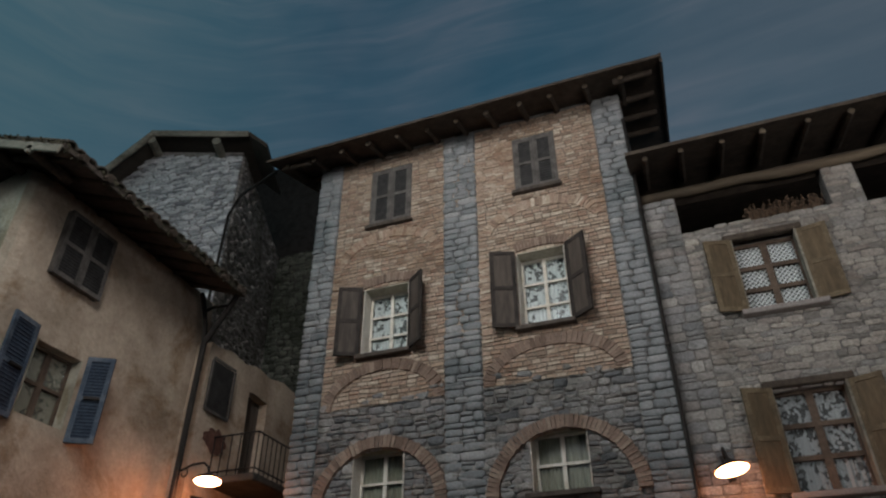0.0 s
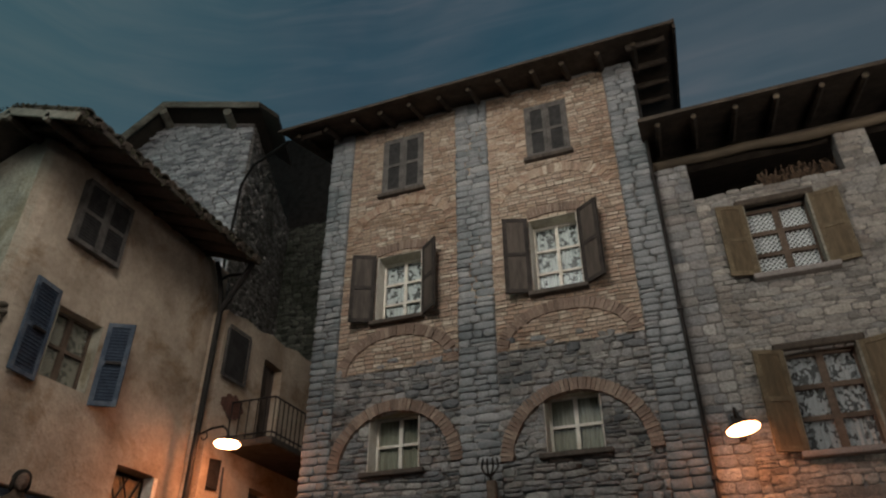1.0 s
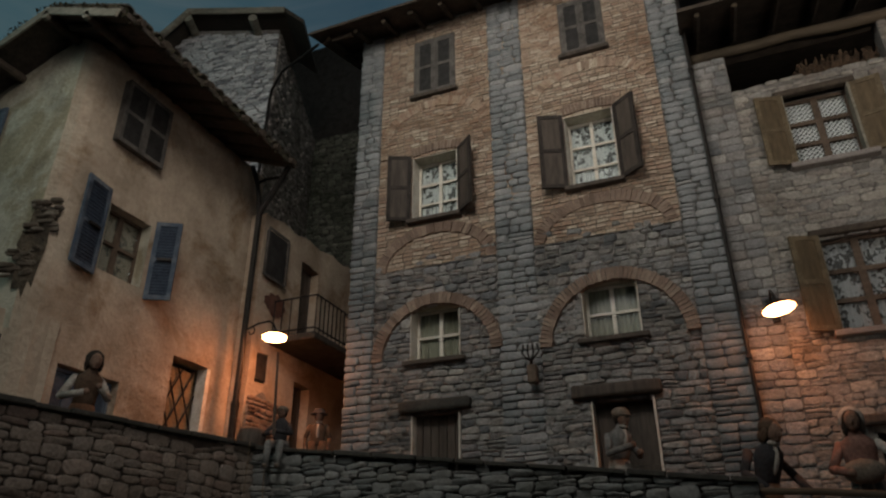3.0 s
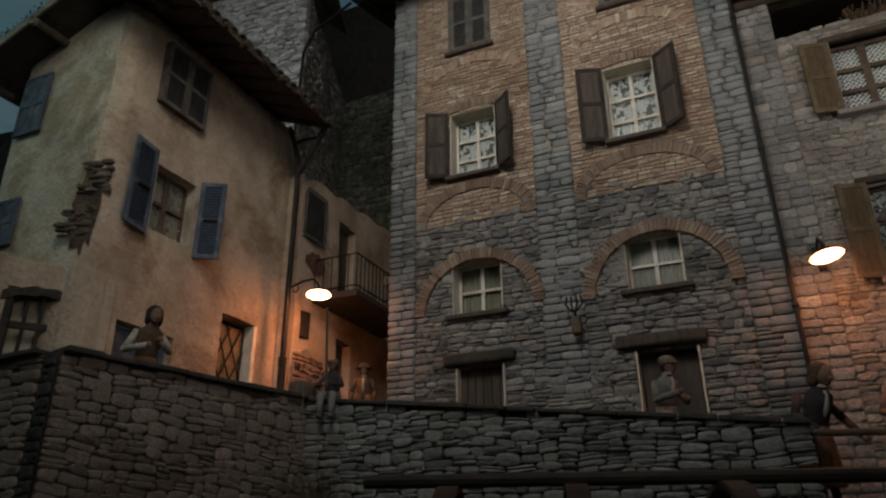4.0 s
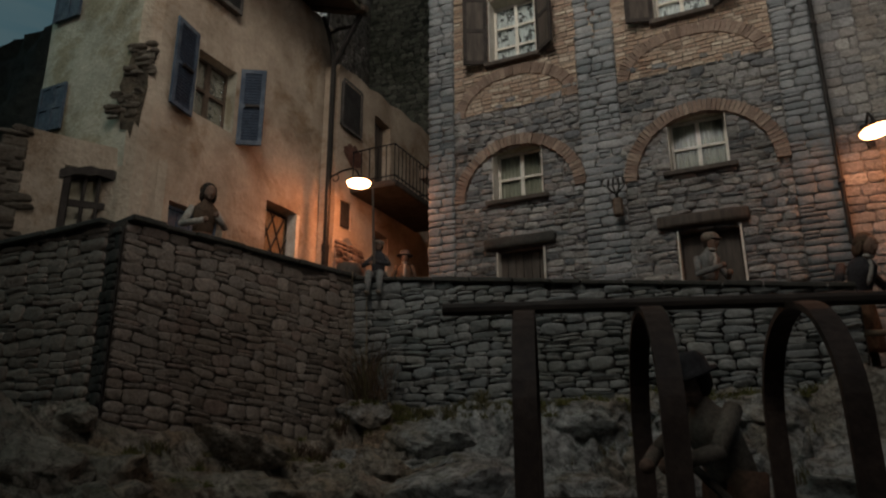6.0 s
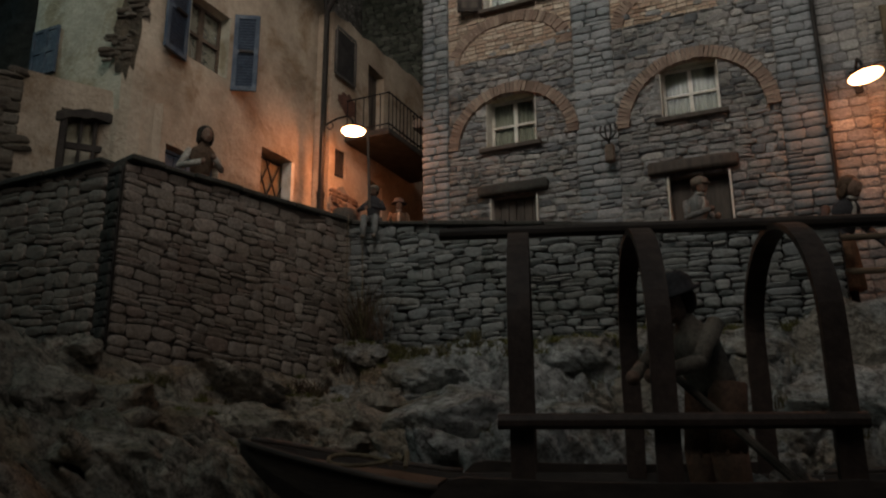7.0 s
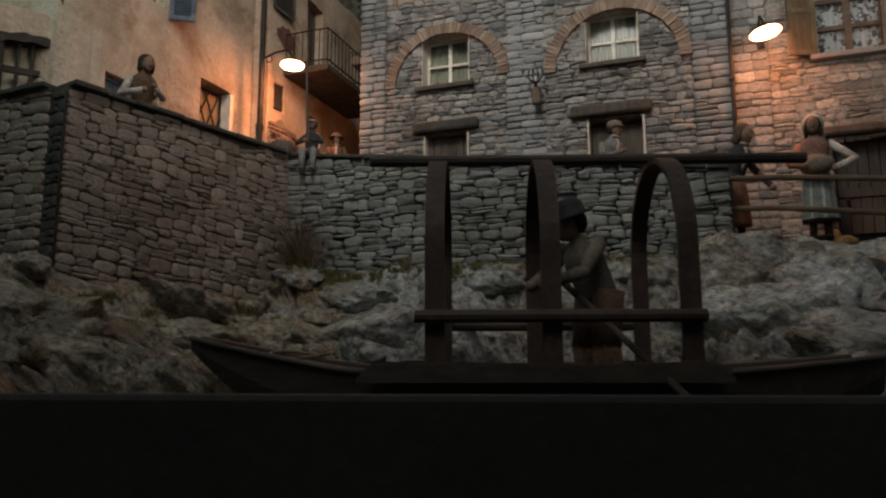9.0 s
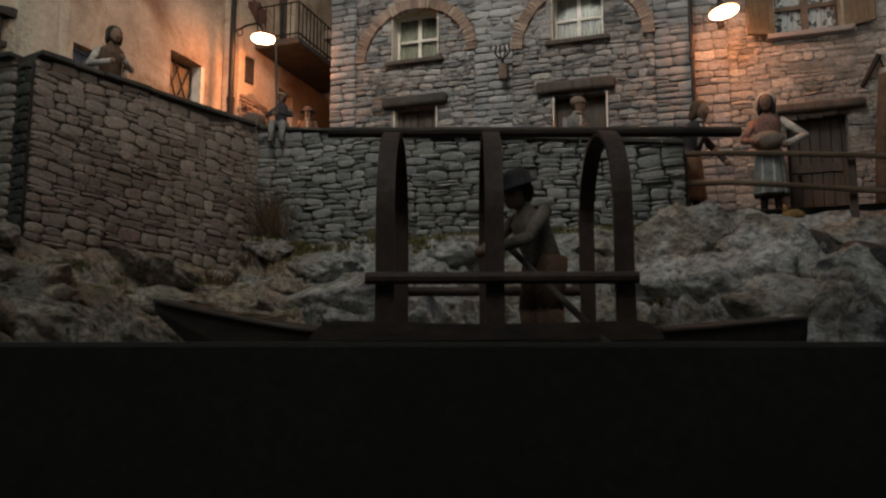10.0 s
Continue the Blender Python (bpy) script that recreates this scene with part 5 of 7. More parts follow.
lwall = part("wall", grid_wall(0, LEN[-1], 1.7, 3.63, 0.09, LH, 0.045, on_path, roof_line), [M_PLASTER, M_PLASTER_PALE], left)
for f in lwall.data.polygons:
    if f.center.x + 0.03 * noise.noise(f.center * 9) < -2.545 and f.center.z > 2.3:
        f.material_index = 1
FL = facing(HX, 0, 90)
lf = window(left, 1.855, 2.10, 2.62, 2.93, M_FRAME_BROWN, None, 2, 2, 0.05, None, 0.02, None, "brown casement with a patterned curtain")
lf.matrix_basis = FL @ Matrix.Translation((1.855, 0, 2.62))
part("curtain", boxes((0.005, 0.24, 0.072, 0.074, 0.005, 0.305)), M_LACE_BEIGE, lf)
part("lining", boxes((0.241, 0.245, -0.004, 0.05, 0, 0.31), bevel=0.0005), M_PLASTER_PALE, lf)
part("lining", boxes((0.0, 0.004, -0.004, 0.05, 0, 0.31), bevel=0.0005), M_PLASTER_PALE, lf)
sa = shutter(left, FL @ Matrix.Translation((1.828, -0.018, 2.572)) @ Matrix.Rotation(radians(180 + 10), 4, "Z"), 0.142, 0.398, M_SHUTTER_BLUE, label="open faded blue louvred shutter")
sb = shutter(left, FL @ Matrix.Translation((2.116, -0.012, 2.574)) @ Matrix.Rotation(radians(-58), 4, "Z"), 0.116, 0.385, M_SHUTTER_BLUE, label="open faded blue louvred shutter")
for ob in (sa, sb):
    part("latch", boxes((0.030, 0.095, -0.012, 0.024, 0.185, 0.198), bevel=0.001), M_IRON, ob)
up = part("window", boxes((1.787, 2.060, -0.026, 0.006, 3.212, 3.535)), M_SHUTTER, left, "closed window under the eaves", FL)
for k in (0, 1):
    shutter(left, FL @ Matrix.Translation((1.786 + k * 0.138, -0.040, 3.206)), 0.137, 0.328, M_SHUTTER, label="closed grey shutter under the eaves")
FF = facing(0, HY, 0)
for a, b, c, e in ((-3.09, -2.92, 3.06, 3.37), (-3.085, -2.925, 2.515, 2.73)):
    for k in (0, 1):
        shutter(left, FF @ Matrix.Translation((a + k * (b - a) / 2, -0.024, c)), (b - a) / 2 - 0.002, e - c, M_SHUTTER_BLUE, False, label="closed faded blue shutter")


def lattice(parent, u0, u1, z0, z1, m, deep=0.055):
    w = part("door", boxes((u0, u1, deep + 0.012, deep + 0.02, z0, z1)), M_PLATE, parent, "recessed opening with a crossed iron lattice", m)
    bm = bmesh.new()
    n = 3
    for k in range(-3, n + 3):
        for s in (1, -1):
            a = u0 + (u1 - u0) * k / n
            p0, p1 = Vector((a, deep, z0)), Vector((a + s * (z1 - z0) * 0.5, deep, z1))
            t0, t1 = 0.0, 1.0
            dx = p1.x - p0.x
            for lim, sign in ((u0, 1), (u1, -1)):
                t = (lim - p0.x) / dx
                inside = (p0.x - lim) * sign >= 0
                if inside:
                    t1 = min(t1, t) if (p1.x - lim) * sign < 0 else t1
                else:
                    t0 = max(t0, t) if (p1.x - lim) * sign > 0 else 1.1
            if t0 < t1:
                rod(bm, p0.lerp(p1, t0), p0.lerp(p1, t1), 0.0045, n=6)
    part("lattice", bm, M_IRON, w)
    return w


lat = lattice(left, 2.375, 2.605, 1.80, 2.37, FL)
# white on the right jamb only: light falling on it put into colour
part("lining", boxes((2.606, 2.632, -0.003, 0.056, 1.80, 2.39), bevel=0.001), M_WHITE, lat, "pale reveal")
plank_door(left, 1.79, 2.095, 1.77, 2.19, 0.04, M_SHUTTER_BLUE, 4, "weathered blue plank door").matrix_basis = FL @ Matrix.Translation((1.79, 0, 1.77))


# low plastered wall set askew before the corner
DW = math.hypot(0.30, 0.36)
FD = facing(-2.78, 1.36, math.degrees(math.atan2(0.36, 0.30)))


def askew(u, y, z):
    return (u, y + (0.008 * noise.noise(Vector((u * 4, 3, z * 4))) if y < 0.01 else 0), z)


low = part("low_wall", grid_wall(0, DW + 0.03, 1.75, 2.36, 0.20, [(0.143, 0.428, 1.94, 2.25)], 0.05, askew, lambda u: 2.39 - 0.10 * u), M_PLASTER, left, "", FD)
part("back", boxes((0.1435, 0.4275, 0.075, 0.085, 1.941, 2.249)), M_PLASTER_PALE, low)
bm = boxes((0.144, 0.168, 0.004, 0.05, 1.942, 2.24), (0.374, 0.427, 0.004, 0.05, 1.942, 2.215), (0.168, 0.374, 0.022, 0.036, 2.108, 2.136), (0.168, 0.374, 0.022, 0.036, 1.99, 2.01), bevel=0.003)
part("grille", bm, M_SHUTTER_DARK, low, "dark wooden window grille")
for u, top_, lean_ in ((0.212, 2.235, 0.004), (0.266, 2.235, -0.003), (0.320, 2.225, 0.006)):
    bm = bmesh.new()
    rod(bm, (u, 0.03, 1.942), (u + lean_, 0.03, top_), 0.0075, 0.007, 7)
    part("bar", bm, M_SHUTTER_DARK, low)
bm = bmesh.new()
rows_ = []
for k in range(13):
    f = k / 12
    u, z = 0.128 + 0.312 * f, 2.222 + 0.034 * math.sin(math.pi * f) ** 0.8 - 0.030 * f ** 2
    w_ = 0.016 + 0.004 * math.sin(k * 2.1)
    rows_.append([bm.verts.new((u, y, z + e)) for y, e in ((-0.004, -w_), (-0.006, w_), (0.06, w_), (0.06, -w_))])
for p, q in zip(rows_, rows_[1:]):
    for k in range(4):
        bm.faces.new((p[k], p[(k + 1) % 4], q[(k + 1) % 4], q[k]))
bm.faces.new(rows_[0]), bm.faces.new(rows_[-1][::-1])
part("head", bm, M_SHUTTER_DARK, low, "sagging dark head beam")


def rubble(parent, m, u0, u1, z0, z1, n, seed, material, size=(0.03, 0.07), proud=(0.012, 0.028)):
    """Loose stones where the plaster has fallen, or a ragged wall end."""
    rng = random.Random(seed)
    for k in range(n):
        u, z = rng.uniform(u0, u1), z0 + (z1 - z0) * (k + 0.5) / n
        ob = new("stone", piece_mesh("stone", rng.randrange(18), material))
        ob.parent, ob.matrix_basis = parent, m @ Matrix.LocRotScale((u, 0.004, z), Euler((0, rng.uniform(-0.12, 0.12), 0)), (rng.uniform(*size) * 1.5, rng.uniform(*proud), rng.uniform(*size) * 0.5))


for k in range(14):
    bm = bmesh.new()
    box(bm, -0.06 - 0.02 * math.sin(k * 2.3), 0.012, -0.012, 0.19, 1.76 + 0.045 * k, 1.80 + 0.045 * k, 0.006)
    part("end_stone", bm, M_STONE_SCAR, low)
rubble(low, Matrix.Identity(4), -0.10, 0.02, 1.78, 2.38, 34, 3, M_STONE_SCAR)


def scar(parent, m, cu, cz, ru, rz_, seed):
    """Bare patch with an uneven edge, a little below the plaster's face."""
    rng = random.Random(seed)
    bm = bmesh.new()
    ring = []
    for k in range(26):
        a = 2 * math.pi * k / 26
        r = 1 + rng.uniform(-0.2, 0.15)
        ring.append(bm.verts.new((cu + ru * r * math.cos(a), -0.012, cz + rz_ * r * math.sin(a))))
    c = bm.verts.new((cu, -0.010, cz))
    for p, q in zip(ring, ring[1:] + ring[:1]):
        bm.faces.new((p, q, c))
    return part("bare_patch", bm, M_MORTAR, parent, "patch of fallen plaster", m)


fallen = FF @ Matrix.Translation((-2.545, 0.012, 0)) @ Matrix.Rotation(radians(24), 4, "Z") @ Matrix.Translation((2.545, 0, 0))
bare = scar(left, fallen, -2.540, 2.62, 0.058, 0.20, 7)
bare.data.materials[0] = M_SCAR
for cu, cz, rz_ in ((-2.525, 2.745, 0.075), (-2.565, 2.545, 0.060)):
    rubble(bare, Matrix.Translation((0, -0.010, 0)), cu - 0.055, cu + 0.05, cz - rz_, cz + rz_, 18, int(cz * 50), M_STONE_SCAR, (0.022, 0.050), (0.008, 0.024))

# roof of the plastered house: a gable with a verge to the front, eaves over the long wall
EX, EY, EZ, RX, RZ = -2.15, 1.43, 3.515, -2.60, 3.695
SEC = [(EX, EZ), (RX, RZ), (-3.34, 3.385)]
bm = bmesh.new()
ends = [[bm.verts.new((x, y, z)) for x, z in SEC] + [bm.verts.new((x, y, z + 0.026)) for x, z in SEC[::-1]] for y in (EY, 2.70)]
for k in range(6):
    j = (k + 1) % 6
    bm.faces.new((ends[0][k], ends[0][j], ends[1][j], ends[1][k]))
bm.faces.new(ends[0]), bm.faces.new(ends[1][::-1])
roof3 = part("roof", bm, M_WOOD, left, "overhanging tiled roof on dark rafters")
for k in range(9):
    y = 1.52 + 0.14 * k
    bm = bmesh.new()
    rod(bm, (EX + 0.03, y, EZ + 0.006), (-2.56, y, RZ - 0.036), 0.017, 0.018, 7)
    part("rafter", bm, M_BEAM, roof3)
for x, z in ((-2.34, 3.56), (-2.60, 3.655), (-2.90, 3.53), (-3.28, 3.37)):
    bm = bmesh.new()
    rod(bm, (x, EY + 0.004, z), (x, 1.64, z), 0.021, 0.022, 9)
    purlin = part("purlin", bm, M_BEAM, roof3, "round dark purlin")
    bm = bmesh.new()
    rod(bm, (x, EY - 0.014, z), (x, EY + 0.004, z), 0.019, 0.022, 9)
    part("end_grain", bm, M_VERGE, purlin, "pale weathered purlin end")
for a, b in ((SEC[0], SEC[1]), (SEC[1], SEC[2])):
    d = Vector((b[0] - a[0], b[1] - a[1]))
    bm = boxes((0, d.length, -0.012, 0, -0.006, 0.034), bevel=0.003)
    part("bargeboard", bm, M_VERGE, roof3, "weathered pale verge board", Matrix.Translation((a[0], EY - 0.002, a[1])) @ Matrix.Rotation(-math.atan2(d.y, d.x), 4, "Y"))
tile_row(roof3, (EX, EY, EZ + 0.032), (EX, 2.70, EZ + 0.032), (-0.42, 0, 0.168), 22, 0.032)
tile_row(roof3, (-3.34, EY, 3.42), (-3.34, 2.70, 3.42), (0.7, 0, 0.29), 22, 0.032)

def eaves_moss(name, a, b, n, seed, rise, label):
    """Ragged moss and dead stalks that hang from an eave."""
    rng = random.Random(seed)
    a, b = Vector(a), Vector(b)
    vs, fs = [], []
    for k in range(n):
        p = a.lerp(b, rng.random()) + Vector((rng.uniform(-0.012, 0.012), rng.uniform(-0.012, 0.012), rng.uniform(-0.004, rise)))
        d = Vector((rng.uniform(-1, 1), rng.uniform(-1, 1), rng.uniform(-1.4, 0.5))).normalized() * rng.uniform(0.006, 0.018)
        e = d.orthogonal().normalized() * rng.uniform(0.002, 0.006)
        o = len(vs)
        vs += [tuple(p - e), tuple(p + e), tuple(p + d * 0.6 + e), tuple(p + d)]
        fs.append((o, o + 1, o + 2, o + 3))
    ob = part(name, (vs, [], fs), M_EAVES_MOSS, None, label)
    tagged(ob, category="moss", kind="stuff")


eaves_moss("moss", (EX, EY, EZ), (EX, 2.70, EZ), 700, 1, 0.035, "dark ragged moss along the tiled eaves")
eaves_moss("moss", (EX, EY - 0.006, EZ + 0.01), (RX, EY - 0.006, RZ + 0.01), 160, 2, 0.026, "dark ragged moss along the gable verge")
eaves_moss("moss", (RX, EY - 0.006, RZ + 0.01), (-3.34, EY - 0.006, 3.395), 200, 3, 0.026, "dark ragged moss along the gable verge")

# ---- tower house behind ----
FT = pose(-2.55, 2.87, 0, 0, 0, 21.2)
tower = empty("tower_house", FT, "narrow slate-stone tower house with a clipped gable", "house")
BACK = Matrix.Translation((-0.01, 0.13, 0))
tw = part("wall", grid_wall(-1.0, 0.0, 1.6, 4.72, 0.1, [], 0.5), M_MORTAR, tower, "", BACK)
SLOPE = 0.28  # the slates lie in beds that climb towards the corner
slates = [(u, z + SLOPE * u, w, h, d, roll - math.atan(SLOPE)) for u, z, w, h, d, roll in courses(-1.0, 0.0, 3.3, 5.2, (0.012, 0.018), (0.040, 0.095), R, (), 0.0015, (0.006, 0.016), 0.0, 0.005)]
slates = [r for r in slates if r[1] < 4.90 and r[0] > -0.62 - 0.65 * max(0.0, 4.90 - r[1]) and r[0] < -0.016]
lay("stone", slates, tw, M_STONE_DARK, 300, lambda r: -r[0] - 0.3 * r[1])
bm = bmesh.new()
gv = [bm.verts.new(p) for p in ((-0.76, 0, 4.70), (0.0, 0, 4.70), (0.0, 0, 4.94), (-0.60, 0, 4.94))]
bm.faces.new(gv)
part("gable", bm, M_MORTAR, tower, "", BACK)
tside = part("wall", boxes((0, 1.7, 0, 0.1, 1.6, 4.93)), M_MORTAR, tower, "", BACK @ Matrix.Rotation(radians(90), 4, "Z"))
# side in a darker, browner copy of the front's slate: its shade is in the colour
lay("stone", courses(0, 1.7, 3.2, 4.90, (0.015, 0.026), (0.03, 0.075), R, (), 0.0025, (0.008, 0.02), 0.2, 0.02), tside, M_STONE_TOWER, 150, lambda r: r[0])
sec = [(-0.86, 4.60), (-0.60, 4.965), (0.05, 4.965), (0.19, 4.853)]
bm = bmesh.new()
rows_ = []
for y in (-0.02, 0.5):
    rows_.append([bm.verts.new((x, y, z)) for x, z in sec] + [bm.verts.new((x, y, z + 0.035)) for x, z in sec[::-1]])
for k in range(8):
    j = (k + 1) % 8
    bm.faces.new((rows_[0][k], rows_[0][j], rows_[1][j], rows_[1][k]))
bm.faces.new(rows_[0]), bm.faces.new(rows_[1][::-1])
troof = part("roof", bm, M_TILE, tower, "clipped tiled gable roof")
for u, z in ((-0.60, 4.91), (-0.16, 4.905)):
    bm = bmesh.new()
    rod(bm, (u, -0.03, z), (u, 0.6, z), 0.03, 0.03, 9)
    part("purlin", bm, M_VERGE, troof, "round purlin end")
part("bargeboard", boxes((-0.62, 0.05, -0.035, -0.021, 4.945, 4.995), bevel=0.003), M_VERGE, troof, "pale weathered eaves board")
bm = bmesh.new()
rod(bm, (-0.60, -0.03, 4.962), (-0.86, -0.03, 4.607), 0.022, 0.022, 8)
part("bargeboard", bm, M_VERGE, troof)
# pipe that comes down from the tall house's eaves over the tower's corner
pipe2 = empty("downpipe", pose(0, 0, 0), "bent black drainpipe at the tower corner", "downpipe")
bm = bmesh.new()
tube(bm, [(-2.05, 2.66, 4.34), (-2.40, 2.80, 4.36), (-2.50, 2.84, 4.26), (-2.52, 2.84, 3.4)], 0.009, 8)
part("pipe", bm, M_IRON, pipe2)

# ---- plastered alley house with the balcony ----
FA = Matrix.Translation((-0.30, -0.05, 1.30)) @ Matrix.Diagonal((0.966, 0.966, 0.966, 1)) @ Matrix.Translation((0.30, 0.05, -1.30)) @ facing(-2.45, 0, 90)
alley = empty("alley_house", FA, "low ochre plastered alley house with an iron balcony", "house")
AH = [(3.295, 3.485, 2.68, 3.29), (2.945, 3.065, 2.44, 2.61), (3.315, 3.48, 1.76, 2.52)]
aw = part("wall", grid_wall(2.885, 4.3, 1.7, 3.46, 0.10, AH, 0.08, askew, lambda u: 3.40 + 0.05 * (u - 2.8) + 0.012 * math.sin(u * 23)), M_PLASTER, alley)
part("wall", boxes((2.8, 4.3, 0.3, 0.34, 1.7, 3.4)), M_MORTAR, alley)
plank_door(alley, 3.295, 3.485, 2.68, 3.29, 0.06, M_WOOD, 3, "dark balcony door")
plank_door(alley, 3.315, 3.48, 1.76, 2.52, 0.06, M_WOOD, 3, "dark plank door below the balcony")
# near-black sheet just inside the slit stands in for its dark depth
w = part("window", boxes((2.9455, 3.0645, 0.016, 0.026, 2.4405, 2.6095)), M_JOINT, alley, "narrow slit window, its shade a dark sheet")
sc = scar(aw, Matrix.Identity(4), 3.045, 2.88, 0.105, 0.066, 9)
sc.data.materials[0] = M_RED
sc2 = scar(aw, Matrix.Identity(4), 3.045, 2.18, 0.18, 0.18, 12)
lay("rubble", courses(2.90, 3.18, 2.03, 2.335, (0.022, 0.034), (0.04, 0.07), R, (), 0.003, (0.016, 0.028), 0.2, 0.01), sc2, M_VOUSSOIR, 60)
pic = empty("panel", FA, "dark weathered painted panel hung on the plaster", "painting")
bm = bmesh.new()
box(bm, 2.905, 3.095, -0.022, -0.002, 3.02, 3.30, 0.004)
part("board", bm, M_SLAT, pic)
part("frame", boxes((2.90, 3.10, -0.028, -0.022, 3.30, 3.315), (2.90, 3.10, -0.028, -0.022, 3.005, 3.02), (2.893, 2.905, -0.028, -0.022, 3.02, 3.30), (3.095, 3.107, -0.028, -0.022, 3.02, 3.30)), M_SHUTTER, pic)
bal = empty("balcony", FA, "small balcony with black iron railings and a stone slab", "balcony")
part("slab", boxes((3.03, 3.85, -0.30, -0.002, 2.645, 2.685), bevel=0.006), M_COPING, bal)
bm = bmesh.new()
for a, b in (((3.04, -0.29, 2.90), (3.84, -0.29, 2.90)), ((3.04, -0.29, 2.90), (3.04, -0.01, 2.90)), ((3.84, -0.29, 2.90), (3.84, -0.01, 2.90)), ((3.04, -0.29, 2.71), (3.84, -0.29, 2.71)), ((3.04, -0.29, 2.71), (3.04, -0.01, 2.71))):
    rod(bm, a, b, 0.005, n=6)
part("handrail", bm, M_IRON, bal)
for k in range(24):
    bm = bmesh.new()
    u, y = (3.04 + 0.0444 * k, -0.29) if k < 19 else (3.04, -0.29 + 0.055 * (k - 18))
    rod(bm, (u, y, 2.685), (u, y, 2.90), 0.0035, n=6)
    part("baluster", bm, M_IRON, bal)
pot = empty("flower_box", FA, "dark clay flower box with withered plants on the balcony", "flower box")
part("box", boxes((3.50, 3.68, -0.28, -0.20, 2.87, 2.93), bevel=0.006), M_VOUSSOIR, pot)
bm = bmesh.new()
_rng = random.Random(4)
for k in range(40):
    p = Vector((_rng.uniform(3.51, 3.67), _rng.uniform(-0.27, -0.21), 2.92))
    q = p + Vector((_rng.uniform(-0.02, 0.02), _rng.uniform(-0.03, 0.01), _rng.uniform(0.01, 0.05)))
    rod(bm, p, q, 0.0015, 0.001, 4)
    bmesh.ops.create_icosphere(bm, subdivisions=1, radius=0.009, matrix=Matrix.Translation(q))
part("plants", bm, M_DRY, pot)
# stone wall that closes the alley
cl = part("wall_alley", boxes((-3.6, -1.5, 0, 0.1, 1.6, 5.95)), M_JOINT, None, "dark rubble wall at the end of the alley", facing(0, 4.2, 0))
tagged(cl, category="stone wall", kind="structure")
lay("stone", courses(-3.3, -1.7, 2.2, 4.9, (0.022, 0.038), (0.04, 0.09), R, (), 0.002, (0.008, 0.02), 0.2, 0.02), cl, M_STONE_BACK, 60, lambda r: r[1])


# ---- street lamps ----
def wall_lamp(m, reach, label, glow):
    """Scrolled arm with a shallow enamelled shade; the lamp hangs at the local origin."""
    ob = empty("street_lamp", m, label, "street lamp", "street lamps")
    bm = bmesh.new()
    pr = [(0.0, 0.036), (0.010, 0.035), (0.016, 0.027), (0.050, 0.013), (0.066, 0.002), (0.064, 0.0), (0.048, 0.010), (0.02, 0.020)]
    ring = []
    for r, z in pr:
        ring.append([bm.verts.new((r * math.cos(2 * math.pi * k / 28), r * math.sin(2 * math.pi * k / 28), z)) for k in range(28)] if r else [bm.verts.new((0, 0, z))] * 28)
    for p, q in zip(ring, ring[1:]):
        for k in range(28):
            j = (k + 1) % 28
            f = [p[k], p[j], q[j], q[k]]
            f = list(dict.fromkeys(f))
            if len(f) > 2:
                bm.faces.new(f)
    part("shade", bm, M_IRON, ob, "flat enamelled shade", smooth=True)
    bm = bmesh.new()
    ball(bm, (0, 0, -0.006), 0.060, (1, 1, 0.28), 20)
    b = part("globe", bm, glow, ob, "lit milk-glass globe", smooth=True)
    b.visible_shadow = False
    bm = bmesh.new()
    L = reach
    tube(bm, [(L, 0, 0.055), (L * 0.55, 0, 0.082), (L * 0.2, 0, 0.085), (L * 0.06, 0, 0.062), (0, 0, 0.034)], 0.0055, 7)
    cs = [(L * 0.78 + (0.028 - 0.0018 * k) * math.cos(k * 0.55 + 1.2), 0, 0.045 + (0.026 - 0.0018 * k) * math.sin(k * 0.55 + 1.2)) for k in range(11)]
    tube(bm, cs, 0.0035, 6)
    box(bm, L - 0.006, L + 0.006, -0.014, 0.014, 0.0, 0.10, 0.002)
    part("arm", bm, M_IRON, ob)
    return ob


LL, LR = Vector((-2.166, 2.692, 2.541)), Vector((0.080, 2.685, 2.350))
PX, PY = -2.352, 2.690
ang = math.degrees(math.atan2(PY - LL.y, PX - LL.x))
wall_lamp(pose(LL.x, LL.y, LL.z, 0, 0, ang), math.hypot(PX - LL.x, PY - LL.y), "street lamp with a glowing orange globe on a scrolled iron arm", M_BULB)
wall_lamp(pose(LR.x, LR.y, LR.z, 0, 0, 90) @ Matrix.Rotation(radians(-9), 4, "X"), 0.17, "street lamp with a glowing orange globe on the stone wall", M_BULB_WALL)
post = empty("drainpipe", pose(PX, PY, 0), "tall black iron drainpipe below the eaves", "drainpipe")
bm = bmesh.new()
rod(bm, (0, 0, 1.74), (0, 0, 2.22), 0.019, n=10)
rod(bm, (0, 0, 2.22), (0, 0, 3.29), 0.0155, n=10)
rod(bm, (0, 0, 2.20), (0, 0, 2.235), 0.022, n=10)
part("pipe", bm, M_IRON, post)
bm = bmesh.new()
tube(bm, [(0, 0, 3.27), (0.05, 0.0, 3.35), (0.12, 0.0, 3.46), (0.175, 0.0, 3.56)], 0.016, 8)
tube(bm, [(0, 0, 3.27), (-0.015, 0.0, 3.38), (-0.045, 0.0, 3.49), (-0.08, 0.0, 3.59)], 0.014, 8)
tube(bm, [(-0.04, 0.0, 3.47), (0.02, 0.0, 3.485), (0.125, 0.0, 3.475)], 0.009, 7)
part("branch", bm, M_IRON, post)

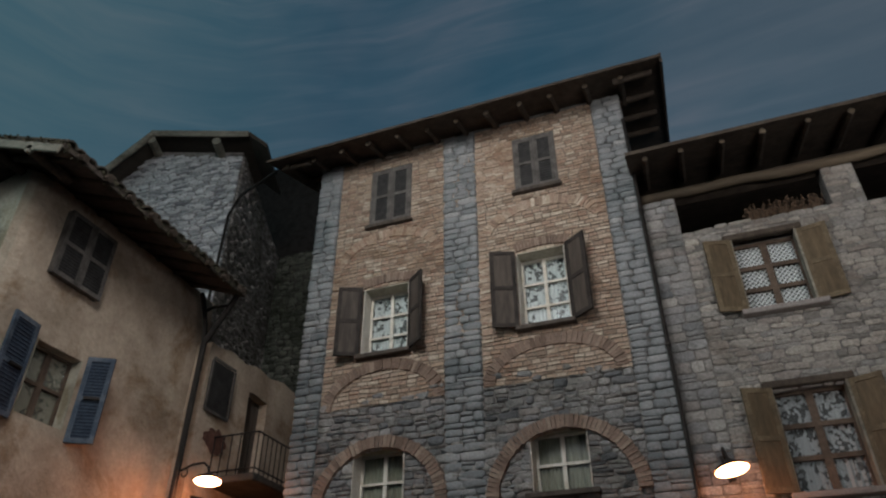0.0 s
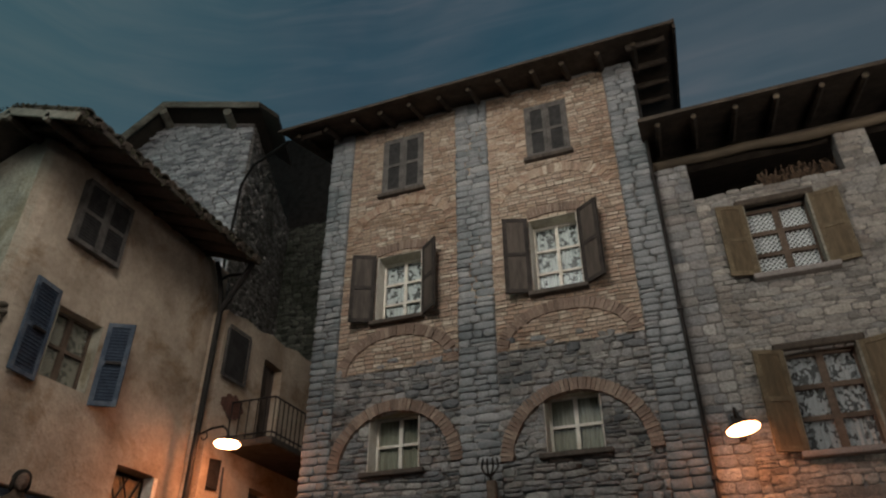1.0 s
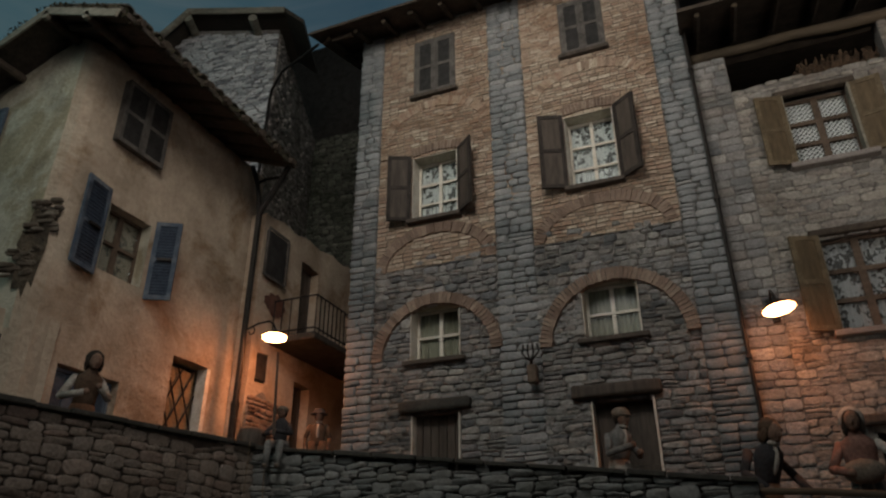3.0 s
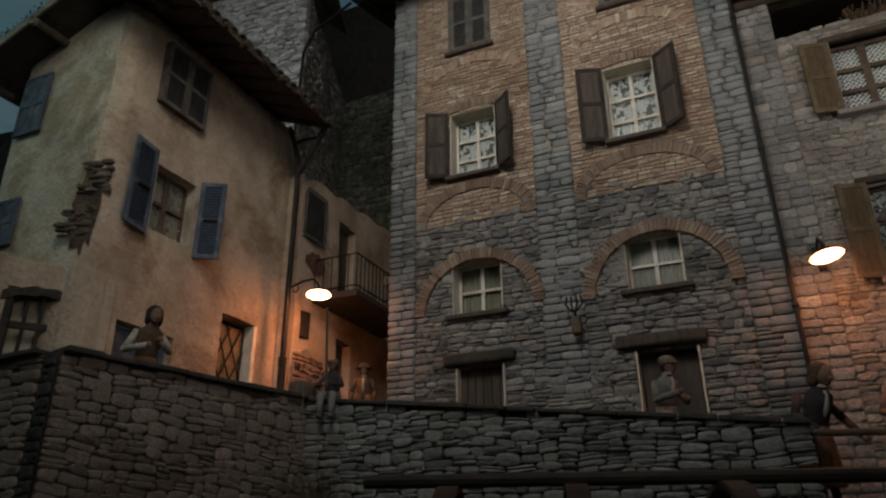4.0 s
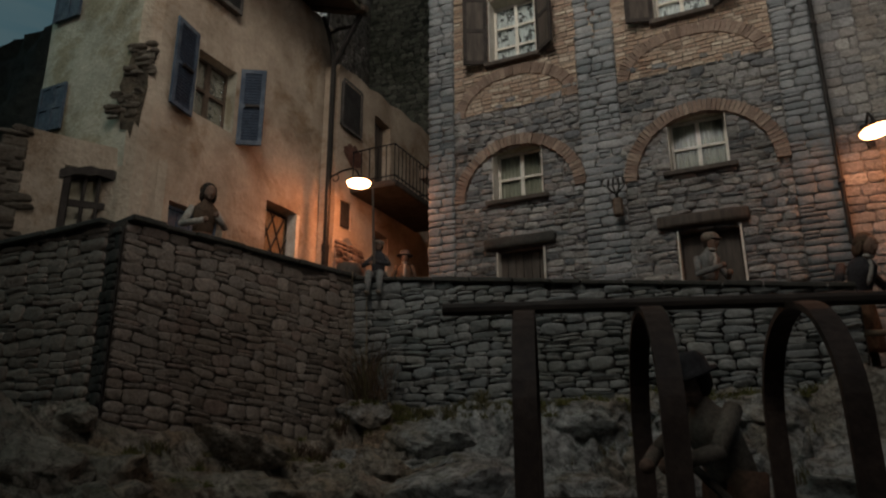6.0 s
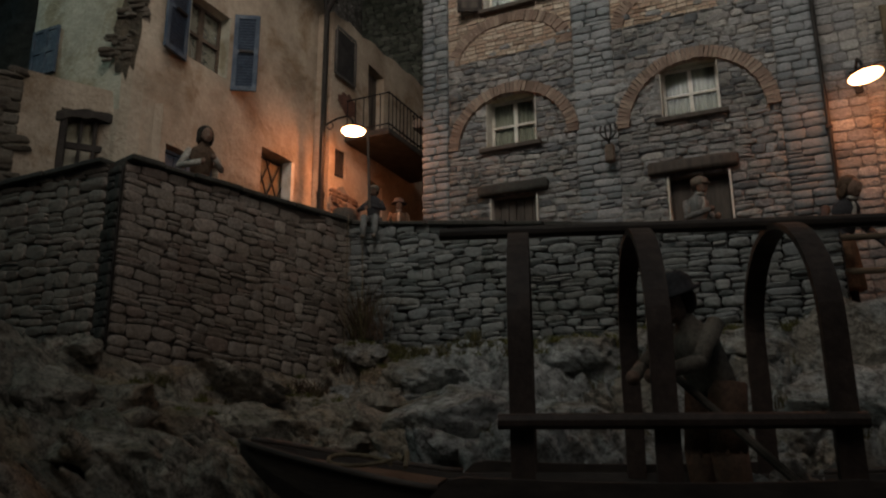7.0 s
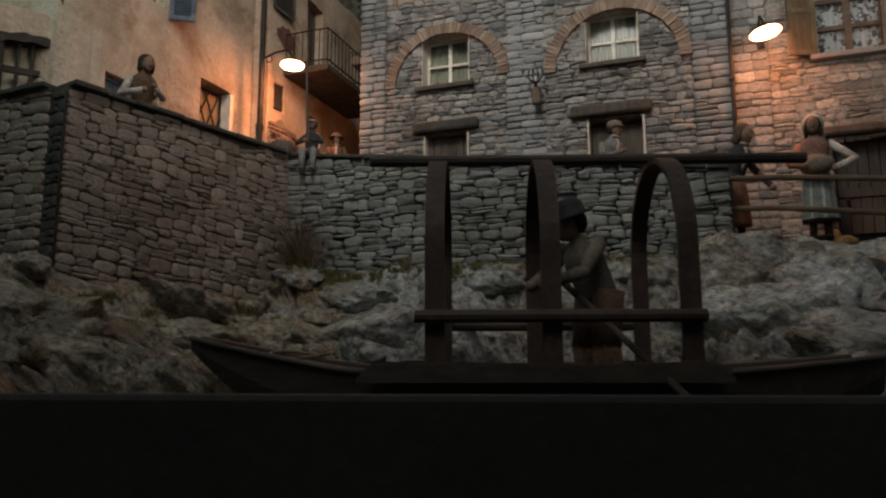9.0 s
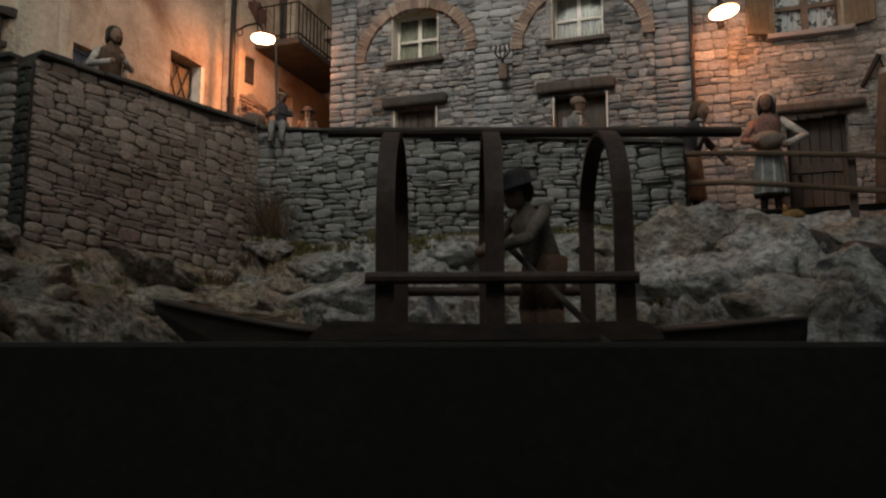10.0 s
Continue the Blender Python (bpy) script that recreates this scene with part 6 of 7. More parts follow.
# ---- iron bar on the wall beside the plank door ----
bar = empty("iron_bar", pose(0, 0, 0), "rusty iron bar leaning out of the stone wall", "iron bar")
bm = bmesh.new()
rod(bm, (0.615, 2.875, 2.018), (0.678, 2.835, 2.140), 0.010, 0.013, 8)
part("rod", bm, M_IRON, bar)
bm = bmesh.new()
rod(bm, (0.676, 2.838, 2.136), (0.705, 2.88, 2.09), 0.003, n=6)
part("stay", bm, M_IRON, bar)

# ---- wooden railing by the rocks ----
rail = empty("railing", pose(0, 2.42, 0), "rustic railing of two thin wooden poles", "railing")
for z, drop in ((1.675, 0.0), (1.562, 0.012)):
    bm = bmesh.new()
    tube(bm, [(-0.15, 0.0, z + 0.006), (0.05, -0.008, z - 0.006), (0.25, -0.02, z - 0.028 - drop * 0.4), (0.5, -0.034, z - 0.058 - drop), (0.75, -0.05, z - 0.10 - drop)], 0.0105, 8)
    part("pole", bm, M_LOG, rail)
for u, h in ((-0.11, 1.70), (0.456, 1.63)):
    part("post", boxes((u - 0.013, u + 0.013, -0.005, 0.02, 1.36, h), bevel=0.003), M_WOOD, rail)


timber = empty("timber", pose(0.64, 2.80, 1.43), "dark rough timber leaning against the stone wall", "timber")
bm = bmesh.new()
tube(bm, [(0.0, -0.02, 0.0), (0.012, 0.0, 0.18), (0.03, 0.02, 0.36), (0.062, 0.04, 0.62)], 0.030, 9)
part("trunk", bm, M_BEAM, timber, smooth=True)


# ---- figures: plain carved dolls ----
def cloth(name, c, k=0.7):
    return surface(name, [tuple(v * k for v in c), c], 30, 0.85, 0.4, 120)


C_HAIR = cloth("dark_hair", (0.03, 0.022, 0.016))
C_SKIN, C_DARK, C_GREY = cloth("doll_face", (0.23, 0.145, 0.105)), cloth("dark_cloth", (0.045, 0.042, 0.045)), cloth("grey_cloth", (0.20, 0.20, 0.19))
C_BROWN, C_WHITE, C_TEAL = cloth("brown_cloth", (0.17, 0.085, 0.045)), cloth("white_cloth", (0.55, 0.52, 0.47)), cloth("grey_green_cloth", (0.19, 0.21, 0.205))
C_ROSE, C_SAND = cloth("rose_cloth", (0.26, 0.14, 0.11)), cloth("sand_cloth", (0.32, 0.26, 0.19))


def lathe(bm, pr, mi, n=16, squash=0.75, folds=0.0):
    rings = []
    for r, z in pr:
        fold = [1 + folds * (pr[-1][1] - z) / (pr[-1][1] - pr[0][1]) * math.cos(k * 2 * math.pi * 7 / n + 0.6 * math.sin(k)) for k in range(n)]
        rings.append([bm.verts.new((r * fold[k] * math.cos(2 * math.pi * k / n), squash * r * fold[k] * math.sin(2 * math.pi * k / n), z)) for k in range(n)])
    for p, q in zip(rings, rings[1:]):
        for k in range(n):
            f = bm.faces.new((p[k], p[(k + 1) % n], q[(k + 1) % n], q[k]))
            f.material_index = mi
    for ring, s in ((rings[0], -1), (rings[-1], 1)):
        f = bm.faces.new(ring[::s])
        f.material_index = mi


def limb(bm, pts, r, mi):
    for k, (a, b) in enumerate(zip(pts, pts[1:])):
        rod(bm, a, b, r * (1 - 0.12 * k), r * (0.88 - 0.12 * k), 9, mi)
        ball(bm, b, r * (0.88 - 0.12 * k), n=8, mi=mi)


def doll(m, mats, label, skirt=True, head="scarf", arms=(), seated=False, h=0.45, lean=0.0, shirt=False, bundle=0, stripes=False):
    """mats: lower clothes, upper clothes, face, headgear, sleeves. arms: lists of shoulder, elbow, wrist."""
    bm = bmesh.new()
    k = h / 0.45
    if seated:
        lathe(bm, [(0.055 * k, 0.0), (0.06 * k, 0.04 * k), (0.05 * k, 0.07 * k)], 0)
        for s in (-1, 1):
            limb(bm, [(s * 0.03 * k, 0.0, 0.035 * k), (s * 0.035 * k, -0.09 * k, 0.04 * k), (s * 0.035 * k, -0.10 * k, -0.08 * k)], 0.024 * k, 0)
            ball(bm, (s * 0.035 * k, -0.115 * k, -0.085 * k), 0.018 * k, (0.8, 1.6, 0.7), 8, 3)
        z = 0.06 * k
    elif skirt:
        lathe(bm, [(0.055 * k, 0.065 * k), (0.057 * k, 0.075 * k), (0.054 * k, 0.13 * k), (0.049 * k, 0.20 * k), (0.042 * k, 0.245 * k)], 0, 42, 0.82, 0.10)
        if stripes:
            for f in bm.faces:
                c = f.calc_center_median()
                if int((math.atan2(c.y, c.x) + math.pi) * 42 / (2 * math.pi)) % 6 == 0 and c.z > 0.09 * k:
                    f.material_index = 3
                elif c.z < 0.085 * k:
                    f.material_index = 5
        for s in (-1, 1):
            rod(bm, (s * 0.022 * k, 0, 0.085 * k), (s * 0.024 * k, -0.004 * k, 0.012 * k), 0.015 * k, 0.012 * k, 8, 5)
            ball(bm, (s * 0.024 * k, -0.018 * k, 0.011 * k), 0.016 * k, (0.8, 1.7, 0.7), 8, 5)
        z = 0.235 * k
    else:
        for s in (-1, 1):
            limb(bm, [(s * 0.026 * k, 0, 0.24 * k), (s * 0.032 * k, -0.012 * k, 0.13 * k), (s * 0.034 * k, 0.0, 0.02 * k)], 0.033 * k, 0)
            ball(bm, (s * 0.034 * k, -0.02 * k, 0.012 * k), 0.019 * k, (0.8, 1.7, 0.7), 8, 3)
        z = 0.215 * k
    top = [(0.040 * k, z), (0.040 * k, z + 0.03 * k), (0.047 * k, z + 0.085 * k), (0.046 * k, z + 0.112 * k), (0.024 * k, z + 0.132 * k), (0.015 * k, z + 0.15 * k)]
    v0 = len(bm.verts)
    lathe(bm, top, 1)
    if shirt:
        ball(bm, (0, -0.020 * k, z + 0.085 * k), 0.030 * k, (0.42, 0.72, 1.6), 10, 7)
        ball(bm, (0, -0.016 * k, z + 0.140 * k), 0.018 * k, (1.2, 0.9, 0.5), 8, 7)
    hz = z + 0.172 * k
    c = 0.95 * k
    ball(bm, (0, -0.014 * c, hz), 0.028 * c, (0.80, 1.05, 1.2), 14, 2)
    ball(bm, (0, -0.030 * c, hz - 0.018 * c), 0.013 * c, (1.0, 0.8, 0.9), 8, 2)
    ball(bm, (0, -0.043 * c, hz - 0.002 * c), 0.006 * c, (0.75, 1.1, 1.6), 6, 2)
    ball(bm, (0, -0.034 * c, hz + 0.012 * c), 0.011 * c, (1.5, 0.7, 0.45), 8, 2)
    if head == "scarf":
        ball(bm, (0, 0.000 * c, hz + 0.002 * c), 0.033 * c, (0.95, 1.0, 1.12), 14, 5)
        ball(bm, (0, 0.012 * c, hz + 0.006 * c), 0.0385 * c, (1.0, 0.95, 1.10), 14, 3)
        for s in (-1, 1):
            ball(bm, (s * 0.024 * c, -0.008 * c, hz - 0.020 * c), 0.013 * c, (0.7, 1.0, 1.9), 8, 5)
        ball(bm, (0, 0.018 * c, hz - 0.040 * c), 0.037 * c, (1.1, 0.75, 1.0), 10, 3)
    elif head == "hat":
        lathe(bm, [(0.054 * c, hz + 0.016 * c), (0.054 * c, hz + 0.021 * c), (0.036 * c, hz + 0.023 * c), (0.032 * c, hz + 0.05 * c), (0.018 * c, hz + 0.056 * c)], 3, squash=0.95)
        ball(bm, (0, 0.008 * c, hz + 0.002 * c), 0.031 * c, (0.95, 0.85, 1.0), 10, 5)
    elif head == "felt":
        lathe(bm, [(0.046 * c, hz + 0.014 * c), (0.047 * c, hz + 0.018 * c), (0.036 * c, hz + 0.021 * c), (0.034 * c, hz + 0.040 * c), (0.024 * c, hz + 0.052 * c), (0.006 * c, hz + 0.055 * c)], 3, 18, 1.05)
        ball(bm, (0, 0.008 * c, hz + 0.002 * c), 0.031 * c, (0.95, 0.85, 1.0), 10, 5)
    elif head == "cap":
        ball(bm, (0, 0.002 * c, hz + 0.018 * c), 0.037 * c, (1.0, 1.08, 0.72), 12, 3)
        ball(bm, (0, -0.036 * c, hz + 0.014 * c), 0.022 * c, (1.1, 0.9, 0.22), 10, 3)
        ball(bm, (0, 0.010 * c, hz), 0.030 * c, (0.95, 0.85, 1.05), 10, 5)
    elif head == "bob":
        ball(bm, (0, 0.010 * c, hz + 0.010 * c), 0.035 * c, (0.98, 0.95, 1.0), 14, 3)
        ball(bm, (0, 0.016 * c, hz - 0.018 * c), 0.031 * c, (1.05, 0.8, 0.95), 12, 3)
        for s in (-1, 1):
            ball(bm, (s * 0.026 * c, 0.000 * c, hz - 0.012 * c), 0.014 * c, (0.7, 1.1, 1.9), 8, 3)
    if bundle:
        ball(bm, (0.0, -0.062 * k, 0.262 * k), 0.05 * k, (1.15, 0.8, 0.72), 14, 6)
    bm.verts.ensure_lookup_table()
    if lean:
        up = [v for v in bm.verts[v0:]]
        bmesh.ops.rotate(bm, cent=(0, 0, z), matrix=Matrix.Rotation(radians(lean), 3, "X"), verts=up)
    for a in arms:
        sleeve = a[3] if len(a) > 3 else 4
        a = a[:3]
        limb(bm, [Vector((a[0][0] * 0.82, a[0][1], a[0][2])) * k] + [Vector(p) * k for p in a[1:]], 0.0150 * k, sleeve)
        ball(bm, Vector(a[-1]) * k, 0.0125 * k, n=8, mi=2)
    ob = part("figurine", bm, mats + [C_HAIR, C_DUN, C_STRAW], None, label, m, True)
    return tagged(ob, category="figurine", group="carved village figures")


C_RUST = cloth("rust_cloth", (0.125, 0.068, 0.042))
C_STRAW, C_DUN, C_VEST = cloth("pale_cap_cloth", (0.44, 0.41, 0.36)), cloth("dun_cloth", (0.20, 0.165, 0.13)), cloth("vest_brown_cloth", (0.11, 0.07, 0.045))
doll(pose(-2.20, 1.70, 1.755, 0, 0, 62), [C_BROWN, C_VEST, C_SKIN, C_HAIR, C_STRAW], "carved figure with brown bobbed hair and pale sleeves at the wall", True, "bob",
     [[(-0.054, 0, 0.345), (-0.088, -0.03, 0.262), (-0.02, -0.095, 0.275)], [(0.054, 0, 0.345), (0.070, -0.05, 0.27), (0.02, -0.095, 0.30)]], h=0.42, lean=14)
doll(pose(-1.83, 2.34, 1.90, 0, 0, 15), [C_GREY, C_DARK, C_SKIN, C_DUN, C_DARK], "carved fisher figure in dark clothes on the wall's corner", head="cap", seated=True,
     arms=[[(-0.055, 0, 0.16), (-0.08, -0.05, 0.10), (-0.02, -0.10, 0.10)], [(0.055, 0, 0.16), (0.08, -0.05, 0.10), (0.0, -0.10, 0.11)]], h=0.31)
doll(pose(-2.02, 2.92, 1.86, 0, 0, 25), [C_VEST, C_VEST, C_SKIN, C_DARK, C_VEST], "small carved figure in an open brown coat in the alley", False, "hat",
     [[(-0.055, 0, 0.34), (-0.072, -0.01, 0.26), (-0.066, -0.03, 0.20)], [(0.055, 0, 0.34), (0.072, -0.01, 0.26), (0.066, -0.03, 0.20)]], h=0.37, shirt=True)
doll(pose(-0.56, 2.66, 1.60, 0, 0, 48), [C_STRAW, C_GREY, C_SKIN, C_DUN, C_GREY], "carved figure in a floppy hat and pale apron", True, "cap",
     [[(-0.052, 0, 0.34), (-0.072, -0.03, 0.265), (-0.01, -0.10, 0.29)], [(0.052, 0, 0.34), (0.07, -0.04, 0.265), (0.02, -0.10, 0.265)]], h=0.43, lean=12, shirt=True)
doll(pose(-0.085, 2.58, 1.455, 0, 0, 40), [C_BROWN, C_DARK, C_SKIN, C_VEST, C_DARK], "carved figure in a dark jacket and brown skirt by the wall", True, "bob",
     [[(-0.055, 0, 0.34), (-0.095, -0.03, 0.27), (-0.075, -0.10, 0.215)], [(0.055, 0, 0.34), (0.10, -0.02, 0.27), (0.105, -0.08, 0.205)]], h=0.48, lean=22, shirt=True)
doll(pose(0.21, 2.60, 1.455, 0, 0, -8), [C_TEAL, C_ROSE, C_SKIN, C_STRAW, C_WHITE], "carved figure with pale head scarf and white sleeve by the railing", True, "scarf",
     [[(-0.054, 0, 0.345), (-0.078, -0.04, 0.27), (-0.03, -0.095, 0.25), 1], [(0.054, 0, 0.345), (0.122, -0.012, 0.275), (0.055, -0.075, 0.235)]], h=0.49, bundle=1, lean=6, stripes=True)

# straw bundle before the plank door
bm = bmesh.new()
ball(bm, (0, 0, 0), 0.030, (1.35, 0.9, 0.8), 14)
ball(bm, (-0.026, -0.004, 0.024), 0.015, (0.8, 0.8, 1.2), 10)
for v in bm.verts:
    v.co *= 1 + 0.16 * noise.noise(v.co * 60)
bundle_ = part("straw_bundle", bm, M_OCHRE, None, "small ochre straw bundle on the rocks by the door", pose(0.262, 2.45, 1.425), True)
tagged(bundle_, category="bundle")

# fishing rod and line of the seated figure
rodt = empty("fishing_rod", pose(-1.88, 2.27, 0), "thin dark fishing rod with a pale line", "fishing rod")
bm = bmesh.new()
rod(bm, (0.095, -0.04, 1.95), (0.092, -0.06, 2.27), 0.006, 0.004, 6)
part("pole", bm, M_WOOD, rodt)
bm = bmesh.new()
rod(bm, (0.02, -0.08, 1.92), (0.02, -0.09, 1.35), 0.0012, n=5)
part("line", bm, M_STRAW, rodt)
bucket = empty("bucket", pose(-2.03, 2.42, 1.76), "dark round basket on the terrace wall", "basket")
bm = bmesh.new()
lathe(bm, [(0.045, 0.0), (0.058, 0.10), (0.062, 0.22), (0.052, 0.262), (0.03, 0.27)], 0, 16, 1.0)
part("body", bm, M_WOOD, bucket, smooth=True)

# ---- covered lake boat ----
boat = empty("boat", pose(-0.779, 1.106, 0, 0, 0, 16.94), "dark tarred wooden lake boat with bare hoops", "boat")
B0, B1 = -0.535, 0.905


def hull_at(s):
    f = (s - B0) / (B1 - B0)
    half = 0.215 * (max(0.0, math.sin(math.pi * min(1.0, max(0.0, 0.004 + 0.96 * f)))) ** 0.6)
    rim = 0.998 + 0.070 * max(0.0, (0.28 - f) / 0.28) ** 1.2 + 0.028 * max(0.0, (f - 0.76) / 0.24) ** 1.2
    keel = 0.86 + 0.185 * max(0.0, (0.22 - f) / 0.22) ** 1.3 + 0.10 * max(0.0, (f - 0.82) / 0.18) ** 1.6
    return half, rim, keel


bm = bmesh.new()
prev = None
for k in range(49):
    s = B0 + (B1 - B0) * k / 48
    half, rim, keel = hull_at(s)
    lo_ = half * 0.72
    ring = [bm.verts.new(p) for p in ((s, -half, rim), (s, -half * 0.92, (rim + keel) / 2), (s, -lo_, keel), (s, lo_, keel), (s, half * 0.92, (rim + keel) / 2), (s, half, rim),
                                      (s, half - 0.014, rim), (s, half * 0.86 - 0.012, (rim + keel) / 2 + 0.01), (s, lo_ * 0.9, keel + 0.02), (s, -lo_ * 0.9, keel + 0.02), (s, -half * 0.86 + 0.012, (rim + keel) / 2 + 0.01), (s, -half + 0.014, rim))]
    if prev:
        for i in range(12):
            j = (i + 1) % 12
            bm.faces.new((prev[i], prev[j], ring[j], ring[i]))
    else:
        bm.faces.new(ring)
    prev = ring
bm.faces.new(prev[::-1])
hull = part("hull", bm, M_BOAT, boat)
bm = bmesh.new()
for y0, y1 in ((-0.224, -0.206), (0.206, 0.224)):
    bm = bmesh.new()
    prev = None
    for k in range(25):
        s = -0.138 + 0.685 * k / 24
        top = 0.990 + min(1.0, k / 1.2, (24 - k) / 1.2) * (0.024 + 0.010 * (abs(k - 12) / 12) ** 2)
        ring = [bm.verts.new(p) for p in ((s, y0, 0.982), (s, y1, 0.982), (s, y1, top), (s, y0, top))]
        if prev:
            for i in range(4):
                bm.faces.new((prev[i], prev[(i + 1) % 4], ring[(i + 1) % 4], ring[i]))
        else:
            bm.faces.new(ring)
        prev = ring
    bm.faces.new(prev[::-1])
    part("washboard", bm, M_BOAT, boat, "tarred washboard raised amidships")
for side_ in (-1, 1):
    for a, b in ((B0 + 0.006, -0.13), (0.56, B1 - 0.006)):
        bm = bmesh.new()
        tube(bm, [(s, side_ * (hull_at(s)[0] + 0.002), hull_at(s)[1] + 0.003) for s in (a + (b - a) * k / 14 for k in range(15))], 0.0065, 6)
        part("gunwale", bm, M_RUBRAIL, boat, "worn brown rubbing strake", smooth=True)
bm = bmesh.new()
va = [bm.verts.new(p) for p in ((-0.49, -0.025, 1.046), (-0.49, 0.025, 1.046), (-0.16, 0.155, 0.990), (-0.16, -0.155, 0.990))]
vb = [bm.verts.new(v.co + Vector((0, 0, -0.015))) for v in va]
bm.faces.new(va), bm.faces.new(vb[::-1])
for k in range(4):
    bm.faces.new((va[k], va[(k + 1) % 4], vb[(k + 1) % 4], vb[k]))
part("foredeck", bm, M_FRAME_BROWN, boat, "worn planked foredeck")
for s in (0.03, 0.42, 0.66):
    part("thwart", boxes((s, s + 0.06, 0.03 - hull_at(s + 0.06)[0], hull_at(s + 0.06)[0] - 0.03, 0.965, 0.98), bevel=0.002), M_BOAT, boat)


def hoop(s, w=0.200, z0=0.988, top=1.448, spring=1.25, band=0.0375, thick=0.012):
    bm = bmesh.new()
    pts = [(-w, z0), (-w, spring * 0.5 + z0 * 0.5), (-w, spring)]
    pts += [(-w * math.cos(t), spring + (top - spring) * math.sin(t)) for t in (math.pi * k / 22 for k in range(1, 22))] + [(w, spring), (w, z0)]
    prev = None
    for k, (y, z) in enumerate(pts):
        a, b = pts[max(0, k - 1)], pts[min(len(pts) - 1, k + 1)]
        d = Vector((b[0] - a[0], b[1] - a[1])).normalized()
        n_ = Vector((-d.y, d.x)) * thick / 2
        ring = [bm.verts.new(p) for p in ((s - band / 2, y + n_.x, z + n_.y), (s + band / 2, y + n_.x, z + n_.y), (s + band / 2, y - n_.x, z - n_.y), (s - band / 2, y - n_.x, z - n_.y))]
        if prev:
            for i in range(4):
                bm.faces.new((prev[i], prev[(i + 1) % 4], ring[(i + 1) % 4], ring[i]))
        else:
            bm.faces.new(ring)
        prev = ring
    bm.faces.new(prev[::-1])
    return part("hoop", bm, M_HOOP, boat, "bent flat wooden hoop", smooth=False)


for s in (0.006, 0.225, 0.482):
    hoop(s)
bm = bmesh.new()
rod(bm, (-0.15, 0, 1.463), (0.805, 0, 1.458), 0.0125, n=9)
part("ridge_pole", bm, M_BOAT, boat)
for y in (-0.222, 0.222):
    bm = bmesh.new()
    rod(bm, (-0.03, y, 1.103), (0.503, y, 1.103), 0.0125, n=9)
    part("side_rail", bm, M_HOOP, boat)
bm = bmesh.new()
tube(bm, [(-0.30 + (0.055 + 0.0012 * k) * math.cos(k * 0.45), 0.0 + (0.04 + 0.001 * k) * math.sin(k * 0.45), 1.026 + 0.016 * math.sin(k * 0.31) ** 2) for k in range(17)] + [(-0.215, -0.03, 1.035), (-0.20, -0.075, 1.05), (-0.195, -0.115, 1.028)], 0.0042, 6)
ropec = part("rope_coil", bm, M_STRAW, None, "coiled pale rope on the boat's foredeck", boat.matrix_basis.copy())
tagged(ropec, category="rope")
doll(boat.matrix_basis @ pose(0.352, 0.02, 0.905, 0, 0, -62), [C_RUST, C_DUN, C_SKIN, C_DARK, C_DUN], "carved boatman figure in a felt hat rowing on his feet", False, "felt",
     [[(-0.058, -0.03, 0.335), (-0.075, -0.09, 0.27), (-0.03, -0.14, 0.25)], [(0.058, -0.03, 0.335), (0.075, -0.09, 0.27), (0.02, -0.14, 0.25)]], h=0.49, lean=21)
oar = empty("oar", boat.matrix_basis.copy(), "long brown wooden oar across the boat's side", "oar")
bm = bmesh.new()
rod(bm, (0.255, -0.02, 1.20), (0.50, -0.30, 0.90), 0.0075, 0.0075, 8)
part("shaft", bm, M_BEAM, oar)


# ---- wet channel where water trickles down the rocks ----
ROCKS = np.array([tuple(o.matrix_basis @ v.co) for o in bpy.data.objects if o.name.startswith("rock") for v in o.data.vertices])


def rock_top(x, y, reach=0.014):
    """Height of the bank, with the blocks that lie on it."""
    near = ROCKS[(abs(ROCKS[:, 0] - x) < reach) & (abs(ROCKS[:, 1] - y) < reach)]
    return max(bank_z(x, y) + 0.02, near[:, 2].max() if len(near) else 0.0)


rows_ = []
for k in range(60):
    f = k / 59
    mid = 0.115 + 0.40 * f + 0.025 * math.sin(f * 9)
    half = 0.016 + 0.030 * f + 0.008 * math.sin(f * 23)
    rows_.append([(mid + half * (i / 3 - 1), 2.30 - 0.72 * f) for i in range(7)])
tall = np.array([[rock_top(x, y) for x, y in r] for r in rows_])
tall = (tall + np.roll(tall, 1, 1) + np.roll(tall, -1, 1)) / 3
tall[1:-1] = (tall[1:-1] + tall[:-2] + tall[2:]) / 3
vs = [(x, y - 0.006, tall[k, i] + 0.010 - 0.016 * abs(i / 3 - 1) ** 2) for k, r in enumerate(rows_) for i, (x, y) in enumerate(r)]
fs = [(k * 7 + i, k * 7 + i + 1, k * 7 + i + 8, k * 7 + i + 7) for k in range(59) for i in range(6)]
tagged(part("stream", (vs, [], fs), M_WET, smooth=True), "thin glinting trickle of water down dark wet rock", "stream", kind="structure")


cord = empty("cord", pose(-1.84, 2.285, 0), "thin pale cord hanging down the wall to the rocks", "cord")
bm = bmesh.new()
tube(bm, [(-0.008, -0.010, 1.93), (-0.004, -0.006, 1.75), (0.0, -0.004, 1.58), (0.006, -0.012, 1.43)], 0.0018, 5)
part("strand", bm, M_STRAW, cord)


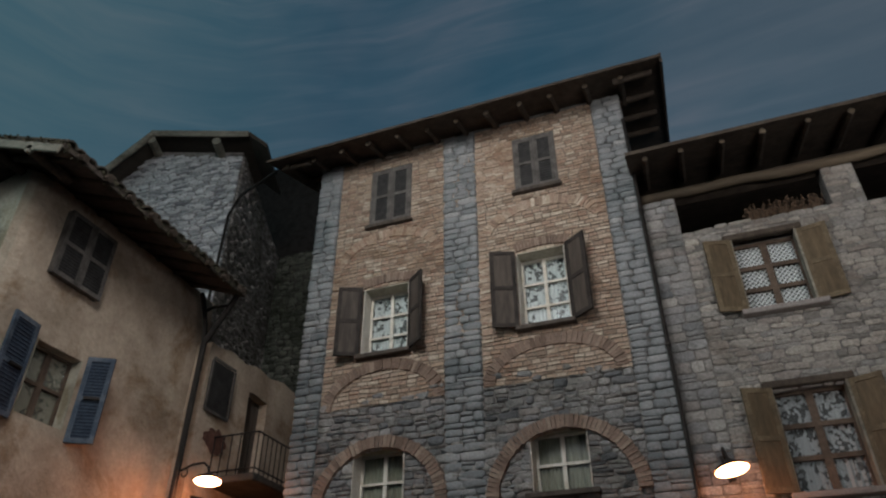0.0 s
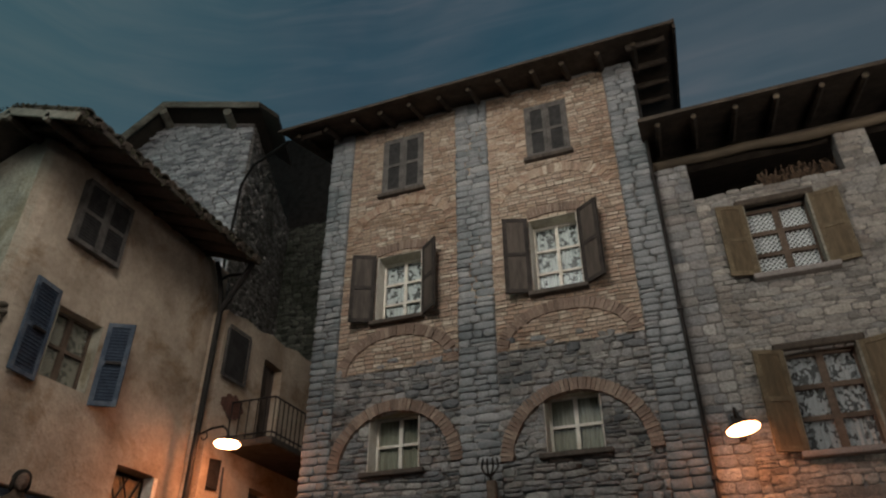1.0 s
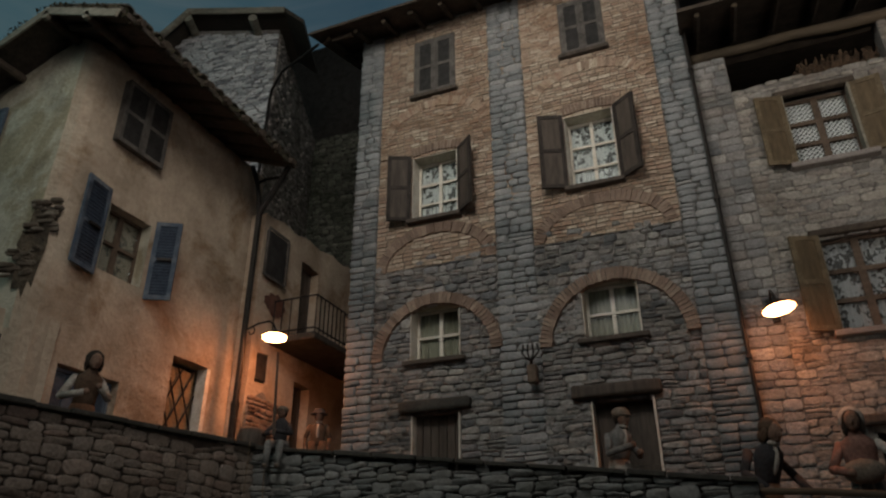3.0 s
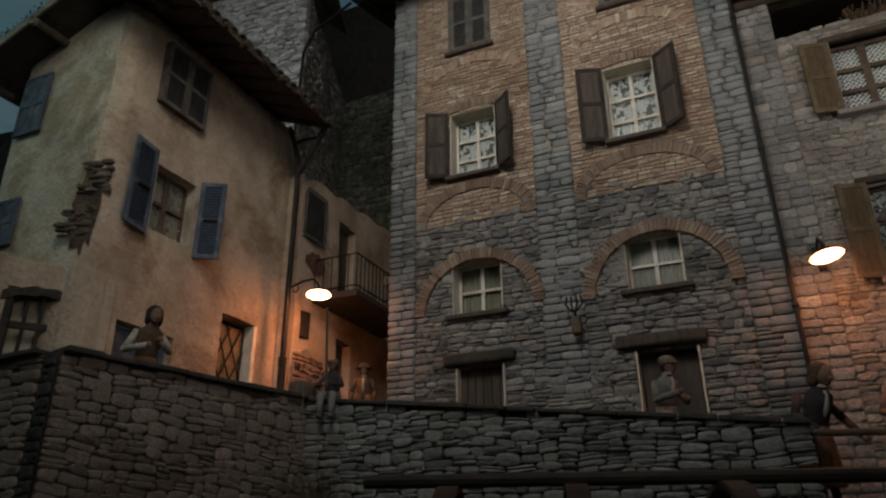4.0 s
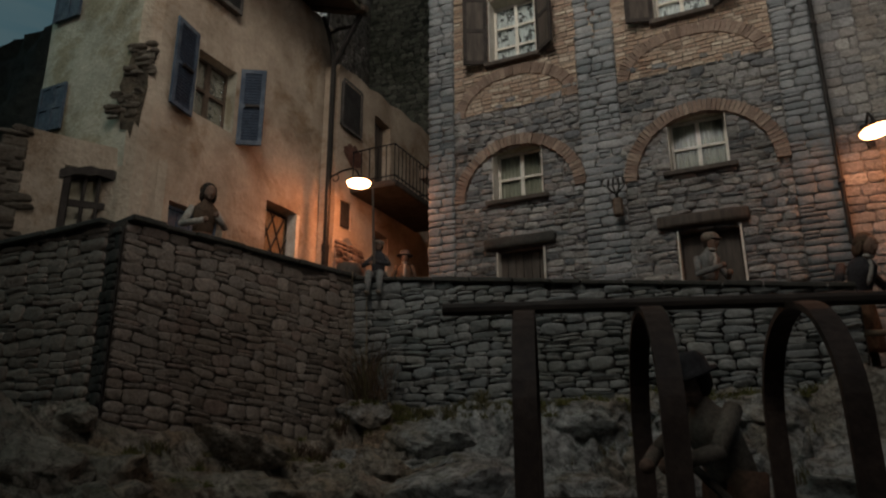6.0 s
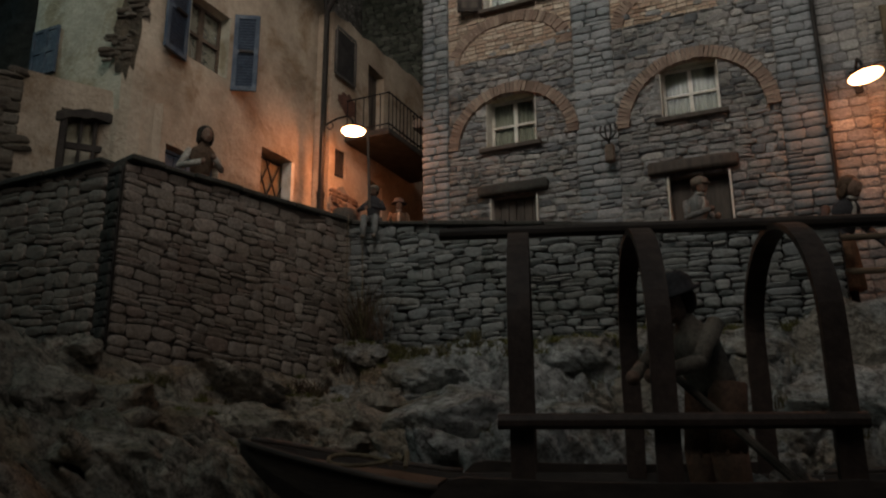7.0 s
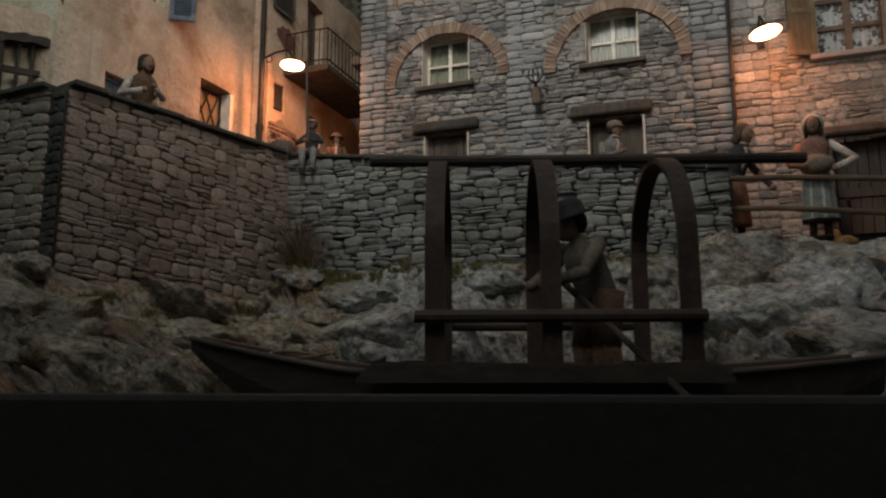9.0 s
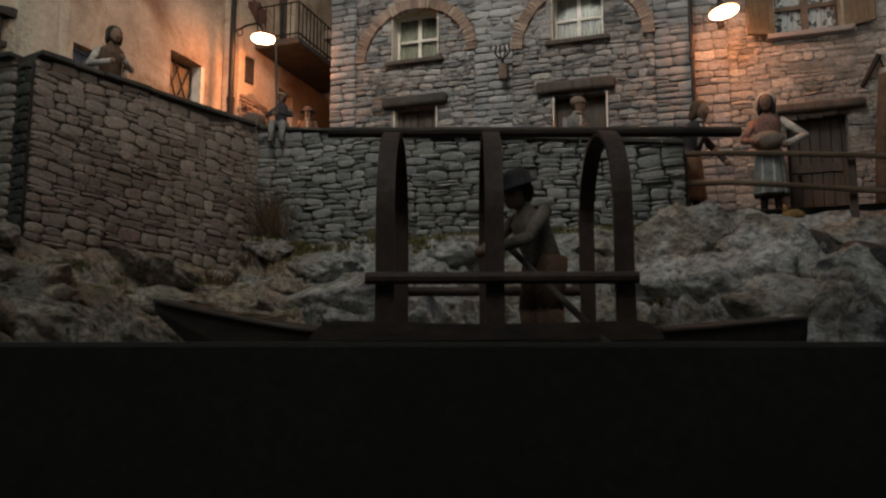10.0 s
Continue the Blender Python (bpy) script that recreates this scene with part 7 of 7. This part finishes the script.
# ---- grass and twigs on the bank ----
def tuft(x, y, z, n, h, seed, material=M_GRASS):
    rng = random.Random(seed)
    vs, fs = [], []
    for k in range(n):
        a, r = rng.uniform(0, 6.28), rng.uniform(0, 0.03)
        p = Vector((r * math.cos(a), r * math.sin(a), -0.01))
        t = Vector((rng.uniform(-0.6, 0.6), rng.uniform(-0.6, 0.3), 1)).normalized() * h * rng.uniform(0.5, 1.1)
        s = Vector((math.cos(a + 1), math.sin(a + 1), 0)) * 0.0016
        o = len(vs)
        q = p + t * 0.6
        e = p + t + Vector((t.x, t.y, -0.2 * h)) * 0.4
        vs += [tuple(p - s), tuple(p + s), tuple(q + s * 0.7), tuple(q - s * 0.7), tuple(e)]
        fs += [(o, o + 1, o + 2, o + 3), (o + 3, o + 2, o + 4)]
    ob = part("grass_tuft", (vs, [], fs), material, None, "tuft of dry yellow-green grass among the rocks", pose(x, y, z))
    tagged(ob, category="grass", group="grass tufts on the bank", kind="stuff")


_rng = random.Random(31)
for k in range(110):
    x = _rng.uniform(-1.85, 0.3)
    y = 2.29 - abs(_rng.gauss(0, 0.05)) if k < 80 else _rng.uniform(1.5, 2.2)
    at = bank_point(x, y)
    tuft(round(at[0], 3), round(at[1], 3), at[2], 34, _rng.uniform(0.03, 0.075), k)
for k in range(4):
    tuft(-1.86 + 0.025 * k, 2.26 - 0.015 * k, 1.425, 30, 0.20 + 0.04 * k, 90 + k, M_DRY if k % 2 else M_GRASS)
for k in range(6):
    tuft(-1.885 + 0.035 * k, 2.28 - 0.012 * k, 1.415, 18, 0.24 + 0.05 * (k % 3), 160 + k, M_DRY)
for k in range(5):
    x, y = -1.95 + 0.02 * k, 2.02 + 0.04 * k
    at = bank_point(x, y)
    tuft(round(at[0], 3), round(at[1], 3), at[2], 60, 0.07 + 0.02 * (k % 3), 140 + k, M_DRY)


_rng = random.Random(55)
for k in range(90):
    x, y = (_rng.uniform(-1.80, 0.08), 2.29 - abs(_rng.gauss(0, 0.06))) if k < 65 else (_rng.uniform(-2.05, -1.5), _rng.uniform(1.3, 2.2))
    tuft(round(x, 3), round(y, 3), round(rock_top(x, y), 3), 46, _rng.uniform(0.016, 0.038), 800 + k, M_MOSS)
_rng = random.Random(77)
for k in range(110):
    x = _rng.uniform(-1.82, -0.12)
    y = 2.305 - abs(_rng.gauss(0, 0.03))
    at = bank_point(x, y)
    tuft(round(x, 3), round(at[1], 3), round(at[2], 3), 70, _rng.uniform(0.018, 0.045), 300 + k)
for k in range(40):
    f = _rng.random()
    x, y = -2.10 + 0.20 * f + abs(_rng.gauss(0, 0.02)), 1.36 + 0.9 * f
    at = bank_point(x, y)
    tuft(round(at[0], 3), round(at[1], 3), round(at[2], 3), 60, _rng.uniform(0.018, 0.05), 500 + k)

# ---- the stones and bricks of the walls ----
for row in PIECES:
    lay_now(*row)
